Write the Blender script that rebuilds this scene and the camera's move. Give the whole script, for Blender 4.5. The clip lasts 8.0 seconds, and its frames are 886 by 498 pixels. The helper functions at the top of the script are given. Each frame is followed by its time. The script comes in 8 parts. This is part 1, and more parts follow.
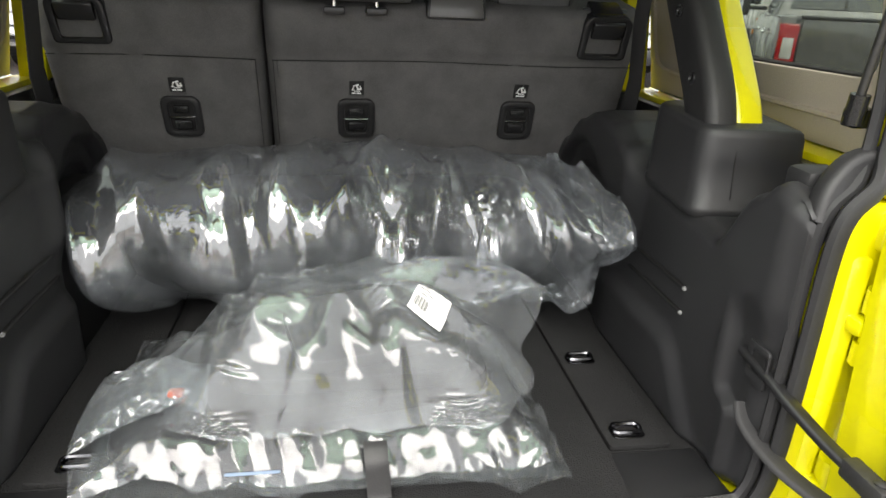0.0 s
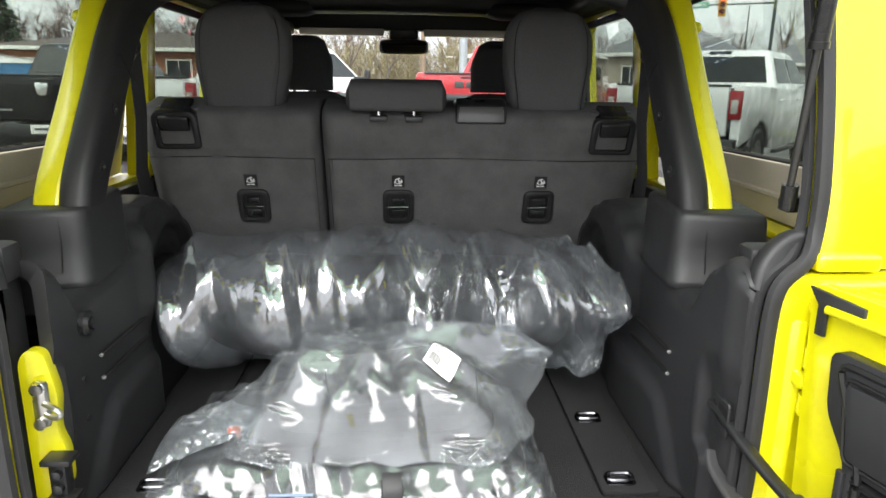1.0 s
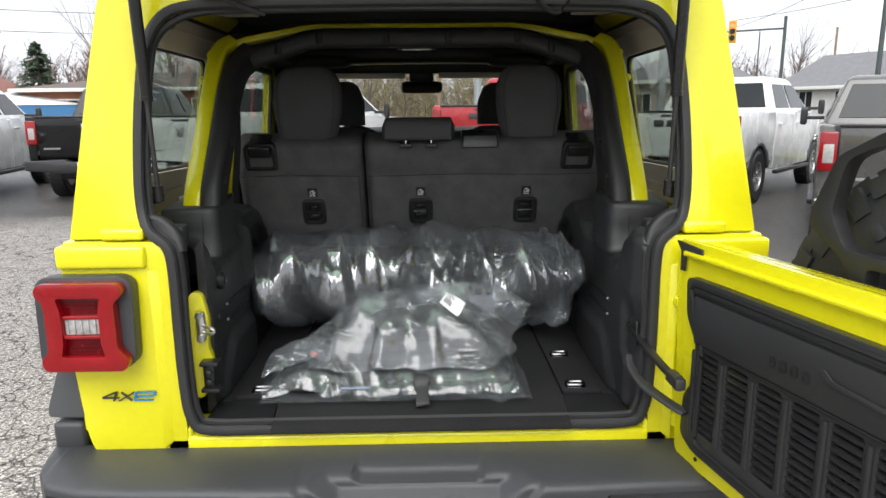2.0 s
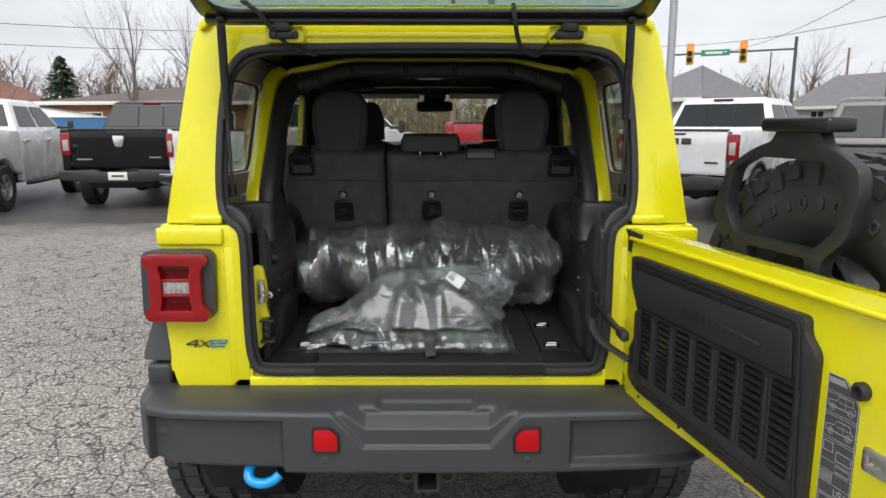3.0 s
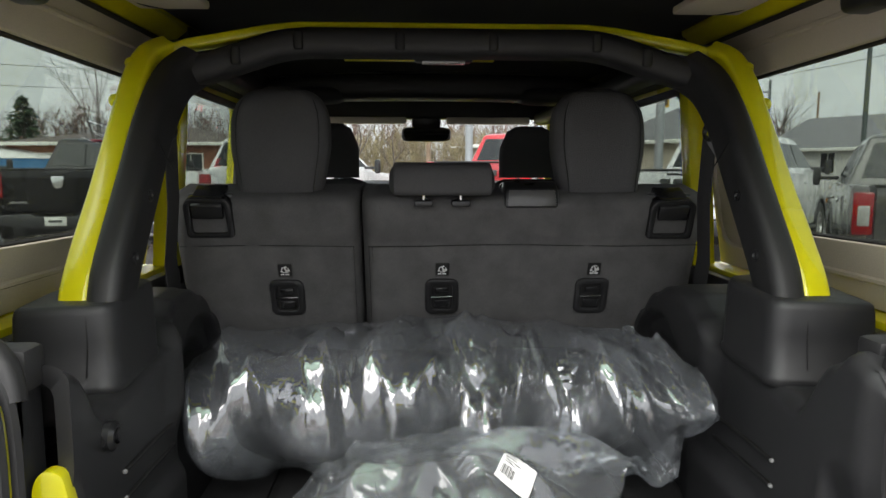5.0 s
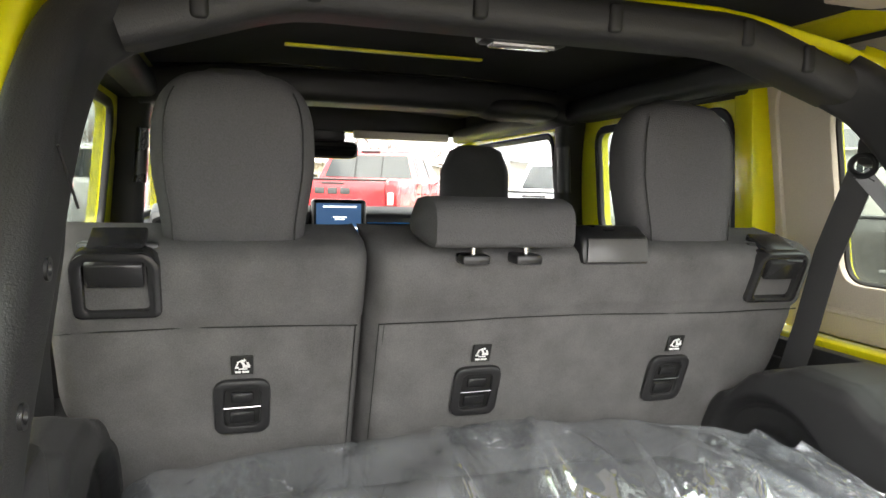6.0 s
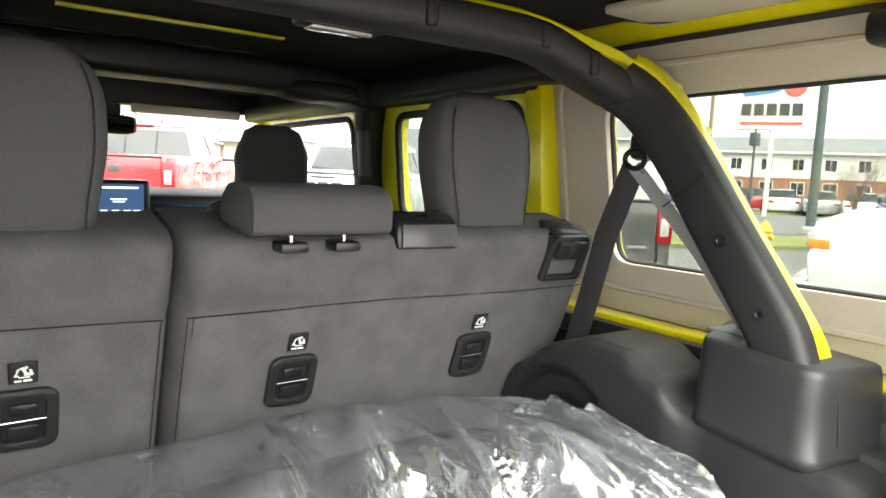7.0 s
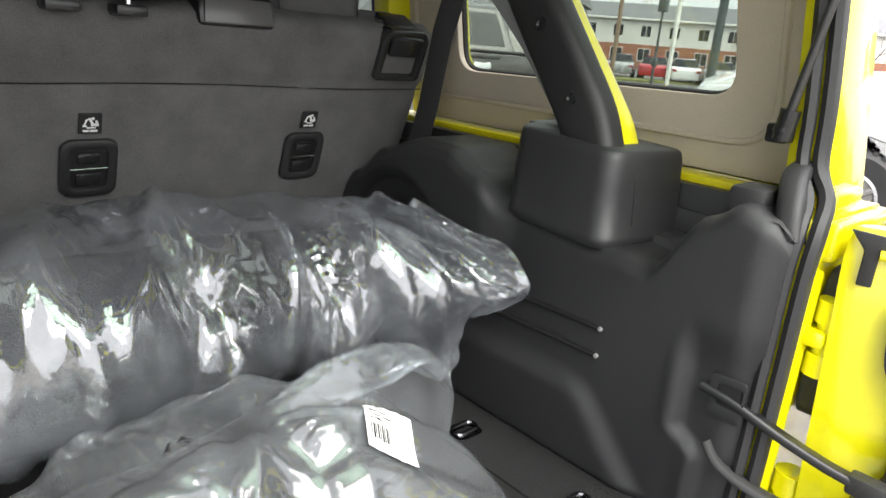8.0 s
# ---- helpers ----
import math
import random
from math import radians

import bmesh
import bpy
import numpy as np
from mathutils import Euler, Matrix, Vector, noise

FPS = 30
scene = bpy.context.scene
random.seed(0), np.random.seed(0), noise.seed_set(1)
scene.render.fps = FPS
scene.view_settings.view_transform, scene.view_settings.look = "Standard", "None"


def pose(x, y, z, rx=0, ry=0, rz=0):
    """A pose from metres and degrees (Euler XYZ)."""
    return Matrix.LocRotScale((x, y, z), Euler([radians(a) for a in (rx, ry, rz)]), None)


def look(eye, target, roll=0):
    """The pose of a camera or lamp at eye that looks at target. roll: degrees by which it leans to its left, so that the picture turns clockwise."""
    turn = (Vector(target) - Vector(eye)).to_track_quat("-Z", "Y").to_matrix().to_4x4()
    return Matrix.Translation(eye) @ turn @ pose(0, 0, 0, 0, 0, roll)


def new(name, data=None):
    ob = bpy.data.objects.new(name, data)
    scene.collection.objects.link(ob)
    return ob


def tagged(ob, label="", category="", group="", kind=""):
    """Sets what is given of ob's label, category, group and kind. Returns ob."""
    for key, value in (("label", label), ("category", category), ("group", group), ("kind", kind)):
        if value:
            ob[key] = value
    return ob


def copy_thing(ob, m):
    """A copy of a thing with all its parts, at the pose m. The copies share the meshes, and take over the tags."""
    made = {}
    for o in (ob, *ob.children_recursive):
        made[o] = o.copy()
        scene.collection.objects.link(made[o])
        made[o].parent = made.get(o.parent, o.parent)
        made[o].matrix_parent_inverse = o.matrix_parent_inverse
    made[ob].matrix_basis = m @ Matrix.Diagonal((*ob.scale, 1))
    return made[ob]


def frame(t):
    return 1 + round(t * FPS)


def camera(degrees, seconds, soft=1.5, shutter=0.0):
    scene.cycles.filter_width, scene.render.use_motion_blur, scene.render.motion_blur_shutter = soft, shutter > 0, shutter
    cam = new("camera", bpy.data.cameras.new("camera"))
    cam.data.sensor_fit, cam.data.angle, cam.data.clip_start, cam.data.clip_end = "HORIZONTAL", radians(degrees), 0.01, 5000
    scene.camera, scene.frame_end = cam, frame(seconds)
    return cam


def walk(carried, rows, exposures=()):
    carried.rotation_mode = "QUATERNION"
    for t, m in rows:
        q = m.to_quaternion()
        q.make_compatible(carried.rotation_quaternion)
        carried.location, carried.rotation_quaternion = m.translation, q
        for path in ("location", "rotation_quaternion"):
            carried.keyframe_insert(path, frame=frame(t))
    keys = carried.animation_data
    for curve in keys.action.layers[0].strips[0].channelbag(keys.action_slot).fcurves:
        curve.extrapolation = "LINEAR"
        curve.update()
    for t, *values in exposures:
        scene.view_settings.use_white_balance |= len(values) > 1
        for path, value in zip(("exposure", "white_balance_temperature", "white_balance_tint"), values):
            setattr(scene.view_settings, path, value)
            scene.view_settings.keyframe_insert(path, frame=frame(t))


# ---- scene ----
cam = camera(66.7, 8.0)
PATH = [
    (0.0, (-0.037, -0.6722, 1.4158), (0.265, 1.1668, 0.6899), 2.44),
    (0.5, (0.069, -0.7273, 1.4264), (0.234, 1.1696, 0.8145), 2.2),
    (1.0, (0.032, -0.8827, 1.458), (0.131, 1.0538, 0.9673), 0.85),
    (1.5, (-0.018, -1.1558, 1.4644), (0.061, 0.7977, 1.0401), -0.02),
    (1.7, (0.018, -1.2864, 1.4759), (0.068, 0.6688, 1.0575), -0.63),
    (2.8, (0.036, -1.9082, 1.4806), (0.059, 0.0587, 1.1181), -0.12),
    (3.0, (0.04, -1.9631, 1.4851), (0.047, 0.0041, 1.1247), 0.02),
    (3.5, (0.096, -1.8388, 1.4713), (0.068, 0.1286, 1.1128), 0.3),
    (4.0, (0.161, -1.5353, 1.4663), (0.108, 0.4338, 1.1218), 0.42),
    (4.5, (0.075, -1.1394, 1.4503), (0.045, 0.8394, 1.162), 0.4),
    (5.0, (-0.061, -0.7626, 1.4427), (0.023, 1.2211, 1.2041), 0.09),
    (5.2, (-0.121, -0.5972, 1.4451), (0.022, 1.3859, 1.2348), -0.11),
    (6.3, (-0.404, -0.1586, 1.4744), (0.328, 1.6938, 1.2918), 1.89),
    (6.5, (-0.406, -0.1636, 1.475), (0.406, 1.6545, 1.2914), 1.87),
    (7.0, (-0.407, -0.1724, 1.477), (0.736, 1.4548, 1.2558), 2.5),
    (7.5, (-0.351, -0.2002, 1.4381), (1.026, 1.21, 1.0947), 3.16),
    (8.0, (-0.282, -0.2567, 1.3612), (1.034, 1.128, 0.7701), 4.79),
]
EXPOSURES = [(0.0, 1.28, 6800, 10), (1.0, 1.38, 6500, 10), (1.5, 1.0, 6400, 10), (3.0, 0.05, 6500, 10), (4.0, 0.10, 6500, 10), (4.5, 0.28, 6500, 10), (5.2, 1.12, 6600, 10), (6.3, 2.85, 6900, 10), (7.0, 2.7, 6900, 10), (7.5, 2.15, 6800, 10), (8.0, 1.62, 6600, 10)]
walk(cam, [(t, look(e, g, r)) for t, e, g, r in PATH], EXPOSURES)
# ---- world and light: an overcast afternoon on a car lot ----
world = bpy.data.worlds.new("overcast_sky")
scene.world = world
world.use_nodes = True
wn, wl = world.node_tree.nodes, world.node_tree.links
sky = wn.new("ShaderNodeTexSky")
sky.sky_type, sky.sun_disc = "NISHITA", False
sky.sun_elevation, sky.sun_rotation, sky.dust_density, sky.air_density = radians(53), radians(191), 6.0, 1.5
grey = wn.new("ShaderNodeHueSaturation")
grey.inputs["Saturation"].default_value = 0.12
cloud = wn.new("ShaderNodeTexNoise")
cloud.inputs["Scale"].default_value, cloud.inputs["Detail"].default_value = 2.2, 6
lift = wn.new("ShaderNodeMapRange")
lift.inputs["From Min"].default_value, lift.inputs["From Max"].default_value = 0.3, 0.7
lift.inputs["To Min"].default_value, lift.inputs["To Max"].default_value = 0.82, 1.18
veil = wn.new("ShaderNodeMix")
veil.data_type, veil.blend_type = "RGBA", "MULTIPLY"
veil.inputs["Factor"].default_value = 1.0
even = wn.new("ShaderNodeMix")
even.data_type = "RGBA"
even.inputs["Factor"].default_value = 0.72
even.inputs["B"].default_value = (8.0, 8.25, 8.7, 1)
coord = wn.new("ShaderNodeTexCoord")
stretch = wn.new("ShaderNodeMapping")
stretch.inputs["Scale"].default_value = (1, 1, 3.2)
wl.new(coord.outputs["Generated"], stretch.inputs["Vector"])
wl.new(stretch.outputs["Vector"], cloud.inputs["Vector"])
wl.new(sky.outputs["Color"], grey.inputs["Color"])
wl.new(grey.outputs["Color"], even.inputs["A"])
wl.new(cloud.outputs["Fac"], lift.inputs["Value"])
wl.new(even.outputs["Result"], veil.inputs["A"])
wl.new(lift.outputs["Result"], veil.inputs["B"])
wl.new(veil.outputs["Result"], wn["Background"].inputs["Color"])
wn["Background"].inputs["Strength"].default_value = 0.128

sun = new("sun", bpy.data.lights.new("sun", "SUN"))
sun.data.energy, sun.data.angle, sun.data.color = 2.2, radians(60), (1.0, 0.97, 0.93)
sun.matrix_basis = look((-2, -10, 14), (0, 0, 0))


# ---- materials ----
def material(name, colour, rough=0.5, metal=0.0, coat=0.0, grain=0.0, size=200.0, vary=0.12, broad=3.0, specular=0.5, rough_vary=0.1):
    """A surface with fine grain (bump of that many metres at that many cells a metre) and broad uneven tone and gloss."""
    m = bpy.data.materials.new(name)
    m.use_nodes = True
    n, l = m.node_tree.nodes, m.node_tree.links
    b = n["Principled BSDF"]
    b.inputs["Metallic"].default_value, b.inputs["Coat Weight"].default_value = metal, coat
    b.inputs["Coat Roughness"].default_value, b.inputs["Specular IOR Level"].default_value = 0.04, specular
    c = n.new("ShaderNodeTexCoord")
    one, two = n.new("ShaderNodeTexNoise"), n.new("ShaderNodeTexNoise")
    one.inputs["Scale"].default_value, one.inputs["Detail"].default_value = broad, 5
    two.inputs["Scale"].default_value, two.inputs["Detail"].default_value = size, 3
    for t in (one, two):
        l.new(c.outputs["Object"], t.inputs["Vector"])
    mix = n.new("ShaderNodeMath")
    mix.operation = "ADD"
    l.new(one.outputs["Fac"], mix.inputs[0])
    l.new(two.outputs["Fac"], mix.inputs[1])
    ramp = n.new("ShaderNodeMapRange")
    ramp.inputs["From Min"].default_value, ramp.inputs["From Max"].default_value = 0.6, 1.4
    ramp.inputs["To Min"].default_value, ramp.inputs["To Max"].default_value = 1 - vary, 1 + vary
    l.new(mix.outputs[0], ramp.inputs["Value"])
    tone = n.new("ShaderNodeVectorMath")
    tone.operation = "SCALE"
    tone.inputs[0].default_value = colour
    l.new(ramp.outputs["Result"], tone.inputs["Scale"])
    l.new(tone.outputs["Vector"], b.inputs["Base Color"])
    gloss = n.new("ShaderNodeMapRange")
    gloss.inputs["From Min"].default_value, gloss.inputs["From Max"].default_value = 0.3, 0.7
    gloss.inputs["To Min"].default_value, gloss.inputs["To Max"].default_value = max(0, rough - rough_vary), min(1, rough + rough_vary)
    l.new(one.outputs["Fac"], gloss.inputs["Value"])
    l.new(gloss.outputs["Result"], b.inputs["Roughness"])
    if grain:
        bump = n.new("ShaderNodeBump")
        bump.inputs["Strength"].default_value, bump.inputs["Distance"].default_value = 1.0, grain
        l.new(two.outputs["Fac"], bump.inputs["Height"])
        l.new(bump.outputs["Normal"], b.inputs["Normal"])
    return m


def sheen(n, l, straight, normal=None):
    """Gloss that grows from straight on to grazing, the same on both sides of a thin sheet."""
    w = n.new("ShaderNodeLayerWeight")
    w.inputs["Blend"].default_value = 0.5
    if normal is not None:
        l.new(normal, w.inputs["Normal"])
    p = n.new("ShaderNodeMath")
    p.operation = "POWER"
    p.inputs[1].default_value = 4.0
    l.new(w.outputs["Facing"], p.inputs[0])
    r = n.new("ShaderNodeMapRange")
    r.inputs["To Min"].default_value, r.inputs["To Max"].default_value = straight, 0.85
    l.new(p.outputs["Value"], r.inputs["Value"])
    return r.outputs["Result"]


def glass(name, tint, rough=0.0, dirt=0.03):
    """A thin pane: clear through, Fresnel gloss on top, a little dust."""
    m = bpy.data.materials.new(name)
    m.use_nodes = True
    n, l = m.node_tree.nodes, m.node_tree.links
    n.remove(n["Principled BSDF"])
    clear, shine, dust = n.new("ShaderNodeBsdfTransparent"), n.new("ShaderNodeBsdfGlossy"), n.new("ShaderNodeBsdfDiffuse")
    clear.inputs["Color"].default_value = (*tint, 1)
    shine.inputs["Roughness"].default_value = rough
    dust.inputs["Color"].default_value = (0.6, 0.6, 0.6, 1)
    a, b = n.new("ShaderNodeMixShader"), n.new("ShaderNodeMixShader")
    b.inputs["Fac"].default_value = dirt
    l.new(sheen(n, l, 0.03), a.inputs["Fac"])
    l.new(clear.outputs["BSDF"], a.inputs[1])
    l.new(shine.outputs["BSDF"], a.inputs[2])
    l.new(a.outputs["Shader"], b.inputs[1])
    l.new(dust.outputs["BSDF"], b.inputs[2])
    l.new(b.outputs["Shader"], n["Material Output"].inputs["Surface"])
    return m


def film(name, milk=0.05, straight=0.10, tint=(0.93, 0.95, 0.96), rough=0.05, stretch=(12, 6, 5), lean=0.10, white=(0.78, 0.84, 0.88)):
    """Clear polythene: see-through, glossy, slightly milky; small flat facets on top of the folds of the mesh."""
    m = bpy.data.materials.new(name)
    m.use_nodes = True
    n, l = m.node_tree.nodes, m.node_tree.links
    n.remove(n["Principled BSDF"])
    clear, shine, haze = n.new("ShaderNodeBsdfTransparent"), n.new("ShaderNodeBsdfGlossy"), n.new("ShaderNodeBsdfDiffuse")
    clear.inputs["Color"].default_value = (*tint, 1)
    shine.inputs["Roughness"].default_value = rough
    haze.inputs["Color"].default_value = (*white, 1)
    c = n.new("ShaderNodeTexCoord")
    broad = n.new("ShaderNodeTexNoise")
    broad.inputs["Scale"].default_value, broad.inputs["Detail"].default_value = 9, 3
    l.new(c.outputs["Object"], broad.inputs["Vector"])
    cloudy = n.new("ShaderNodeMapRange")
    cloudy.inputs["From Min"].default_value, cloudy.inputs["From Max"].default_value = 0.35, 0.75
    cloudy.inputs["To Min"].default_value, cloudy.inputs["To Max"].default_value = milk * 0.5, milk * 1.6
    l.new(broad.outputs["Fac"], cloudy.inputs["Value"])
    tilt = n.new("ShaderNodeNewGeometry").outputs["Normal"]
    for size, much, seed in ((1.0, lean, 0.0), (2.6, lean * 0.6, 4.0)):
        long, cell, mid, far, add = n.new("ShaderNodeMapping"), n.new("ShaderNodeTexVoronoi"), n.new("ShaderNodeVectorMath"), n.new("ShaderNodeVectorMath"), n.new("ShaderNodeVectorMath")
        long.inputs["Scale"].default_value = [q * size for q in stretch]
        long.inputs["Location"].default_value = (seed, seed, 0)
        long.inputs["Rotation"].default_value = (0, 0.25, 0.1) if size < 2 else (0.2, -0.3, 0.0)
        cell.inputs["Scale"].default_value = 1.0
        mid.operation, far.operation = "SUBTRACT", "SCALE"
        mid.inputs[1].default_value = (0.5, 0.5, 0.5)
        far.inputs["Scale"].default_value = much
        l.new(c.outputs["Object"], long.inputs["Vector"])
        l.new(long.outputs["Vector"], cell.inputs["Vector"])
        l.new(cell.outputs["Color"], mid.inputs[0])
        l.new(mid.outputs["Vector"], far.inputs[0])
        l.new(tilt, add.inputs[0])
        l.new(far.outputs["Vector"], add.inputs[1])
        tilt = add.outputs["Vector"]
    unit = n.new("ShaderNodeVectorMath")
    unit.operation = "NORMALIZE"
    l.new(tilt, unit.inputs[0])
    l.new(unit.outputs["Vector"], shine.inputs["Normal"])
    a, b = n.new("ShaderNodeMixShader"), n.new("ShaderNodeMixShader")
    l.new(cloudy.outputs["Result"], a.inputs["Fac"])
    l.new(clear.outputs["BSDF"], a.inputs[1])
    l.new(haze.outputs["BSDF"], a.inputs[2])
    l.new(sheen(n, l, straight), b.inputs["Fac"])
    l.new(a.outputs["Shader"], b.inputs[1])
    l.new(shine.outputs["BSDF"], b.inputs[2])
    l.new(b.outputs["Shader"], n["Material Output"].inputs["Surface"])
    return m


def lit(name, colour, strength):
    m = bpy.data.materials.new(name)
    m.use_nodes = True
    b = m.node_tree.nodes["Principled BSDF"]
    b.inputs["Base Color"].default_value = b.inputs["Emission Color"].default_value = (*colour, 1)
    b.inputs["Emission Strength"].default_value = strength
    return m


YELLOW = material("yellow_paint", (0.76, 0.71, 0.005), 0.28, coat=0.8, vary=0.03, broad=1.5, size=60, rough_vary=0.06)
YELLOW_IN = material("yellow_primer_coat", (0.69, 0.62, 0.006), 0.42, coat=0.2, vary=0.05, broad=2, size=80)
BLACK = material("grained_black_plastic", (0.024, 0.0242, 0.0255), 0.38, grain=0.0005, size=900, vary=0.12, broad=4)
BUMPER = material("grained_bumper_plastic", (0.044, 0.046, 0.050), 0.38, grain=0.0008, size=700, vary=0.16, broad=3)
TYRE = material("tyre_rubber", (0.042, 0.043, 0.045), 0.6, grain=0.0005, size=200, vary=0.25, broad=6)
HANDLE = material("satin_handle_plastic", (0.020, 0.020, 0.021), 0.24, vary=0.1)
FLARE = material("grey_flare_plastic", (0.075, 0.078, 0.083), 0.5, grain=0.0006, size=700, vary=0.1)
SATIN = material("satin_black_plastic", (0.014, 0.0142, 0.015), 0.32, vary=0.1)
DEEP = material("deep_black_plastic", (0.008, 0.008, 0.008), 0.6, vary=0.1)
RUBBER = material("black_rubber", (0.022, 0.022, 0.023), 0.55, grain=0.0003, size=300, vary=0.15)
FABRIC = material("charcoal_seat_cloth", (0.102, 0.100, 0.100), 0.92, grain=0.0010, size=620, vary=0.34, broad=16, specular=0.2)
CLOTH = material("woven_seat_cloth", (0.080, 0.079, 0.080), 0.9, grain=0.0014, size=420, vary=0.2, broad=6, specular=0.2)
CARPET = material("black_carpet", (0.020, 0.020, 0.0205), 0.97, grain=0.0025, size=380, vary=0.35, broad=6, specular=0.15)
PADDING = material("black_padding", (0.016, 0.016, 0.0165), 0.52, grain=0.0005, size=500, vary=0.12)
LINER = material("stone_beige_liner", (0.56, 0.50, 0.42), 0.75, grain=0.0007, size=350, vary=0.07, broad=2)
HEADLINER = material("black_headliner", (0.007, 0.007, 0.0075), 0.95, grain=0.0008, size=500, vary=0.2)
WEBBING = material("seat_belt_webbing", (0.035, 0.035, 0.036), 0.8, grain=0.0006, size=500, vary=0.15)
GREY_WEB = material("grey_belt_webbing", (0.27, 0.275, 0.28), 0.8, grain=0.0006, size=500, vary=0.1)
STEEL = material("zinc_steel", (0.62, 0.62, 0.60), 0.32, metal=1.0, vary=0.1, broad=20)
CHROME = material("chrome", (0.80, 0.80, 0.80), 0.10, metal=1.0, vary=0.04)
IRON = material("dark_iron", (0.07, 0.07, 0.07), 0.5, metal=0.7, vary=0.2)
GREY_METAL = material("grey_moulding", (0.20, 0.20, 0.20), 0.35, vary=0.08)
RED_LENS = material("red_lens", (0.25, 0.001, 0.004), 0.10, specular=0.4, coat=0.5, vary=0.18, broad=30)
RED_DEEP = material("dark_red_lens", (0.11, 0.001, 0.003), 0.2, specular=0.25, coat=0.1, vary=0.25, broad=40)
RED_REFLECTOR = material("red_reflector", (0.42, 0.002, 0.006), 0.25, specular=0.25, coat=0.1, grain=0.001, size=260, vary=0.2)
CLEAR_LENS = material("clear_lens", (0.36, 0.35, 0.34), 0.18, coat=0.8, grain=0.002, size=120, vary=0.4, broad=50)
BLUE_HOOK = material("bright_blue_paint", (0.0, 0.30, 0.80), 0.35, coat=0.3, vary=0.08, broad=10)
BLUE_BADGE = material("blue_badge", (0.02, 0.20, 0.55), 0.25, coat=0.5, vary=0.05)
DARK_BADGE = material("dark_badge", (0.06, 0.06, 0.06), 0.3, metal=0.4, vary=0.05)
WHITE_PRINT = material("white_print", (0.75, 0.75, 0.74), 0.7, vary=0.05)
GREY_PRINT = material("grey_sticker_print", (0.30, 0.30, 0.30), 0.45, vary=0.08)
STICKER = material("dark_sticker", (0.07, 0.07, 0.07), 0.4, vary=0.08)
PAPER = material("white_paper_label", (0.80, 0.80, 0.79), 0.7, grain=0.0004, size=60, vary=0.03)
GLASS = glass("clear_glass", (0.96, 0.98, 0.97))
TINT = glass("tinted_glass", (0.60, 0.64, 0.60))
# greenish glass; its tint also holds the reflection of the yellow body
LIFT_TINT = glass("green_tint_and_reflection", (0.60, 0.70, 0.63))
WINDSCREEN = glass("windscreen_glass", (0.95, 0.97, 0.955))
MIRROR = material("mirror_glass", (0.85, 0.85, 0.85), 0.02, metal=1.0, vary=0.01, rough_vary=0.0)
POLYTHENE = film("clear_polythene", milk=0.10, straight=0.22, rough=0.025, stretch=(34, 12, 12), lean=0.20, white=(0.80, 0.86, 0.92))
THIN_FILM = film("thin_clear_film", milk=0.06, straight=0.10, rough=0.035, stretch=(24, 30, 26), lean=0.20)
MILKY = film("milky_polythene", milk=0.10, straight=0.10, rough=0.04, stretch=(22, 22, 22), lean=0.12)
DARK_CHROME = material("dark_chrome", (0.20, 0.20, 0.21), 0.18, metal=1.0, vary=0.1)
PALE_BLUE = material("pale_blue_print", (0.22, 0.30, 0.42), 0.5, vary=0.1)
ORANGE = material("orange_tag", (0.45, 0.07, 0.02), 0.5, vary=0.1)
SCREEN = lit("dash_display", (0.02, 0.05, 0.11), 0.35)
SCREEN_TEXT = lit("display_text", (0.7, 0.8, 0.9), 0.5)


# ---- tools for building ----
def merge(bm, other):
    me = bpy.data.meshes.new("scratch")
    other.to_mesh(me)
    other.free()
    bm.from_mesh(me)
    bpy.data.meshes.remove(me)
    return bm


def soften(bm, width, segments=2, angle=30):
    """Rounds the edges that are sharper than the angle."""
    if width:
        edges = [e for e in bm.edges if len(e.link_faces) == 2 and e.calc_face_angle(0) > radians(angle)]
        bmesh.ops.bevel(bm, geom=edges, offset=width, segments=segments, profile=0.5, affect="EDGES", clamp_overlap=True)
    return bm


def box(bm, x0, x1, y0, y1, z0, z1, bevel=0.0, segments=2, m=None):
    t = bmesh.new()
    bmesh.ops.create_cube(t, size=1)
    for v in t.verts:
        v.co = Vector(((x0 + x1) / 2 + v.co.x * (x1 - x0), (y0 + y1) / 2 + v.co.y * (y1 - y0), (z0 + z1) / 2 + v.co.z * (z1 - z0)))
    soften(t, bevel, segments)
    if m is not None:
        bmesh.ops.transform(t, matrix=m, verts=t.verts)
    return merge(bm, t)


def prism(bm, points, way, bevel=0.0, segments=2, m=None):
    """A flat outline (3D points) drawn out along a way."""
    t = bmesh.new()
    f = t.faces.new([t.verts.new(Vector(p)) for p in points])
    r = bmesh.ops.extrude_face_region(t, geom=[f])
    bmesh.ops.translate(t, vec=Vector(way), verts=[v for v in r["geom"] if isinstance(v, bmesh.types.BMVert)])
    bmesh.ops.recalc_face_normals(t, faces=t.faces)
    soften(t, bevel, segments)
    if m is not None:
        bmesh.ops.transform(t, matrix=m, verts=t.verts)
    return merge(bm, t)


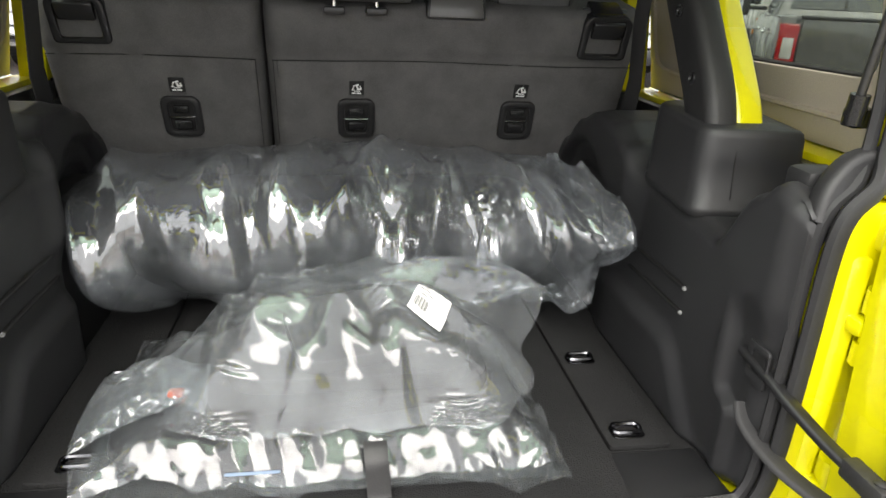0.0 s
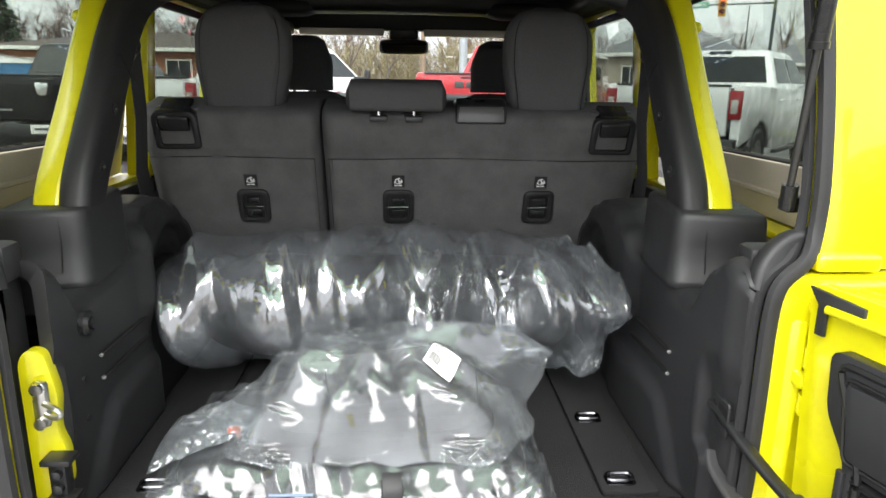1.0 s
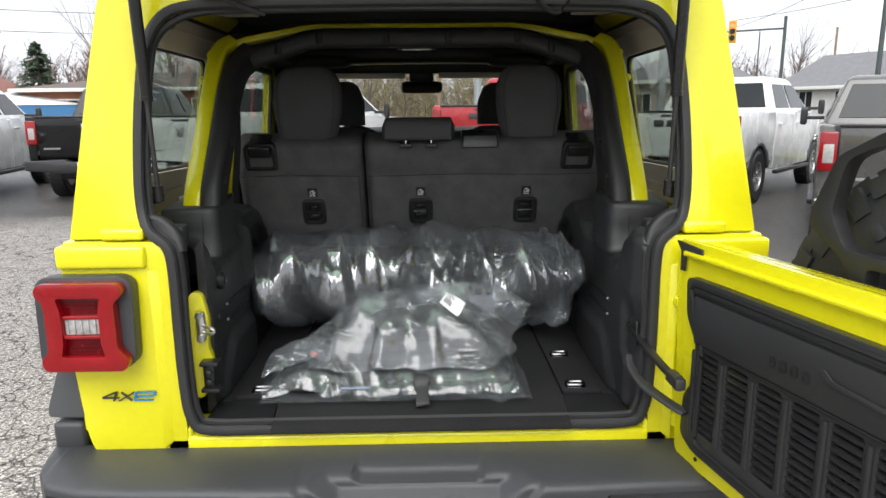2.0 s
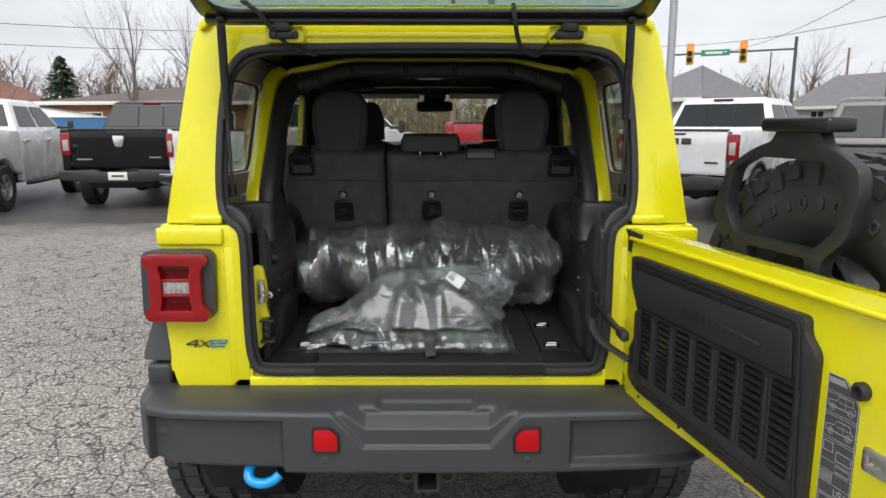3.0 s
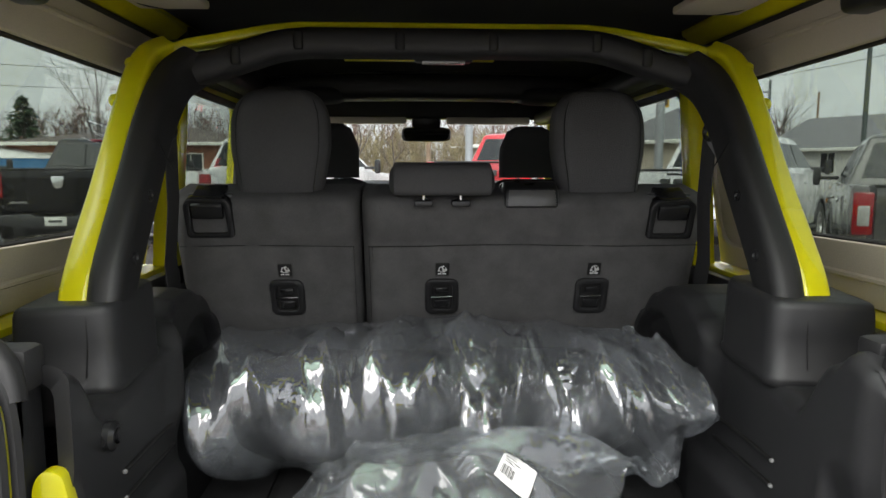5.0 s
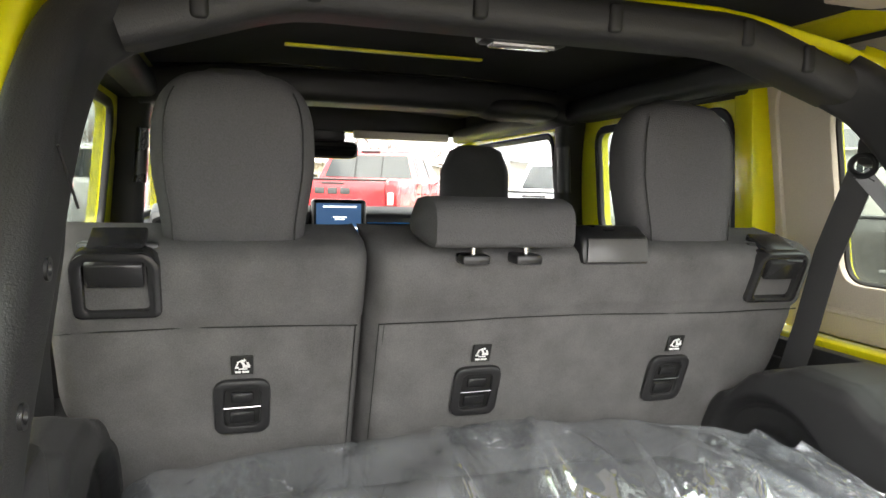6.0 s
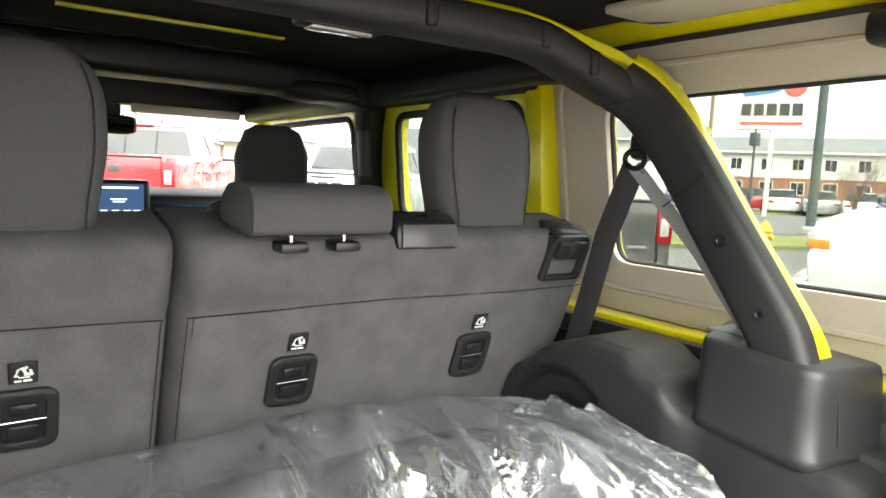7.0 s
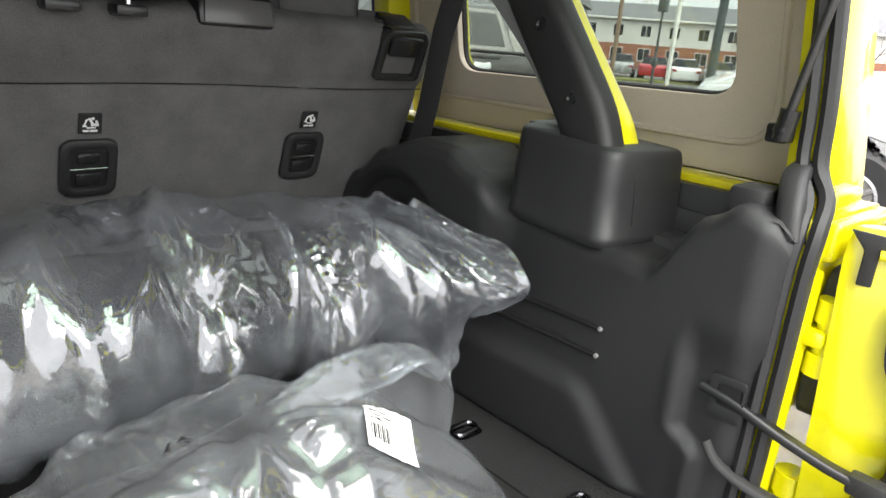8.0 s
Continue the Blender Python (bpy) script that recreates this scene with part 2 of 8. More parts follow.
def plate(bm, outer, holes, place, way, bevel=0.0):
    """A flat plate with openings: outlines in (u, v), laid into space by place(u, v), drawn out along way."""
    t = bmesh.new()
    edges = []
    for loop in (outer, *holes):
        vs = [t.verts.new(place(u, v)) for u, v in loop]
        edges += [t.edges.new((vs[i], vs[(i + 1) % len(vs)])) for i in range(len(vs))]
    bmesh.ops.triangle_fill(t, edges=edges, use_beauty=True, use_dissolve=False)
    r = bmesh.ops.extrude_face_region(t, geom=list(t.faces))
    bmesh.ops.translate(t, vec=Vector(way), verts=[v for v in r["geom"] if isinstance(v, bmesh.types.BMVert)])
    bmesh.ops.recalc_face_normals(t, faces=t.faces)
    soften(t, bevel, 2, 50)
    return merge(bm, t)


def rounded(w, h, r, n=5, cx=0.0, cy=0.0):
    """The outline of a rounded rectangle round (cx, cy)."""
    out = []
    for sx, sy, a0 in ((1, 1, 0), (-1, 1, 90), (-1, -1, 180), (1, -1, 270)):
        for i in range(n + 1):
            a = radians(a0 + 90 * i / n)
            out.append((cx + sx * (w / 2 - r) + r * math.cos(a), cy + sy * (h / 2 - r) + r * math.sin(a)))
    return out


def fillet(points, r, n=5):
    """An outline (u, v) with its corners rounded by r (or by a radius for each corner)."""
    out = []
    k = len(points)
    for i in range(k):
        p, a, b = Vector(points[i]), Vector(points[i - 1]), Vector(points[(i + 1) % k])
        q = r[i] if isinstance(r, (list, tuple)) else r
        if q <= 0:
            out.append(tuple(p))
            continue
        da, db = (a - p), (b - p)
        s = min(q, da.length * 0.49, db.length * 0.49)
        pa, pb = p + da.normalized() * s, p + db.normalized() * s
        for j in range(n + 1):
            f = j / n
            out.append(tuple((1 - f) ** 2 * pa + 2 * f * (1 - f) * p + f * f * pb))
    return out


def ring_tube(bm, path, section, closed=False, caps=True, up=(0, 0, 1), scale=None):
    """A section (list of (a, b)) swept along a path of points; a lies across, b along the up direction."""
    t = bmesh.new()
    pts = [Vector(p) for p in path]
    n = len(pts)
    rings = []
    for i, p in enumerate(pts):
        if closed:
            d = pts[(i + 1) % n] - pts[i - 1]
        else:
            d = pts[min(i + 1, n - 1)] - pts[max(i - 1, 0)]
        d.normalize()
        u = Vector(up(i) if callable(up) else up)
        side = d.cross(u)
        if side.length < 1e-4:
            side = d.cross(Vector((0, 1, 0)))
        side.normalize()
        u = side.cross(d).normalized()
        k = scale[i] if scale else 1.0
        rings.append([t.verts.new(p + side * a * k + u * b * k) for a, b in section])
    m = len(section)
    for i in range(n if closed else n - 1):
        a, b = rings[i], rings[(i + 1) % n]
        for j in range(m):
            t.faces.new((a[j], a[(j + 1) % m], b[(j + 1) % m], b[j]))
    if caps and not closed:
        t.faces.new(rings[0][::-1])
        t.faces.new(rings[-1])
    bmesh.ops.recalc_face_normals(t, faces=t.faces)
    return merge(bm, t)


def circle(r, n=10, squash=1.0):
    return [(r * math.cos(2 * math.pi * i / n), r * squash * math.sin(2 * math.pi * i / n)) for i in range(n)]


def smooth_path(points, steps=6, closed=False):
    """Catmull-Rom through the points."""
    p = [Vector(q) for q in points]
    n = len(p)
    out = []
    for i in range(n if closed else n - 1):
        a, b, c, d = (p[(i - 1) % n], p[i], p[(i + 1) % n], p[(i + 2) % n]) if closed else (p[max(i - 1, 0)], p[i], p[i + 1], p[min(i + 2, n - 1)])
        for j in range(steps):
            f = j / steps
            out.append(0.5 * ((2 * b) + (c - a) * f + (2 * a - 5 * b + 4 * c - d) * f * f + (3 * b - a - 3 * c + d) * f ** 3))
    if not closed:
        out.append(p[-1])
    return out


def lathe(bm, profile, n=24, m=None, closed=False):
    """A profile of (radius, height) turned round the z axis, then laid by m."""
    t = bmesh.new()
    rings = []
    for r, h in profile:
        rings.append([t.verts.new((r * math.cos(2 * math.pi * i / n), r * math.sin(2 * math.pi * i / n), h)) for i in range(n)])
    k = len(rings)
    for i in range(k if closed else k - 1):
        a, b = rings[i], rings[(i + 1) % k]
        for j in range(n):
            t.faces.new((a[j], a[(j + 1) % n], b[(j + 1) % n], b[j]))
    if not closed:
        t.faces.new(rings[0][::-1])
        t.faces.new(rings[-1])
    bmesh.ops.recalc_face_normals(t, faces=t.faces)
    if m is not None:
        bmesh.ops.transform(t, matrix=m, verts=t.verts)
    return merge(bm, t)


def loft(bm, rings, caps=True, closed_ends=False):
    """Skins a row of rings of points, all with as many points."""
    t = bmesh.new()
    vs = [[t.verts.new(Vector(p)) for p in r] for r in rings]
    m = len(vs[0])
    for a, b in zip(vs, vs[1:]):
        for j in range(m):
            t.faces.new((a[j], a[(j + 1) % m], b[(j + 1) % m], b[j]))
    if caps:
        t.faces.new(vs[0][::-1])
        t.faces.new(vs[-1])
    bmesh.ops.recalc_face_normals(t, faces=t.faces)
    return merge(bm, t)


def sheet(bm, nu, nv, place, back=None):
    """A grid of place(i / nu, j / nv); with back, a solid drawn out that way."""
    t = bmesh.new()
    g = [[t.verts.new(place(i / nu, j / nv)) for j in range(nv + 1)] for i in range(nu + 1)]
    fs = [t.faces.new((g[i][j], g[i + 1][j], g[i + 1][j + 1], g[i][j + 1])) for i in range(nu) for j in range(nv)]
    if back is not None:
        r = bmesh.ops.extrude_face_region(t, geom=fs)
        bmesh.ops.translate(t, vec=Vector(back), verts=[v for v in r["geom"] if isinstance(v, bmesh.types.BMVert)])
    bmesh.ops.recalc_face_normals(t, faces=t.faces)
    return merge(bm, t)


def pillow(bm, w, d, h, m, power=4.0, n=28, rows=12, crown=1.0):
    """A cushion: a superellipsoid w x d x h, laid by m."""
    t = bmesh.new()
    rings = []
    for j in range(1, rows):
        a = math.pi * j / rows - math.pi / 2
        cz, sz = abs(math.cos(a)) ** (2 / power), math.copysign(abs(math.sin(a)) ** (2 / power), math.sin(a))
        ring = []
        for i in range(n):
            b = 2 * math.pi * i / n
            c, s = math.cos(b), math.sin(b)
            ring.append(t.verts.new((w / 2 * cz * math.copysign(abs(c) ** (2 / power), c), d / 2 * cz * math.copysign(abs(s) ** (2 / power), s), h / 2 * sz)))
        rings.append(ring)
    for a, b in zip(rings, rings[1:]):
        for i in range(n):
            t.faces.new((a[i], a[(i + 1) % n], b[(i + 1) % n], b[i]))
    t.faces.new(rings[0][::-1])
    t.faces.new(rings[-1])
    bmesh.ops.transform(t, matrix=m, verts=t.verts)
    bmesh.ops.recalc_face_normals(t, faces=t.faces)
    return merge(bm, t)


def bell(x, c, w):
    return math.exp(-((x - c) / w) ** 2)


def ramp(x, a, b):
    f = min(1, max(0, (x - a) / (b - a)))
    return f * f * (3 - 2 * f)


def part(name, bm, mat, parent=None, label="", smooth=38):
    """Links a bmesh as one mesh object under its thing or part."""
    me = bpy.data.meshes.new(name)
    bm.to_mesh(me)
    bm.free()
    for p in me.polygons:
        p.use_smooth = True
    me.set_sharp_from_angle(angle=radians(smooth))
    me.materials.append(mat)
    ob = new(name, me)
    ob.parent = parent
    return tagged(ob, label)


def twin(ob, m):
    """A further part on the same mesh, under the same parent."""
    o = new(ob.name.split(".")[0], ob.data)
    o.parent = ob.parent
    o.matrix_basis = m
    if "label" in ob:
        tagged(o, ob["label"])
    return o


def thing(name, label, category, group=""):
    return tagged(new(name), label, category, group)


def B():
    return bmesh.new()
# ---- the yellow off-roader: its tail at y = 0, its nose towards +y, centred on x = 0 ----
suv = thing("off_road_suv", "bright yellow boxy off-road SUV with open tailgate and raised rear glass", "car")
GATE_AXIS, GATE_TURN = Vector((0.588, -0.03, 0)), math.atan2(-0.970, 0.244)


def mirrored(points, s):
    return [(s * p[0], *p[1:]) for p in points]


# tub: rear quarter panels, belt ledges, sill
for s in (-1, 1):
    bm = B()
    outline = [(0.775, 0.735), (0.760, 0.690), (0.545, 0.690), (0.545, 1.150), (0.552, 1.196), (0.790, 1.196), (0.793, 0.95)]
    plate(bm, fillet(mirrored(outline, s), [0.03, 0.02, 0, 0, 0.01, 0.02, 0]), [], lambda u, v: Vector((u, 0.0, v)), (0, 0.055, 0), 0.006)
    panel = part("rear_quarter_panel", bm, YELLOW, suv)
    bm = B()
    box(bm, *sorted((s * 0.600, s * 0.797)), -0.014, 0.05, 1.138, 1.190, 0.009, 3)
    part("belt_ledge", bm, YELLOW, panel)
    bm = B()
    prism(bm, [(s * 0.600, -0.010, 0.70), (s * 0.600, -0.010, 1.132), (s * 0.552, 0.012, 1.132), (s * 0.552, 0.012, 0.73)], (0, 0.05, 0), 0.006)
    part("corner_pressing", bm, YELLOW, panel)
    # body side with its door openings left to the doors
    bm = B()
    side = [(0.02, 0.735), (0.16, 0.735), (0.17, 0.90), (0.28, 0.985), (0.94, 0.985), (1.0, 0.90), (1.0, 1.196), (0.02, 1.196)]
    plate(bm, side, [], lambda u, v: Vector((s * 0.795, u, v)), (-s * 0.045, 0, 0), 0.008)
    part("rear_side_panel", bm, YELLOW, suv)
    bm = B()
    prism(bm, [(s * 0.770, 3.15, 0.62), (s * 0.770, 4.38, 0.70), (s * 0.770, 4.38, 1.08), (s * 0.770, 3.07, 1.19), (s * 0.770, 3.07, 0.62)], (-s * 0.05, 0, 0), 0.01)
    part("front_side_panel", bm, YELLOW, suv)
    # black flares over the wheels
    for yc, n0, n1 in ((0.62, 8, 172), (3.63, 8, 172)):
        bm = B()
        path = [(s * 0.855, yc - 0.52 * math.cos(radians(a)), 0.50 + 0.47 * math.sin(radians(a)) + 0.02) for a in np.linspace(n0, n1, 18)]
        path = [(s * 0.855, path[0][1] - 0.01, 0.70)] + path + [(s * 0.855, path[-1][1] + 0.01, 0.66)]
        ring_tube(bm, path, rounded(0.15, 0.045, 0.018, 3), up=(s, 0, 0.0))
        part("wheel_arch_flare", bm, FLARE, suv, "matt grey plastic arch flare")
    # inner wheel house
    bm = B()
    lathe(bm, [(0.0, 0.0), (0.50, 0.0), (0.50, 0.25), (0.0, 0.25)], 28, pose(s * 0.52 if s > 0 else -0.52, 0.62, 0.55, 0, 90 * s, 0))
    part("wheel_house", bm, DEEP, suv)

bm = B()
box(bm, -0.60, 0.60, 0.0, 0.06, 0.684, 0.728, 0.010, 3)
for s in (-1, 1):
    box(bm, *sorted((s * 0.535, s * 0.625)), 0.003, 0.052, 0.682, 0.750, 0.008, 3)
box(bm, -0.56, 0.56, 0.02, 0.10, 0.715, 0.742, 0.006)
sill = part("tail_sill", bm, YELLOW, suv)
bm = B()
box(bm, -0.74, 0.74, 0.06, 4.2, 0.60, 0.68, 0.02)
part("underbody", bm, DEEP, suv)
bm = B()
for x in (-0.45, 0.45):
    box(bm, x - 0.04, x + 0.04, 0.0, 4.42, 0.46, 0.60, 0.01)
part("chassis_rail", bm, IRON, suv)

# rubber seal round the whole tail opening
SEAL = [(0.0, 0.745), (0.30, 0.745), (0.49, 0.745), (0.530, 0.775), (0.541, 0.85), (0.543, 1.0), (0.543, 1.13), (0.552, 1.185), (0.590, 1.215), (0.612, 1.25), (0.617, 1.32), (0.612, 1.44), (0.600, 1.56), (0.585, 1.63), (0.548, 1.685), (0.49, 1.706), (0.38, 1.712), (0.0, 1.716)]


def seal_depth(z):
    return 0.0 if z < 1.19 else 0.028 + 0.11 * (z - 1.19) if z > 1.22 else 0.012


def seal_loop(offset=0.0, dy=0.0):
    right = [(x - (offset if x > 0.05 else 0), seal_depth(z) + dy, z + (offset if z < 0.76 else -offset if z > 1.66 else 0)) for x, z in SEAL]
    left = [(-x, y, z) for x, y, z in right[1:-1]][::-1]
    return smooth_path(right + left, 4, True)


bm = B()
ring_tube(bm, seal_loop(0.0, -0.004), circle(0.0125, 8, 0.8), closed=True, up=(0, 1, 0))
ring_tube(bm, seal_loop(0.014, 0.012), circle(0.008, 6), closed=True, up=(0, 1, 0))
part("tail_opening_seal", bm, RUBBER, suv, "black rubber weatherstrip")
for s in (-1, 1):
    bm = B()
    # folded rubber where the lower and upper seals meet
    path = [(s * 0.545, 0.02, 1.165), (s * 0.556, 0.03, 1.200), (s * 0.585, 0.045, 1.222), (s * 0.618, 0.05, 1.228)]
    ring_tube(bm, smooth_path(path, 4), rounded(0.055, 0.03, 0.01, 3), up=(0, 1, 0))
    box(bm, *sorted((s * 0.535, s * 0.595)), 0.055, 0.105, 1.165, 1.222, 0.01)
    box(bm, *sorted((s * 0.545, s * 0.575)), 0.03, 0.07, 1.10, 1.185, 0.012)
    part("seal_corner", bm, RUBBER, suv)

# jambs inside the seal, with the yellow striker panel and its hook
for s in (-1, 1):
    bm = B()
    prism(bm, [(s * 0.545, 0.045, 0.74), (s * 0.575, 0.045, 0.74), (s * 0.575, 0.045, 1.19), (s * 0.545, 0.045, 1.19)], (0, 0.06, 0), 0.004)
    part("tail_jamb", bm, BLACK, suv)
bm = B()
jamb = fillet([(-0.541, 0.805), (-0.541, 1.045), (-0.531, 1.065), (-0.511, 1.055), (-0.500, 0.985), (-0.507, 0.925), (-0.498, 0.895), (-0.498, 0.83), (-0.525, 0.795)], 0.018)
plate(bm, jamb, [], lambda u, v: Vector((u, 0.058 + (u + 0.54) * 0.5, v)), (0, 0.02, 0), 0.004)
striker_panel = part("striker_panel", bm, YELLOW, suv)
bm = B()
box(bm, -0.523, -0.500, 0.045, 0.062, 0.945, 1.02, 0.008)
for z in (0.955, 1.01):
    lathe(bm, [(0.009, 0), (0.009, 0.006), (0.004, 0.006)], 12, pose(-0.511, 0.046, z, 90, 0, 0))
ring_tube(bm, smooth_path([(-0.508, 0.05, 0.968), (-0.482, 0.034, 0.970), (-0.474, 0.032, 0.977), (-0.482, 0.034, 0.984), (-0.508, 0.05, 0.986)], 5), circle(0.0042, 8))
part("latch_striker", bm, STEEL, striker_panel, "zinc-plated steel latch striker")
bm = B()
box(bm, -0.515, -0.489, 0.05, 0.075, 0.822, 0.895, 0.004)
for z in (0.822, 0.888):
    box(bm, -0.518, -0.474, 0.035, 0.07, z, z + 0.009, 0.002)
for z in (0.845, 0.868):
    lathe(bm, [(0.008, 0), (0.008, 0.01), (0.003, 0.012)], 10, pose(-0.500, 0.051, z, 90, 0, 0))
part("dovetail_guide", bm, SATIN, striker_panel, "black dovetail guide")

# tail lamps
for s in (-1, 1):
    bm = B()
    plate(bm, fillet(mirrored([(0.628, 0.918), (0.838, 0.914), (0.834, 1.128), (0.622, 1.128)], s), 0.035), [], lambda u, v: Vector((u, -0.004, v)), (0, -0.036, 0), 0.010)
    lamp = part("tail_light", bm, BUMPER, suv, "red tail light in a grey plastic bezel")
    bm = B()
    ring = mirrored([(0.640, 0.922), (0.812, 0.922), (0.822, 0.945), (0.802, 0.968), (0.802, 1.076), (0.822, 1.097), (0.812, 1.120), (0.640, 1.120), (0.630, 1.097), (0.653, 1.076), (0.653, 0.968), (0.630, 0.945)], s)
    hole = mirrored([(0.680, 0.955), (0.775, 0.955), (0.768, 0.985), (0.768, 1.058), (0.775, 1.088), (0.680, 1.088), (0.687, 1.058), (0.687, 0.985)], s)
    plate(bm, fillet(ring, 0.012), [fillet(hole, 0.006)], lambda u, v: Vector((u, -0.036, v)), (0, -0.034, 0), 0.006)
    part("lens_ring", bm, RED_LENS, lamp)
    bm = B()
    plate(bm, fillet(hole, 0.006), [rounded(0.094, 0.052, 0.006, 3, s * 0.7275, 1.021)], lambda u, v: Vector((u, -0.036, v)), (0, -0.018, 0), 0.002)
    for z in (0.968, 0.976, 1.066, 1.074):
        box(bm, *sorted((s * 0.695, s * 0.760)), -0.058, -0.052, z, z + 0.003)
    part("lens_well", bm, RED_DEEP, lamp)
    bm = B()
    plate(bm, rounded(0.096, 0.054, 0.007, 3, s * 0.7275, 1.021), [rounded(0.078, 0.036, 0.004, 3, s * 0.7275, 1.021)], lambda u, v: Vector((u, -0.036, v)), (0, -0.027, 0), 0.003)
    part("inner_bezel", bm, RED_LENS, lamp)
    bm = B()
    box(bm, *sorted((s * 0.6885, s * 0.7665)), -0.058, -0.03, 1.003, 1.039, 0.003)
    for i in range(5):
        box(bm, s * 0.7275 - 0.034 + i * 0.015, s * 0.7275 - 0.030 + i * 0.015, -0.061, -0.05, 1.005, 1.037, 0.001)
    part("reversing_lens", bm, CLEAR_LENS, lamp, "clear reversing lens")

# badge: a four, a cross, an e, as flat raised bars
def badge(name, strokes, mat, x, z, h, parent, y=-0.004, slant=0.32):
    bm = B()
    for a, b, c, d in strokes:
        p, q = Vector((a, b)), Vector((c, d))
        side = Vector((-(q - p).y, (q - p).x)).normalized() * 0.075
        quad = [p - side, q - side, q + side, p + side]
        prism(bm, [(x + (1.4 * u + slant * v) * h, y, z + v * h) for u, v in quad], (0, -0.004, 0), 0.0006, 1)
    return part(name, bm, mat, parent)


left_panel = [o for o in suv.children if o.name.startswith("rear_quarter_panel")][0]
badge("badge_figure", [(0.85, 0.0, 0.85, 1.0), (0.85, 0.95, 0.0, 0.38), (0.0, 0.34, 1.15, 0.34)], DARK_BADGE, -0.733, 0.824, 0.024, left_panel)
badge("badge_cross", [(0.0, 0.0, 1.0, 1.0), (0.0, 1.0, 1.0, 0.0)], DARK_BADGE, -0.693, 0.824, 0.022, left_panel)
badge("badge_letter", [(0.0, 0.08, 1.3, 0.08), (0.0, 0.08, 0.0, 0.92), (0.0, 0.92, 1.3, 0.92), (1.3, 0.92, 1.3, 0.5), (0.0, 0.5, 1.3, 0.5)], BLUE_BADGE, -0.658, 0.824, 0.024, left_panel)

# rear bumper: one moulding with a stepped middle
def bumper_plan(x):
    """Depth, foot and crown of the moulding across the car."""
    t = abs(x)
    at_x = [0.0, 0.30, 0.372, 0.402, 0.60, 0.74, 0.815, 0.852, 0.868, 0.872]
    dy = np.interp(t, at_x, [-0.185, -0.183, -0.181, -0.178, -0.170, -0.158, -0.132, -0.082, 0.0, 0.12])
    z0 = np.interp(t, at_x, [0.500, 0.500, 0.500, 0.500, 0.502, 0.505, 0.520, 0.542, 0.562, 0.585])
    z1 = np.interp(t, at_x, [0.690, 0.690, 0.690, 0.690, 0.690, 0.690, 0.692, 0.696, 0.700, 0.700])
    return dy, z0, z1


def within(x, z, top, low, zt, zb):
    """How deep a point lies inside a trapezium that is open at its top."""
    return min(z - zb, (low + (top - low) * (z - zb) / (zt - zb) - abs(x)) * 0.85)


def bumper_y(x, z):
    dy = bumper_plan(x)[0]
    pocket = min(abs(x) - 0.405, 0.812 - abs(x), z - (0.522 if x > 0 else 0.44), 0.664 - z)
    y = dy + 0.030 * ramp(pocket, 0.0, 0.018)
    y += 0.014 * ramp(within(x, z, 0.290, 0.180, 0.705, 0.580), 0.0, 0.008)
    y += 0.045 * min(1, max(0, within(x, z, 0.266, 0.175, 0.705, 0.634) / 0.030))
    y += 0.035 * ramp(within(x, z, 0.190, 0.130, 0.712, 0.668), 0.0, 0.012)
    return y


# rear bumper: one moulding with two pockets and a stepped middle
def bumper_point(u, v):
    x = -0.872 + 1.744 * u
    dy, z0, z1 = bumper_plan(x)
    back = 0.02 if abs(x) < 0.83 else 0.2
    if v < 0.16:
        y1 = bumper_y(x, z1 - 0.006) + 0.016
        return Vector((x, back + (y1 - back) * v / 0.16, z1 + 0.010 - 0.012 * (v / 0.16) ** 3))
    if v > 0.94:
        g = (v - 0.94) / 0.06
        return Vector((x, bumper_y(x, z0) + 0.012 + (back - 0.03 - dy) * g * 0.6, z0 + 0.010 * g))
    g = (v - 0.16) / 0.78
    z = z1 - 0.002 - (z1 - 0.002 - z0) * g
    edge = max(0, 1 - (z1 - z) / 0.016) ** 2 * 0.016 + max(0, 1 - (z - z0) / 0.014) ** 2 * 0.012
    return Vector((x, bumper_y(x, z) + edge, z))


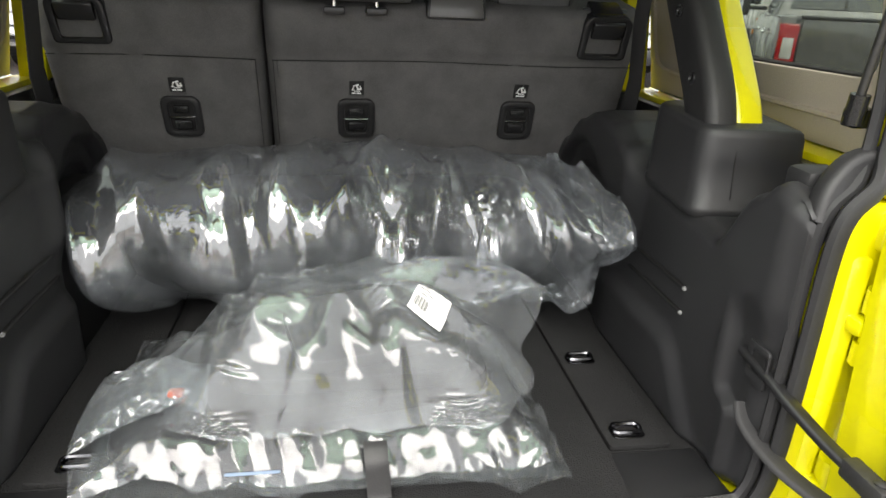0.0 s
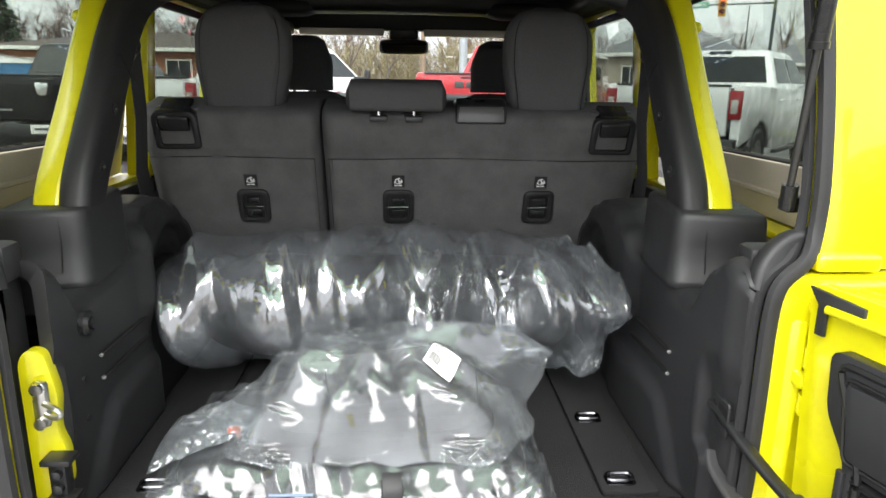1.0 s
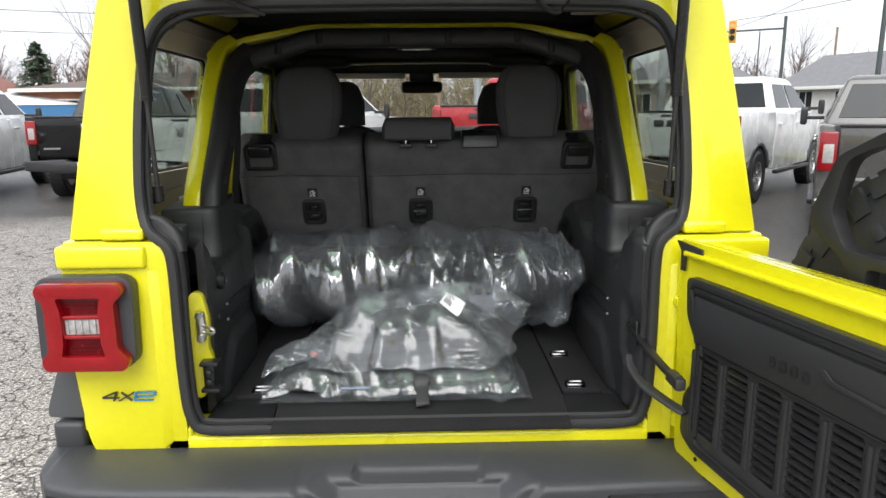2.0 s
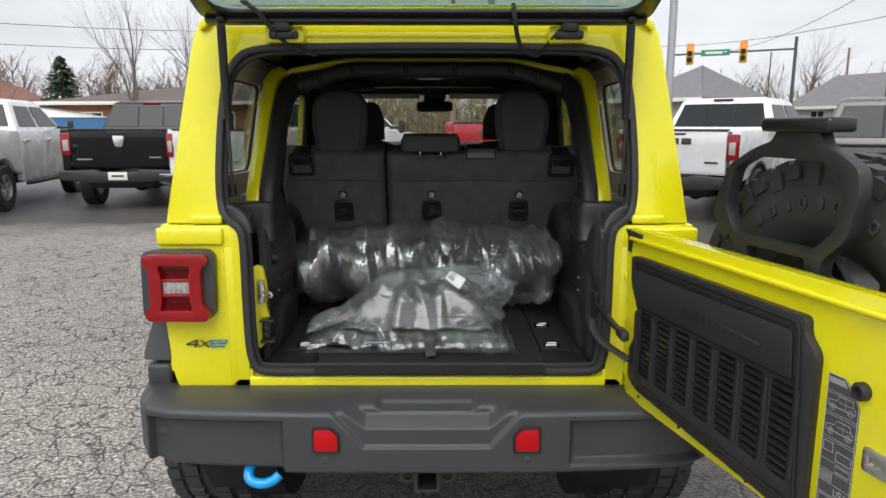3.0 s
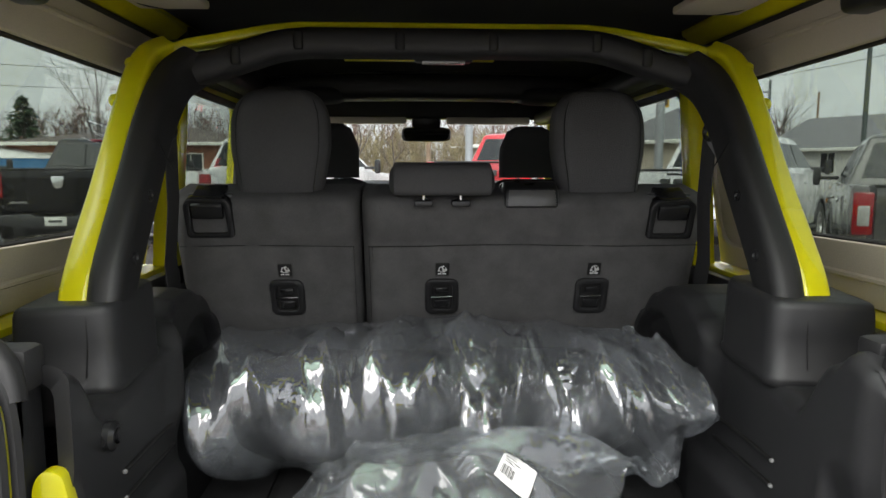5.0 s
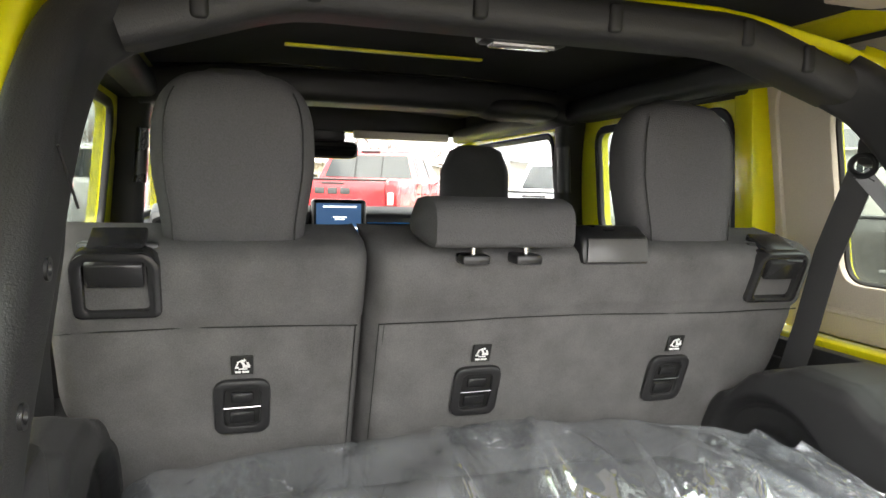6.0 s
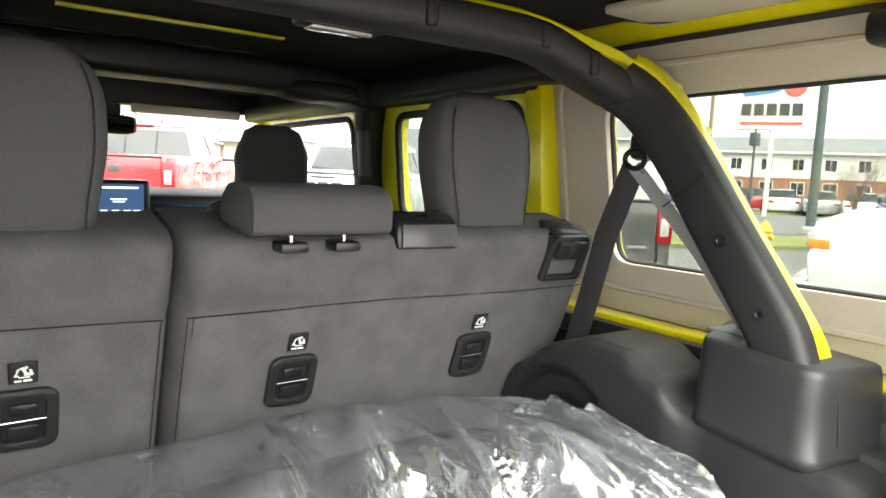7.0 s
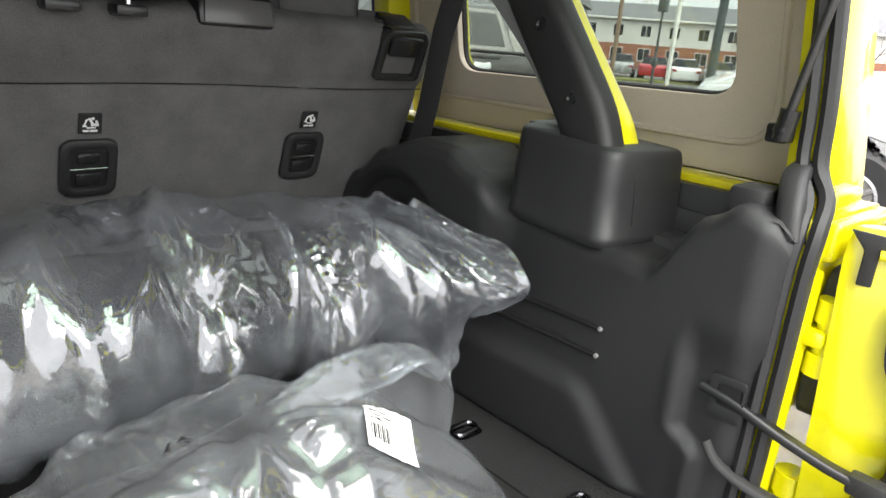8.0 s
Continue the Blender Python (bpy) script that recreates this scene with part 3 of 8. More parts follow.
bm = B()
sheet(bm, 300, 72, bumper_point)
bumper = part("rear_bumper", bm, BUMPER, suv, "dark grey textured plastic rear bumper with water drops", 40)
for s in (-1, 1):
    bm = B()
    prism(bm, [(s * x, 0.02, z) for x, z in fillet([(0.790, 0.945), (0.835, 0.905), (0.872, 0.800), (0.874, 0.775), (0.790, 0.772)], 0.008)], (0, 0.20, 0), 0.006)
    part("flare_end", bm, FLARE, bumper)
    bm = B()
    box(bm, *sorted((s * 0.792, s * 0.866)), 0.012, 0.20, 0.69, 0.762, 0.012, 3)
    part("bumper_cap", bm, BUMPER, bumper)
    bm = B()
    refl = [(0.252, 0.578), (0.318, 0.578), (0.318, 0.642), (0.272, 0.642), (0.252, 0.622)]
    prism(bm, [(s * u, -0.182, v) for u, v in fillet(refl, 0.006)], (0, -0.012, 0), 0.002)
    part("reflector", bm, RED_REFLECTOR, bumper, "red plastic reflector")
    bm = B()
    plate(bm, [(s * a, b) for a, b in fillet([(0.246, 0.572), (0.324, 0.572), (0.324, 0.648), (0.270, 0.648), (0.246, 0.624)], 0.006)], [[(s * a, b) for a, b in fillet(refl, 0.006)]], lambda u, v: Vector((u, -0.182, v)), (0, -0.010, 0), 0.002)
    part("reflector_bezel", bm, SATIN, bumper)
    for x, z, y in ((0.285, 0.548, bumper_y(0.285, 0.548) + 0.002), (0.770, 0.605, bumper_y(s * 0.770, 0.605) + 0.002)):
        bm = B()
        lathe(bm, [(0.011, 0), (0.011, 0.004), (0.009, 0.005), (0.0, 0.005)], 16, pose(s * x, y, z, 90, 0, 0))
        part("parking_sensor", bm, BUMPER, bumper)
bm = B()
random.seed(4)
for i in range(420):
    x = random.uniform(-0.80, 0.80)
    f = random.random()
    if abs(x) < 0.26:
        continue
    y, z = -0.035 - 0.085 * f, 0.6995 - 0.006 * f
    if random.random() < 0.25:
        z = random.uniform(0.60, 0.66)
        y = bumper_y(x, z)
    r = random.uniform(0.0012, 0.0032)
    bmesh.ops.create_icosphere(bm, subdivisions=1, radius=r, matrix=Matrix.Translation((x, y, z)) @ Matrix.Diagonal((1, 1, 0.5, 1)))
tagged(part("water_drops", bm, GLASS, bumper, "clear rain drops"), kind="stuff")

# tow hook, hitch, hardware under the bumper
bm = B()
ring_tube(bm, smooth_path([(-0.512, 0.02, 0.55), (-0.515, -0.06, 0.52), (-0.528, -0.115, 0.478), (-0.518, -0.135, 0.458), (-0.483, -0.143, 0.452), (-0.452, -0.140, 0.461), (-0.434, -0.132, 0.475)], 6), circle(0.015, 10), up=(0, 1, 0.2))
part("tow_hook", bm, BLUE_HOOK, suv, "bright blue steel tow hook")
bm = B()
plate(bm, rounded(0.078, 0.074, 0.008, 3, 0, 0.455), [rounded(0.054, 0.052, 0.004, 3, 0, 0.455)], lambda u, v: Vector((u, -0.14, v)), (0, 0.3, 0), 0.003)
box(bm, -0.62, 0.62, 0.10, 0.16, 0.48, 0.54, 0.01)
for s in (-1, 1):
    plate(bm, [(s * 0.06 + a, 0.452 + b) for a, b in circle(0.026, 12)], [[(s * 0.06 + a, 0.452 + b) for a, b in circle(0.013, 10)]], lambda u, v: Vector((u, -0.10, v)), (0, 0.012, 0), 0.002)
box(bm, -0.16, -0.10, -0.05, 0.05, 0.490, 0.53, 0.006)
box(bm, -0.23, -0.17, -0.05, 0.05, 0.490, 0.53, 0.006)
part("hitch_receiver", bm, IRON, suv, "dark steel hitch receiver")
bm = B()
ring_tube(bm, [(0.52, -0.02, 0.50), (0.52, 0.5, 0.50)], circle(0.032, 14))
part("exhaust_tip", bm, STEEL, suv)


# wheels with chunky tread
def wheel_parts(parent, m, rim_mat, radius=0.415, width=0.275, blocks=42, rim_r=0.225):
    """A tyre with raised tread blocks and a spoked rim, its outer face towards local +z."""
    bm = B()
    w = width / 2
    lathe(bm, [(rim_r, -w * 0.72), (rim_r + 0.04, -w * 0.95), (radius * 0.80, -w), (radius * 0.93, -w * 0.92), (radius - 0.016, -w * 0.76), (radius - 0.014, 0), (radius - 0.016, w * 0.76), (radius * 0.93, w * 0.92), (radius * 0.80, w), (rim_r + 0.04, w * 0.95), (rim_r, w * 0.72)], 48, m, closed=True)
    treads = B()
    for i in range(blocks):
        for k, (c, wide, skew) in enumerate(((-0.80, 0.30, 0.02), (-0.33, 0.34, -0.03), (0.33, 0.34, 0.03), (0.80, 0.30, -0.02))):
            a = 360 * (i + 0.5 * (k % 2)) / blocks
            t = m @ pose(0, 0, 0, 0, 0, a)
            h = radius - (0.006 if abs(c) > 0.5 else 0.0)
            box(treads, h - 0.028, h, -0.022 + skew, 0.022 + skew, (c - wide / 2) * w, (c + wide / 2) * w, 0.0, 1, t)
        t = m @ pose(0, 0, 0, 0, 0, 360 * i / blocks)
        for q in (-1, 1):
            box(treads, radius * (0.84 if i % 2 else 0.88), radius * 0.962, -0.019, 0.019, min(q * w * 0.86, q * w * 1.015), max(q * w * 0.86, q * w * 1.015), 0.0, 1, t)
    tyre = part("tyre", bm, TYRE, parent, "black all-terrain tyre")
    tagged(part("tread", treads, TYRE, tyre), kind="stuff")
    bm = B()
    lathe(bm, [(rim_r, -w * 0.7), (rim_r, w * 0.7), (rim_r - 0.02, w * 0.72), (rim_r - 0.03, w * 0.45), (rim_r - 0.03, -w * 0.6)], 40, m, closed=True)
    for i in range(5):
        for d in (-9, 9):
            box(bm, 0.05, rim_r - 0.015, -0.014, 0.014, w * 0.30, w * 0.52, 0.005, 1, m @ pose(0, 0, 0, 0, 0, 72 * i + d))
    lathe(bm, [(0.075, w * 0.2), (0.075, w * 0.55), (0.05, w * 0.62), (0.0, w * 0.62)], 24, m)
    rim = part("rim", bm, rim_mat, tyre, "alloy rim")
    return tyre


RIM = material("machined_alloy", (0.45, 0.45, 0.45), 0.35, metal=1.0, vary=0.1)
for s in (-1, 1):
    for y in (0.62, 3.63):
        wheel_parts(suv, pose(s * 0.79, y, 0.413, 0, 90 * s, 0), RIM)

# hardtop: leaning rear frame, side walls with windows, roof
def top_x(z, inner=0.0):
    """Half width of the hardtop at a height."""
    return 0.778 - 0.17 * max(0, z - 1.196) - inner


hard = None
bm = B()
outer = [(top_x(1.196), 1.198), (top_x(1.5), 1.5), (0.690, 1.70), (0.672, 1.765), (0.625, 1.805), (0.30, 1.822)]
outer = outer + [(-x, z) for x, z in outer[::-1]]
hole = [(x + (0.004 if x > 0.4 else 0), z) for x, z in SEAL if z > 1.20]
hole = [(0.612, 1.199)] + hole[1:]
hole = hole + [(-x, z) for x, z in hole[-2::-1]]
rear = outer[:]
loop = outer + hole[::-1]
plate(bm, [(x, z) for x, z in outer[:6]] + [(0.0, 1.826)] + [(x, z) for x, z in outer[6:]] + hole[::-1], [], lambda u, v: Vector((u, 0.020 + 0.105 * (v - 1.2), v)), (0, 0.05, 0), 0.008)
hardtop = part("hardtop", bm, YELLOW, suv, "yellow body-colour hardtop frame with a beige inside")
for s in (-1, 1):
    # ledge at the foot of the rear frame, drip groove along the corner
    bm = B()
    box(bm, *sorted((s * 0.604, s * 0.700)), 0.000, 0.055, 1.200, 1.226, 0.008, 3)
    part("hardtop_foot", bm, YELLOW, hardtop)
    # side wall: yellow skin outside, beige inside, window through both
    win = fillet([(0.205, 1.315), (0.80, 1.305), (0.805, 1.640), (0.245, 1.648)], 0.045)
    wall = [(0.05, 1.198), (0.965, 1.198), (0.965, 1.70), (0.92, 1.755), (0.10, 1.755)]
    bm = B()
    plate(bm, wall, [win], lambda u, v: Vector((s * top_x(v), u, v)), (-s * 0.012, 0, 0))
    skin = part("hardtop_side", bm, YELLOW, hardtop)
    bm = B()
    plate(bm, [(u + (0.012 if u < 0.5 else 0), v) for u, v in wall], [[(0.5 + (u - 0.5) * 1.0, v) for u, v in win]], lambda u, v: Vector((s * (top_x(v) - 0.0165), u, v)), (-s * 0.016, 0, 0), 0.004)
    part("hardtop_lining", bm, LINER, hardtop, "stone beige moulded lining")
    bm = B()
    # raised rib round the window in the lining
    ring_tube(bm, [(s * (top_x(v) - 0.034), u, v) for u, v in fillet([(0.135, 1.25), (0.93, 1.25), (0.93, 1.70), (0.16, 1.70)], 0.07)], circle(0.006, 6), closed=True, up=(1, 0, 0))
    part("lining_rib", bm, LINER, hardtop)
    bm = B()
    plate(bm, [(0.5 + (u - 0.5) * 1.02, 1.477 + (v - 1.477) * 1.035) for u, v in win], [], lambda u, v: Vector((s * (top_x(v) - 0.006), u, v)), (-s * 0.004, 0, 0))
    pane = part("quarter_window", bm, TINT, hardtop, "dark tinted quarter window")
    pane.visible_shadow = False
    bm = B()
    ring_tube(bm, [(s * (top_x(v) - 0.012), u, v) for u, v in win], circle(0.006, 6), closed=True, up=(1, 0, 0))
    part("window_gasket", bm, RUBBER, pane)
    # yellow rail on the tub under the hardtop, seen from inside
    bm = B()
    box(bm, *sorted((s * 0.692, s * 0.744)), 0.06, 0.98, 1.180, 1.197, 0.004)
    part("tub_rail", bm, YELLOW_IN, suv)
    bm = B()
    box(bm, *sorted((s * 0.664, s * 0.690)), 0.07, 0.98, 1.02, 1.186, 0.003)
    part("inner_side_trim", bm, BLACK, suv)
    # roof edge beam: beige soffit, yellow upper rail, black seal
    bm = B()
    prism(bm, [(s * 0.655, 0.09, 1.742), (s * 0.615, 0.09, 1.775), (s * 0.615, 0.09, 1.795), (s * 0.665, 0.09, 1.785)], (0, 0.88, 0), 0.004)
    part("roof_rail", bm, YELLOW_IN, suv)
    bm = B()
    prism(bm, [(s * 0.662, 0.10, 1.733), (s * 0.650, 0.10, 1.744), (s * 0.646, 0.10, 1.742), (s * 0.658, 0.10, 1.730)], (0, 0.86, 0), 0.003)
    part("roof_seal", bm, RUBBER, suv)
    bm = B()
    box(bm, *sorted((s * 0.462, s * 0.600)), 0.12, 0.63, 1.752, 1.768, 0.005)
    part("roof_soffit", bm, LINER, hardtop)
    bm = B()
    path = smooth_path([(s * 0.60, 0.10, 1.775), (s * 0.605, 0.35, 1.772), (s * 0.600, 0.52, 1.768), (s * 0.575, 0.60, 1.762), (s * 0.53, 0.64, 1.765)], 5)
    ring_tube(bm, path, circle(0.012, 8))
    part("roof_panel_seal", bm, RUBBER, suv)
    bm = B()
    box(bm, *sorted((s * 0.585, s * 0.640)), 0.20, 0.28, 1.675, 1.725, 0.015, 3)
    part("roof_latch_cover", bm, SATIN, suv)
bm = B()
roof = [(-0.66, 1.775), (-0.62, 1.808), (-0.30, 1.828), (0.30, 1.828), (0.62, 1.808), (0.66, 1.775)]
prism(bm, [(x, 0.06, z) for x, z in roof + [(x * 0.99, z - 0.022) for x, z in roof[::-1]]], (0, 2.72, 0), 0.004)
part("roof_shell", bm, YELLOW, hardtop)
for y0, y1 in ((0.14, 0.98), (1.00, 1.72), (1.74, 2.75)):
    bm = B()
    prism(bm, [(x * 0.94, y0, z - 0.026) for x, z in roof[1:-1]] + [(x * 0.94, y0, z - 0.040) for x, z in roof[1:-1][::-1]], (0, y1 - y0, 0), 0.004)
    part("headliner", bm, HEADLINER, hardtop, "black headliner panel")
bm = B()
box(bm, -0.36, 0.36, 0.052, 0.062, 1.735, 1.742, 0.002)
box(bm, -0.55, 0.55, 0.085, 0.13, 1.735, 1.80, 0.01)
part("rear_header", bm, YELLOW, hardtop)

for s in (-1, 1):
    bm = B()
    box(bm, *sorted((s * 0.610, s * 0.690)), 0.96, 2.80, 1.672, 1.800, 0.012)
    part("roof_side_rail", bm, PADDING, suv)
# raised rear glass: hinges, frame, pane, stays, wiring
lift_m = Matrix.Translation((0, 0.050, 1.772)) @ Euler((radians(-15), 0, 0)).to_matrix().to_4x4()
bm = B()
frame_out = fillet([(-0.632, -0.015), (0.632, -0.015), (0.60, -0.62), (-0.60, -0.62)], 0.06)
frame_in = fillet([(-0.585, -0.075), (0.585, -0.075), (0.545, -0.57), (-0.545, -0.57)], 0.07)
plate(bm, frame_out, [frame_in], lambda u, v: lift_m @ Vector((u, v, 0.0)), lift_m.to_3x3() @ Vector((0, 0, 0.012)), 0.003)
liftgate = part("lift_glass", bm, SATIN, suv, "raised rear window glass with a black border")
bm = B()
plate(bm, frame_out, [], lambda u, v: lift_m @ Vector((u, v, 0.0125)), lift_m.to_3x3() @ Vector((0, 0, 0.004)))
pane = part("lift_glass_pane", bm, LIFT_TINT, liftgate, "tinted rear window pane")
pane.visible_shadow = False
bm = B()
box(bm, -0.62, 0.62, -0.050, -0.020, -0.016, 0.002, 0.006, 2, lift_m)
part("glass_edge_bar", bm, SATIN, liftgate)
bm = B()
for i in range(9):
    v = -0.12 - i * 0.05
    box(bm, -0.52, 0.52, v, v + 0.002, -0.002, 0.0, 0, 1, lift_m)
part("defroster_line", bm, DARK_BADGE, liftgate)
for s in (-1, 1):
    bm = B()
    box(bm, s * 0.405 - 0.04, s * 0.405 + 0.04, 0.010, 0.060, 1.727, 1.750, 0.006)
    box(bm, s * 0.405 - 0.024, s * 0.405 + 0.024, 0.0, 0.05, 1.745, 1.772, 0.008)
    for d in (-0.024, 0.024):
        lathe(bm, [(0.007, 0), (0.007, 0.008), (0.0, 0.009)], 8, pose(s * 0.405 + d, 0.012, 1.738, 90, 0, 0))
    part("glass_hinge", bm, SATIN, suv, "black glass hinge")
    bm = B()
    box(bm, s * 0.405 - 0.055, s * 0.405 + 0.055, 0.035, 0.090, 1.718, 1.765, 0.005)
    part("hinge_pad", bm, YELLOW, hardtop)
    foot, head = Vector((s * 0.590, 0.075, 1.290)), Vector((s * 0.572, -0.005, 1.778))
    mid = foot.lerp(head, 0.46)
    bm = B()
    ring_tube(bm, [mid, foot.lerp(head, 0.97)], circle(0.0125, 12), up=(0, 1, 0))
    ring_tube(bm, [foot.lerp(head, 0.44), mid], circle(0.014, 12), up=(0, 1, 0))
    strut = part("gas_strut", bm, SATIN, suv, "black gas strut holding the rear glass")
    bm = B()
    ring_tube(bm, [foot, mid], circle(0.0055, 10), up=(0, 1, 0))
    part("strut_rod", bm, IRON, strut)
    bm = B()
    ring_tube(bm, [foot + Vector((0, 0, -0.012)), foot.lerp(head, 0.05)], circle(0.012, 10), up=(0, 1, 0))
    bmesh.ops.create_icosphere(bm, subdivisions=2, radius=0.013, matrix=Matrix.Translation(foot))
    box(bm, *sorted((foot.x, foot.x + s * 0.035)), foot.y - 0.004, foot.y + 0.022, foot.z - 0.018, foot.z + 0.006, 0.004)
    part("strut_socket", bm, SATIN, strut)
    bm = B()
    bmesh.ops.create_icosphere(bm, subdivisions=2, radius=0.014, matrix=Matrix.Translation(head))
    part("strut_ball", bm, SATIN, strut)
for pts, r, name in (([(0.24, -0.02, 1.815), (0.245, -0.025, 1.775), (0.255, 0.0, 1.735), (0.275, 0.05, 1.705), (0.31, 0.09, 1.690), (0.33, 0.10, 1.692)], 0.0065, "washer_hose"), ([(0.39, 0.0, 1.765), (0.365, 0.02, 1.740), (0.345, 0.06, 1.712), (0.33, 0.10, 1.694)], 0.003, "wiring_lead"), ([(-0.50, -0.05, 1.82), (-0.46, -0.03, 1.79), (-0.42, 0.02, 1.735), (-0.38, 0.06, 1.705), (-0.33, 0.10, 1.690)], 0.0065, "wiring_lead")):
    bm = B()
    ring_tube(bm, smooth_path(pts, 6), circle(r, 8), up=(0, 1, 0))
    part(name, bm, RUBBER, suv)

# ---- swung-open tailgate: u along the gate from its hinge, n outwards, z up ----
GM = Matrix(((0.244, 0.970, 0, 0.588), (-0.970, 0.244, 0, -0.03), (0, 0, 1, 0), (0, 0, 0, 1)))


def gate_place(n):
    return lambda u, v: GM @ Vector((u, n, v))


def gate_way(n):
    return GM.to_3x3() @ Vector((0, n, 0))


bm = B()
shape = fillet([(0.02, 0.700), (0.06, 0.690), (1.15, 0.690), (1.165, 0.72), (1.165, 1.195), (0.0, 1.195), (-0.005, 1.16)], [0.02, 0, 0.03, 0.02, 0.03, 0.01, 0.01])
plate(bm, shape, [], gate_place(0.0), gate_way(0.018), 0.006)
plate(bm, [(0.5825 + (u - 0.5825) * 0.985, 0.9425 + (v - 0.9425) * 0.975) for u, v in shape], [], gate_place(0.018), gate_way(0.045), 0.006)
tailgate = part("tailgate", bm, YELLOW, suv, "yellow swing tailgate opened wide on its side hinges")
bm = B()
ring_tube(bm, [GM @ Vector((u, -0.002, v)) for u, v in [(0.03, 1.168), (0.40, 1.168), (0.80, 1.166), (1.13, 1.164)]], rounded(0.012, 0.026, 0.005, 3), up=GM.to_3x3() @ Vector((0, 1, 0)))
part("gate_fold", bm, YELLOW, tailgate)
# inner panel with bin lid and seven vent columns
panel_shape = fillet([(0.056, 1.124), (0.062, 1.04), (0.100, 0.985), (0.098, 0.90), (0.068, 0.86), (0.064, 0.765), (0.11, 0.742), (0.716, 0.708), (0.738, 0.722), (0.738, 1.060), (0.706, 1.088), (0.706, 1.124)], 0.018)
COLUMNS = [(0.114 + 0.0865 * i, 0.174 + 0.0865 * i) for i in range(7)]
bm = B()
holes = [fillet([(a, 0.796 - 0.003 * i), (b, 0.792 - 0.003 * i), (b, 0.976), (a, 0.976)], 0.007, 3) for i, (a, b) in enumerate(COLUMNS)]
plate(bm, panel_shape, holes, gate_place(-0.020), gate_way(0.020), 0.003)
gate_panel = part("gate_panel", bm, BLACK, tailgate, "black plastic tailgate panel with vents")
# near-black sheet behind the slats: the shade between them put into colour
bm = B()
plate(bm, [(0.428 + (u - 0.428) * 0.98, 0.92 + (v - 0.92) * 0.98) for u, v in panel_shape], [], gate_place(-0.006), gate_way(0.004))
part("vent_shade_sheet", bm, DEEP, gate_panel)
bm = B()
plate(bm, fillet([(0.090, 1.090), (0.680, 1.090), (0.690, 0.992), (0.105, 0.992)], 0.010), [], gate_place(-0.026), gate_way(0.010), 0.005)
lid = part("bin_lid", bm, BLACK, gate_panel)
bm = B()
ring_tube(bm, [GM @ Vector((u, -0.0215, v)) for u, v in fillet([(0.084, 1.096), (0.686, 1.096), (0.696, 0.986), (0.099, 0.986)], 0.012)], circle(0.003, 6), closed=True, up=(0, 0, 1))
ring_tube(bm, [GM @ Vector((u, -0.021, v)) for u, v in fillet([(0.072, 1.112), (0.694, 1.110), (0.722, 0.735), (0.12, 0.765), (0.125, 0.98)], 0.02)], circle(0.005, 6), closed=True, up=(0, 0, 1))
part("lid_gap", bm, DEEP, gate_panel)
bm = B()
for u, w in ((0.325, 0.016), (0.350, 0.018), (0.376, 0.018), (0.402, 0.018)):
    plate(bm, rounded(w, 0.024, 0.007, 3, u, 1.030), [rounded(w * 0.45, 0.010, 0.002, 2, u, 1.030)], gate_place(-0.0275), gate_way(0.002))
part("moulded_mark", bm, SATIN, lid)
bm = B()
prism(bm, [GM @ Vector((u, -0.027, v)) for u, v in fillet([(0.43, 1.055), (0.45, 1.035), (0.60, 1.030), (0.60, 1.040), (0.46, 1.046), (0.44, 1.060)], 0.004)], gate_way(-0.003), 0.001)
part("lid_ridge", bm, BLACK, lid)
slat_mesh = None
for i, (a, b) in enumerate(COLUMNS):
    for k in range(11):
        z = 0.805 - 0.003 * i + k * (0.965 - 0.805 + 0.003 * i) / 10
        if slat_mesh is None:
            bm = B()
            box(bm, -0.031, 0.031, -0.0065, 0.0045, -0.0036, 0.0036, 0.0, 1, pose(0, 0, 0, 20, 0, 0))
            first = part("vent_slat", bm, HANDLE, gate_panel)
            slat_mesh = first.data
            o = first
        else:
            o = new("vent_slat", slat_mesh)
            o.parent = gate_panel
        o.matrix_basis = GM @ Matrix.Translation(((a + b) / 2, -0.014, z))
bm = B()
for i in range(8):
    u = 0.1005 + 0.0865 * i if i else 0.100
    ring_tube(bm, [GM @ Vector((u, -0.021, z)) for z in (0.79, 0.88, 0.972)], rounded(0.012, 0.008, 0.003, 2), up=GM.to_3x3() @ Vector((0, 1, 0)))
part("vent_rib", bm, BLACK, gate_panel)
# sticker with drawings, stopper, latch, corner seal
bm = B()
plate(bm, fillet([(0.755, 1.030), (0.795, 1.030), (0.829, 0.988), (0.829, 0.74), (0.755, 0.74)], 0.008), [], gate_place(-0.0015), gate_way(0.002))
sticker = part("info_sticker", bm, STICKER, tailgate, "dark grey information sticker with fine line drawings")
bm = B()
plate(bm, [(0.759, 1.014), (0.800, 1.014), (0.792, 1.025), (0.759, 1.025)], [], gate_place(-0.003), gate_way(0.001))


def pen(points, r=0.0006):
    ring_tube(bm, [GM @ Vector((u, -0.002, z)) for u, z in points], circle(r, 4), up=GM.to_3x3() @ Vector((0, 1, 0)))


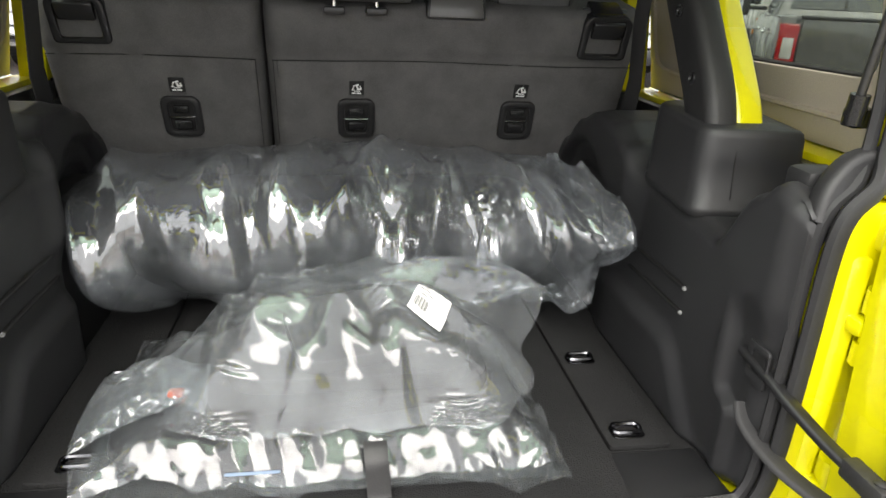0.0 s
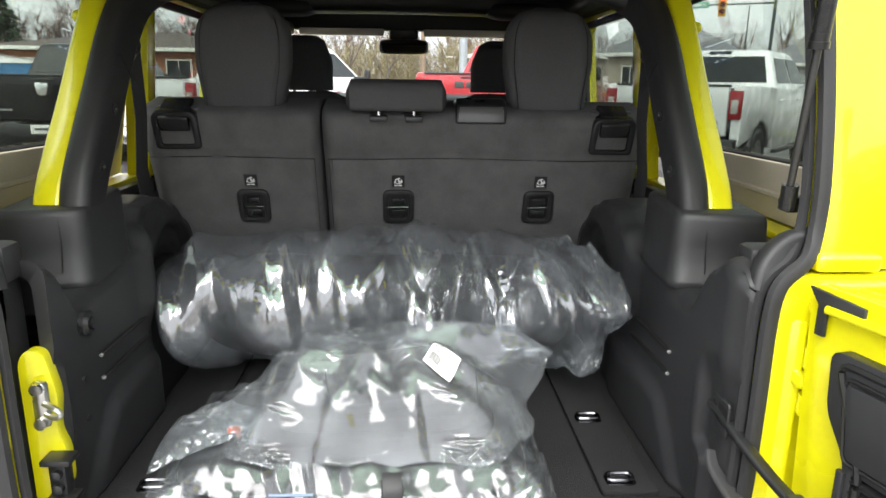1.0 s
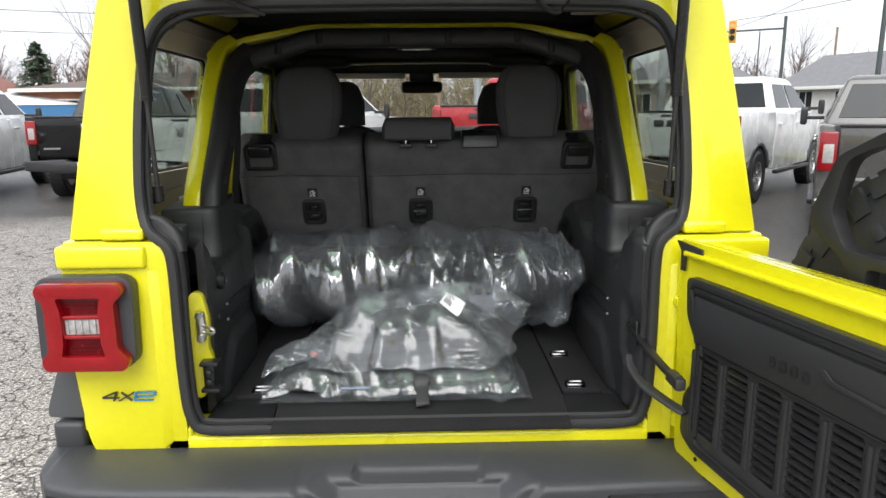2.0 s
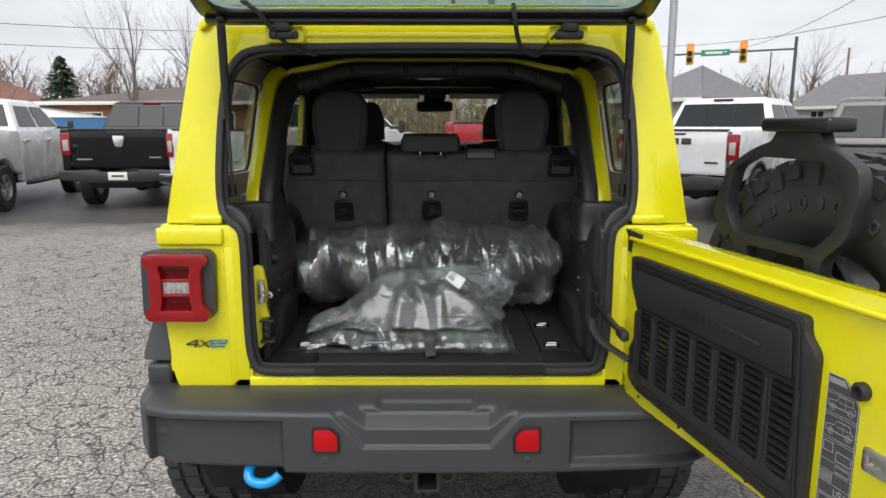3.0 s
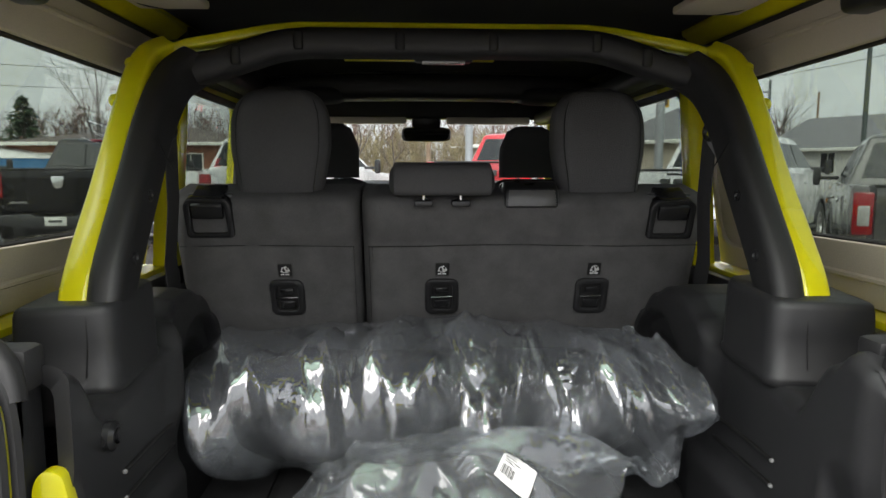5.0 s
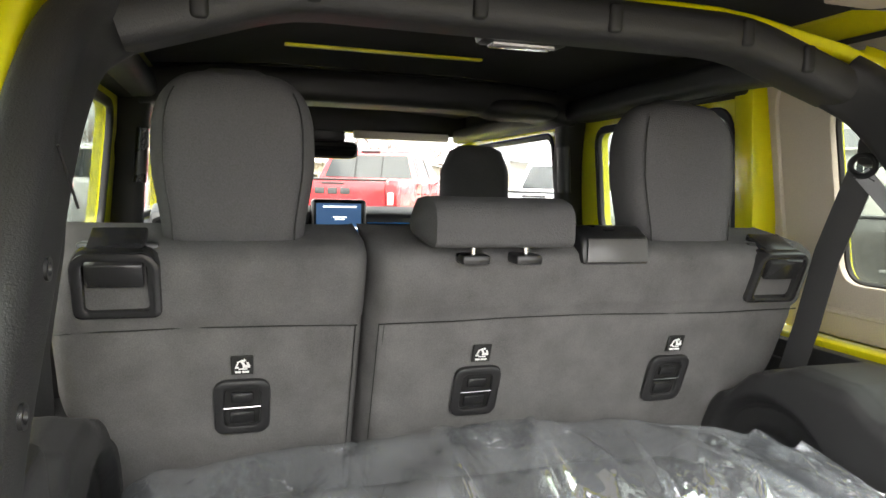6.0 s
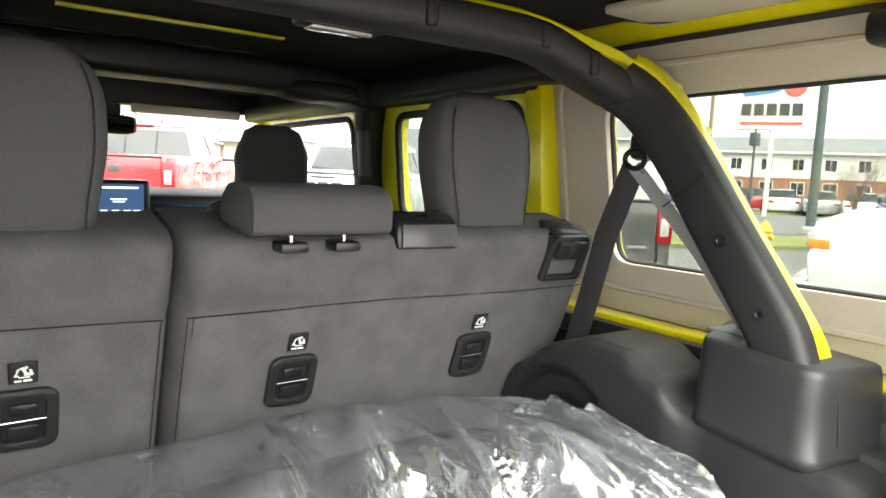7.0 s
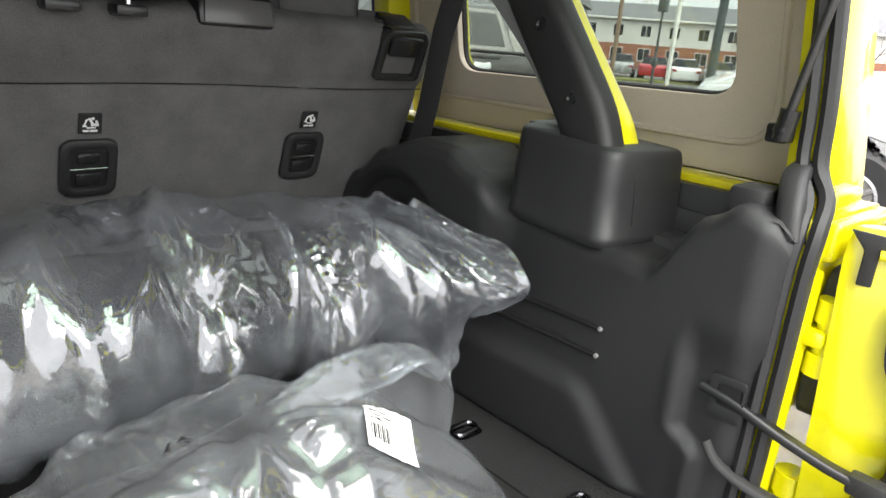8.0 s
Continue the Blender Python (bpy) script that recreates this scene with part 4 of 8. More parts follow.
for z in (0.998, 0.994, 0.957, 0.952, 0.908, 0.903, 0.862, 0.842, 0.818, 0.794, 0.770):
    pen([(0.757, z), (0.827 if z < 0.985 else 0.818, z)])
pen([(0.757, 1.030), (0.794, 1.030), (0.828, 0.988), (0.828, 0.742), (0.756, 0.742), (0.756, 1.029)], 0.001)
for z0 in (0.966, 0.918):
    # small drawing of a car seen from the side
    pen([(0.762, z0 + 0.004), (0.761, z0 + 0.014), (0.780, z0 + 0.017), (0.785, z0 + 0.027), (0.814, z0 + 0.027), (0.817, z0 + 0.015), (0.822, z0 + 0.013), (0.822, z0 + 0.004), (0.762, z0 + 0.004)], 0.0008)
    pen([(0.785, z0 + 0.016), (0.815, z0 + 0.016)])
    pen([(0.799, z0 + 0.004), (0.799, z0 + 0.026)])
    for q in (0.772, 0.812):
        for r in (0.0065, 0.0032):
            pen([(q + r * math.cos(t), z0 + 0.003 + r * math.sin(t)) for t in np.linspace(0, 2 * math.pi, 15)])
for u0, u1, z0, z1 in ((0.760, 0.782, 0.880, 0.898), (0.790, 0.824, 0.868, 0.886), (0.792, 0.824, 0.846, 0.858), (0.760, 0.786, 0.822, 0.838), (0.760, 0.786, 0.774, 0.790), (0.792, 0.824, 0.774, 0.790)):
    pen([(u0, z0), (u1, z0), (u1, z1), (u0, z1), (u0, z0)], 0.0009)
for k in range(4):
    pen([(0.762, 0.825 + 0.003 * k), (0.784, 0.825 + 0.003 * k)], 0.0007)
# the letters USA
for strokes, u0 in ((((0, 1), (0, 0.15), (0.15, 0), (0.45, 0), (0.6, 0.15), (0.6, 1)), 0.794), (((0.6, 0.9), (0.45, 1), (0.1, 1), (0, 0.8), (0.1, 0.55), (0.5, 0.45), (0.6, 0.2), (0.5, 0), (0.1, 0), (0, 0.1)), 0.804), (((0, 0), (0.3, 1), (0.6, 0)), 0.814)):
    pen([(u0 + 0.012 * a, 0.798 + 0.013 * b) for a, b in strokes], 0.0011)
pen([(0.8155, 0.802), (0.8195, 0.802)], 0.0011)
part("sticker_print", bm, GREY_PRINT, sticker)
bm = B()
lathe(bm, [(0.017, 0), (0.017, 0.012), (0.012, 0.016), (0.010, 0.016), (0.009, 0.006), (0.0, 0.006)], 18, GM @ pose(0.832, 0.0, 1.022, 90, 0, 0))
part("gate_stop", bm, RUBBER, tailgate)
bm = B()
plate(bm, rounded(0.055, 0.045, 0.006, 3, 0.876, 0.905), [rounded(0.032, 0.016, 0.004, 3, 0.878, 0.905)], gate_place(-0.006), gate_way(0.007), 0.002)
box(bm, 0.860, 0.898, 0.0, 0.003, 0.894, 0.916, 0.0, 1, GM)
part("gate_latch", bm, STEEL, tailgate, "steel gate latch")
bm = B()
prism(bm, [GM @ Vector((u, -0.004, v)) for u, v in [(-0.004, 1.192), (0.085, 1.186), (0.085, 1.172), (0.030, 1.172), (0.030, 1.128), (0.014, 1.128), (0.014, 1.17)]], gate_way(-0.006), 0.002)
part("gate_corner_seal", bm, RUBBER, tailgate)
bm = B()
for u, z in ((0.30, 0.712), (0.56, 0.702), (0.80, 0.700), (0.10, 0.715)):
    lathe(bm, [(0.005, 0), (0.005, 0.002), (0.0, 0.002)], 10, GM @ pose(u, 0.0, z, 90, 0, 0))
part("drain_hole", bm, DEEP, tailgate)
# hinges
for z in (1.045, 0.800):
    bm = B()
    box(bm, 0.585, 0.650, -0.030, 0.0, z - 0.012, z + 0.012, 0.008)
    ring_tube(bm, [(0.612, -0.026, z - 0.045), (0.612, -0.026, z + 0.045)], circle(0.016, 12), up=(0, 1, 0))
    ring_tube(bm, [(0.612, -0.026, z + 0.020), (0.612, -0.026, z + 0.050)], circle(0.021, 12), up=(0, 1, 0))
    ring_tube(bm, [(0.612, -0.026, z - 0.050), (0.612, -0.026, z - 0.020)], circle(0.021, 12), up=(0, 1, 0))
    box(bm, 0.600, 0.640, -0.06, -0.026, z - 0.035, z + 0.035, 0.01)
    part("gate_hinge", bm, YELLOW, suv, "yellow painted gate hinge")
# check arm and wiring boot
bm = B()
ring_tube(bm, smooth_path([(0.515, 0.075, 0.965), (0.520, 0.03, 0.955), (0.530, -0.02, 0.935), (0.545, -0.075, 0.915), (0.556, -0.115, 0.905)], 5), rounded(0.020, 0.012, 0.004, 3))
arm = part("check_arm", bm, SATIN, suv, "black door check arm")
bm = B()
box(bm, 0.543, 0.566, -0.165, -0.100, 0.893, 0.918, 0.004)
lathe(bm, [(0.008, 0), (0.008, 0.030), (0.004, 0.032)], 10, pose(0.555, -0.150, 0.890))
part("check_bracket", bm, IRON, arm)
bm = B()
ring_tube(bm, smooth_path([(0.520, 0.055, 0.890), (0.518, 0.03, 0.865), (0.530, -0.03, 0.845), (0.555, -0.085, 0.835), (0.585, -0.12, 0.822)], 6), rounded(0.040, 0.010, 0.004, 3), up=(0.3, 0, 1))
part("wiring_boot", bm, WEBBING, suv, "ribbed black wiring strap")
# spare wheel carrier with its high lamp, and the spare wheel
def carrier_loop(pts, n):
    return [GM @ Vector((u, n, z)) for u, z in pts]


bm = B()
cu = 0.505
outer = [(0.308, 1.392), (0.262, 1.290), (0.262, 1.262), (0.345, 1.212), (0.350, 1.10), (0.615, 1.10), (0.618, 1.212), (0.675, 1.262), (0.694, 1.350), (0.688, 1.402), (0.640, 1.430), (0.596, 1.444), (0.580, 1.48), (0.462, 1.48), (0.448, 1.452), (0.395, 1.436)]
inner = [(0.330, 1.388), (0.306, 1.292), (0.345, 1.230), (0.592, 1.228), (0.652, 1.285), (0.648, 1.388), (0.600, 1.414), (0.395, 1.416)]
low = [(0.392, 1.12), (0.392, 1.208), (0.575, 1.208), (0.575, 1.12)]
plate(bm, fillet(outer, 0.018), [fillet(inner, 0.022), fillet(low, 0.012)], gate_place(0.085), gate_way(0.032), 0.008)
box(bm, cu - 0.10, cu + 0.10, 0.060, 0.10, 1.08, 1.12, 0.01, 2, GM)
carrier = part("spare_carrier", bm, BLACK, tailgate, "black cast spare wheel carrier")
bm = B()
box(bm, 0.423, 0.619, 0.070, 0.145, 1.472, 1.503, 0.009, 3, GM)
part("high_brake_light", bm, SATIN, carrier, "black high-level brake light housing")
spare = wheel_parts(tailgate, GM @ Matrix.Translation((cu + 0.03, 0.285, 1.010)) @ Euler((radians(-90), 0, 0)).to_matrix().to_4x4(), IRON)
bm = B()
lathe(bm, [(0.14, 0), (0.14, 0.10), (0.0, 0.10)], 24, GM @ Matrix.Translation((cu + 0.03, 0.10, 1.010)) @ Euler((radians(-90), 0, 0)).to_matrix().to_4x4())
part("spare_mount", bm, BLACK, carrier)
bm = B()
spare_m = GM @ Matrix.Translation((cu + 0.03, 0.285, 1.010)) @ Euler((radians(-90), 0, 0)).to_matrix().to_4x4()
for i in range(9):
    a = 270 - 36 + 9 * i
    bm = B()
    plate(bm, rounded(0.030, 0.024, 0.008, 3), [rounded(0.016, 0.010, 0.004, 2)] if i % 2 else [], lambda u, v: spare_m @ pose(0, 0, 0, 0, 0, a) @ Vector((0.310 + u, v, -0.1405)), (spare_m.to_3x3() @ Vector((0, 0, 0.005))), 0.001)
    part("raised_sidewall_mark", bm, TYRE, spare)
# ---- cargo bay: floor, sill, rings ----
bm = B()
box(bm, -0.51, 0.51, 0.09, 1.30, 0.70, 0.762, 0.004)
cargo_floor = part("cargo_floor", bm, CARPET, suv, "black carpeted cargo floor")
bm = B()
slab = [(-0.345, -0.028, 0.742), (-0.345, -0.024, 0.758), (-0.345, 0.10, 0.778), (-0.345, 0.95, 0.778), (-0.345, 0.95, 0.764), (-0.345, 0.06, 0.756)]
prism(bm, slab, (0.703, 0, 0), 0.004)
part("centre_mat", bm, CARPET, cargo_floor, "black carpet load panel")
for s in (-1, 1):
    bm = B()
    prism(bm, fillet([(s * 0.366, 0.125), (s * 0.466, 0.125), (s * 0.472, 0.95), (s * 0.366, 0.95)], 0.006, 2) and [(x, y, 0.762) for x, y in fillet([(s * 0.366, 0.125), (s * 0.466, 0.125), (s * 0.472, 0.95), (s * 0.366, 0.95)], 0.006, 2)], (0, 0, 0.010), 0.002)
    strip = part("side_mat", bm, CARPET, cargo_floor)
    for y in (0.158, 0.380):
        bm = B()
        prism(bm, [(s * 0.405 + a, y + b, 0.771) for a, b in rounded(0.054, 0.034, 0.010, 4)], (0, 0, 0.003), 0.001)
        ring = part("tie_down_ring", bm, DARK_CHROME, cargo_floor, "chrome folding tie-down ring")
        bm = B()
        prism(bm, [(s * 0.405 + a, y + b, 0.7735) for a, b in rounded(0.034, 0.018, 0.006, 3)], (0, 0, 0.001))
        part("ring_well", bm, DEEP, ring)
        bm = B()
        ring_tube(bm, [(s * 0.405 + a, y + b + 0.004, 0.777) for a, b in rounded(0.046, 0.022, 0.009, 4)], circle(0.0035, 6), closed=True)
        part("ring_loop", bm, DARK_CHROME, ring)
bm = B()
for s in (-1, 1):
    prism(bm, [(s * 0.352, 0.005, 0.748), (s * 0.500, 0.005, 0.748), (s * 0.518, 0.018, 0.752), (s * 0.500, 0.118, 0.768), (s * 0.352, 0.118, 0.768)], (0, 0, -0.02), 0.006)
    ring_tube(bm, smooth_path([(s * 0.525, 0.012, 0.775), (s * 0.512, 0.006, 0.755), (s * 0.48, 0.002, 0.750), (s * 0.36, 0.002, 0.750)], 4), circle(0.006, 6))
box(bm, -0.36, 0.36, 0.004, 0.12, 0.728, 0.746, 0.004)
part("sill_plate", bm, SATIN, suv, "scuffed black plastic sill plate")


# ---- side trims of the cargo bay ----
def along(table, y):
    for (a, p), (b, q) in zip(table, table[1:]):
        if y <= b:
            f = (y - a) / (b - a)
            f = min(1, max(0, f))
            f = f * f * (3 - 2 * f)
            return p + (q - p) * f
    return table[-1][1]


SHELF = [(0.0, 1.175), (0.035, 1.196), (0.070, 1.206), (0.110, 1.180), (0.180, 1.096), (0.23, 1.104), (0.44, 1.122), (0.50, 1.160), (0.57, 1.190), (0.66, 1.192), (0.74, 1.165), (0.82, 1.110), (0.92, 0.99), (1.02, 0.85)]


def trim_point(s):
    def place(u, v):
        y = (0.010 if s > 0 else 0.090) + u * (1.010 if s > 0 else 0.930)
        zt = along(SHELF, y)
        r = 0.026
        if v < 0.70:
            z = 0.766 + (zt - r - 0.766) * v / 0.70
            x = 0.503
        elif v < 0.85:
            a = (v - 0.70) / 0.15 * math.pi / 2
            z, x = zt - r + r * math.sin(a), 0.503 + r * (1 - math.cos(a))
        else:
            z, x = zt, 0.529 + (v - 0.85) / 0.15 * 0.121
        low = (1 - ramp(z, 0.870, 0.910)) * ramp(y - 0.9 * (z - 0.80), 0.140, 0.195) * (1 - ramp(y, 0.50, 0.60))
        x -= 0.014 * low
        if z < zt - 0.004:
            edge = 0.103 - 0.040 * (1 - ramp(z, 0.865, 0.895))
            x += 0.013 * (1 - ramp(y, edge - 0.014, edge + 0.006)) * (1 - ramp(z, 0.98, 1.06))
            x -= 0.004 * bell(y, edge + 0.006, 0.007) * (1 - ramp(z, 0.98, 1.03))
            x -= 0.020 * ramp(y, 0.40, 0.48) * ramp(z, 0.94, 1.02)
            x += 0.014 * (1 - ramp(y, 0.008, 0.045))
            x += 0.022 * (1 - ramp(math.hypot(y - 0.70, z - 0.98), 0.132, 0.148)) * ramp(y, 0.5, 0.56)
            x += 0.010 * (1 - ramp(math.hypot(y - 0.70, z - 0.98), 0.080, 0.095))
        if s < 0:
            x += 0.048 * ramp(y, 0.45, 0.54)
        return Vector((s * x, y, z))
    return place


for s in (-1, 1):
    bm = B()
    sheet(bm, 110, 66, trim_point(s), (s * 0.02, 0, -0.02))
    trim = part("cargo_side_trim", bm, BLACK, suv, "moulded black plastic side trim with wheel arch", 60)
    for z in (0.986, 0.944):
        bm = B()
        ring_tube(bm, [(s * 0.503, 0.435, z - 0.004), (s * 0.501, 0.33, z), (s * 0.501, 0.228, z)], circle(0.0042, 8), up=(1, 0, 0))
        part("trim_slot", bm, DEEP, trim)
        bm = B()
        bmesh.ops.create_icosphere(bm, subdivisions=1, radius=0.0045, matrix=Matrix.Translation((s * 0.500, 0.228, z)))
        part("slot_clip", bm, GREY_METAL, trim)
    # roll bar foot housing
    bm = B()
    base = [(s * x, y) for x, y in fillet([(0.498 if s > 0 else 0.512, 0.246), (0.655, 0.222), (0.655, 0.48), (0.500 if s > 0 else 0.514, 0.430)], [0.030, 0.01, 0.01, 0.025], 6)]
    c = Vector((s * 0.58, 0.36))
    rings = []
    for z, k in ((1.104, 0.985), (1.112, 1.03), (1.122, 1.03), (1.126, 1.0), (1.19, 0.985), (1.230, 0.965), (1.240, 0.945), (1.244, 0.90)):
        rings.append([(c.x + (x - c.x) * k, c.y + (y - c.y) * k, z + (0.006 * (y - 0.36) / 0.1)) for x, y in base])
    loft(bm, rings)
    housing = part("bar_foot_cover", bm, BLACK, trim, "", 50)
    bm = B()
    ring_tube(bm, [(s * 0.553, 0.2365, 1.13), (s * 0.550, 0.2385, 1.18), (s * 0.553, 0.245, 1.225)], circle(0.0012, 5), up=(0, 1, 0))
    part("cover_seam", bm, DEEP, housing)
    # rear corner fill behind the arch, up to the rail
    bm = B()
    box(bm, *sorted((s * 0.60, s * 0.66)), 0.09, 1.0, 1.03, 1.115, 0.006)
    box(bm, *sorted((s * 0.655, s * 0.664)), 0.10, 1.0, 1.09, 1.150, 0.003)
    part("side_trim_back", bm, BLACK, trim)
bm = B()
plate(bm, rounded(0.046, 0.060, 0.006, 3, 0.042, 0.958), [rounded(0.032, 0.030, 0.004, 3, 0.038, 0.962)], lambda u, v: Vector((0.5165, u, v)), (-0.004, 0, 0), 0.001)
part("check_arm_bezel", bm, BLACK, suv)
bm = B()
box(bm, 0.5135, 0.530, 0.024, 0.052, 0.947, 0.977)
part("check_arm_slot", bm, DEEP, suv)
bm = B()
lathe(bm, [(0.022, 0), (0.022, 0.010), (0.017, 0.016), (0.012, 0.016), (0.011, 0.008), (0.0, 0.008)], 20, pose(-0.504, 0.186, 1.060, 0, 90, 0))
lathe(bm, [(0.010, 0.0), (0.010, 0.018), (0.0, 0.018)], 12, pose(-0.504, 0.190, 1.06, 0, 90, 0))
part("cargo_socket", bm, SATIN, suv, "round black socket")
for z in (0.93, 1.0):
    bm = B()
    lathe(bm, [(0.006, 0), (0.006, 0.004), (0.0, 0.004)], 10, pose(-0.503, 0.165, z - 0.03, 0, 90, 0))
    part("trim_clip", bm, SATIN, suv)


# ---- rear bench ----
GUIDE_GREY = material("satin_grey_plastic", (0.085, 0.083, 0.082), 0.32, vary=0.06)
TETHER = material("moulded_anchor_plastic", (0.018, 0.018, 0.019), 0.42, vary=0.1)
def back_y(z):
    return 0.737 + 0.37 * (1.368 - z)


def seat_back(x0, x1, cut0, cut1):
    bm = B()
    outline = [(x0 + 0.05 * cut0, 0.80), (x1 - 0.05 * cut1, 0.80), (x1 - 0.03 * cut1, 1.03), (x1, 1.16), (x1, 1.385), (x0, 1.385), (x0, 1.16), (x0 + 0.03 * cut0, 1.03)]
    nu, nv = 44, 40
    def place(u, v):
        z = 0.80 + v * 0.585
        k0 = x0 + cut0 * (0.05 if z < 0.9 else 0.05 - 0.05 * ramp(z, 0.98, 1.17))
        k1 = x1 - cut1 * (0.05 if z < 0.9 else 0.05 - 0.05 * ramp(z, 0.98, 1.17))
        r = 0.035
        x = k0 + (k1 - k0) * u
        e = min(x - k0, k1 - x)
        y = back_y(z)
        if e < r:
            y += r - math.sqrt(max(0, r * r - (r - e) ** 2))
        top = 1.385 - z
        if top < r:
            y += r - math.sqrt(max(0, r * r - (r - top) ** 2))
        y -= 0.006 * ramp(z, 1.266, 1.28) * (1 - ramp(z, 1.34, 1.385))
        y += 0.005 * bell(z, 1.265, 0.006)
        y += 0.0025 * noise.noise(Vector((x * 9, z * 9, 3.1))) + 0.0012 * noise.noise(Vector((x * 31, z * 31, 1.7)))
        return Vector((x, y, z))
    sheet(bm, nu, nv, place, (0, 0.11, 0.02))
    return bm


for x0, x1, c0, c1, name, lab, latches in ((-0.608, -0.187, 1, 0, "rear_seat_back", "narrow dark grey cloth rear seat back", (-0.361,)), (-0.180, 0.612, 0, 1, "rear_seat_back", "wide dark grey cloth rear seat back", (0.003, 0.362))):
    seat = part(name, seat_back(x0, x1, c0, c1), FABRIC, suv, lab, 60)
    bm = B()
    ring_tube(bm, [(x, back_y(1.265) + 0.0015 + 0.0015 * math.sin(x * 40), 1.265 + 0.002 * math.sin(x * 11)) for x in np.linspace(x0 + 0.012, x1 - 0.012, 30)], circle(0.0011, 5))
    inner = x1 - 0.014 if x0 < -0.5 else x0 + 0.014
    for d in (0.0, 0.008):
        ring_tube(bm, [(inner + (-d if x0 < -0.5 else d), back_y(z) + 0.004, z) for z in np.linspace(0.85, 1.262, 16)], circle(0.0008, 5), up=(0, 1, 0))
    part("stitched_seam", bm, DEEP, seat)
    bm = B()
    box(bm, x0 + 0.02, x1 - 0.02, back_y(1.0) + 0.02, back_y(1.0) + 0.56, 0.62, 0.90, 0.04, 3)
    part("seat_cushion", bm, CLOTH, seat)
    for xc in latches:
        tilt = math.degrees(math.atan(0.37))
        lm = Matrix.Translation((xc, back_y(1.139) - 0.004, 1.139)) @ Euler((radians(tilt), 0, 0)).to_matrix().to_4x4()
        bm = B()
        plate(bm, rounded(0.080, 0.096, 0.018, 5), [rounded(0.050, 0.068, 0.010, 4)], lambda u, v: lm @ Vector((u, 0.004, v)), lm.to_3x3() @ Vector((0, -0.009, 0)), 0.0035)
        bezel = part("tether_bezel", bm, TETHER, seat, "black plastic child-seat tether anchor")
        bm = B()
        plate(bm, rounded(0.054, 0.072, 0.010, 4), [], lambda u, v: lm @ Vector((u, 0.004, v)), lm.to_3x3() @ Vector((0, -0.003, 0)))
        part("tether_well", bm, DEEP, bezel)
        bm = B()
        box(bm, -0.018, 0.018, -0.004, 0.003, -0.030, -0.008, 0.006, 2, lm)
        box(bm, -0.016, 0.016, -0.004, 0.003, 0.008, 0.026, 0.004, 2, lm)
        part("tether_flap", bm, SATIN, bezel)
        bm = B()
        ring_tube(bm, [lm @ Vector((-0.026, -0.004, 0.0)), lm @ Vector((0.026, -0.004, 0.001))], circle(0.0014, 8))
        part("tether_bar", bm, DARK_CHROME, bezel)
        im = Matrix.Translation((xc, back_y(1.208) - 0.0055, 1.208)) @ Euler((radians(tilt), 0, 0)).to_matrix().to_4x4()
        bm = B()
        box(bm, -0.0155, 0.0155, 0.0, 0.003, -0.017, 0.015, 0.001, 1, im)
        tag = part("tether_tag", bm, DEEP, seat, "black tag with white child-seat symbol")
        bm = B()
        for u, v, w, h, turn in ((0.001, 0.003, 0.0035, 0.012, -25), (0.0055, -0.002, 0.010, 0.004, 0), (0.0085, 0.001, 0.003, 0.008, -20), (0.003, 0.008, 0.0035, 0.0035, 45), (-0.007, 0.001, 0.002, 0.009, 20), (-0.0075, -0.004, 0.0055, 0.002, 0), (-0.0045, 0.006, 0.006, 0.0018, -30), (-0.006, -0.0115, 0.008, 0.0028, 0), (0.0045, -0.0115, 0.0095, 0.0028, 0), (0.001, -0.0065, 0.012, 0.0016, 0)):
            box(bm, -w / 2, w / 2, -0.0012, 0.0, -h / 2, h / 2, 0, 1, im @ Matrix.Translation((u, 0, v)) @ Euler((0, radians(turn), 0)).to_matrix().to_4x4())
        part("tag_symbol", bm, WHITE_PRINT, tag)
    # release handle at the outer shoulder
    xc = -0.515 if x0 < -0.5 else 0.522
    hm = Matrix.Translation((xc, back_y(1.337) - 0.002, 1.332 if x0 < -0.5 else 1.327)) @ Euler((radians(21), 0, 0)).to_matrix().to_4x4()
    bm = B()
    plate(bm, fillet([(-0.053, -0.046), (0.053, -0.046), (0.053, 0.035), (0.040, 0.050), (-0.040, 0.050), (-0.053, 0.035)], 0.012), [fillet([(-0.038, -0.034), (0.038, -0.034), (0.036, 0.036), (-0.036, 0.036)], 0.008)], lambda u, v: hm @ Vector((u, 0.020, v)), hm.to_3x3() @ Vector((0, -0.030, 0)), 0.005)
    handle = part("release_bezel", bm, HANDLE, seat, "black seat release handle")
    bm = B()
    box(bm, -0.037, 0.037, 0.006, 0.016, -0.034, 0.038, 0.0, 1, hm)
    part("handle_well", bm, DEEP, handle)
    bm = B()
    prism(bm, [hm @ Vector(p) for p in [(-0.034, -0.012, 0.002), (-0.034, -0.016, 0.036), (-0.034, 0.008, 0.050), (-0.034, 0.060, 0.056), (-0.034, 0.060, 0.044), (-0.034, 0.008, 0.036), (-0.034, -0.002, 0.004)]], hm.to_3x3() @ Vector((0.068, 0, 0)), 0.003)
    part("release_lever", bm, HANDLE, handle)
    bm = B()
    box(bm, xc - 0.05, xc + 0.05, back_y(1.375) + 0.022, back_y(1.375) + 0.09, 1.366, 1.387, 0.006)
    part("shoulder_cap", bm, SATIN, handle)

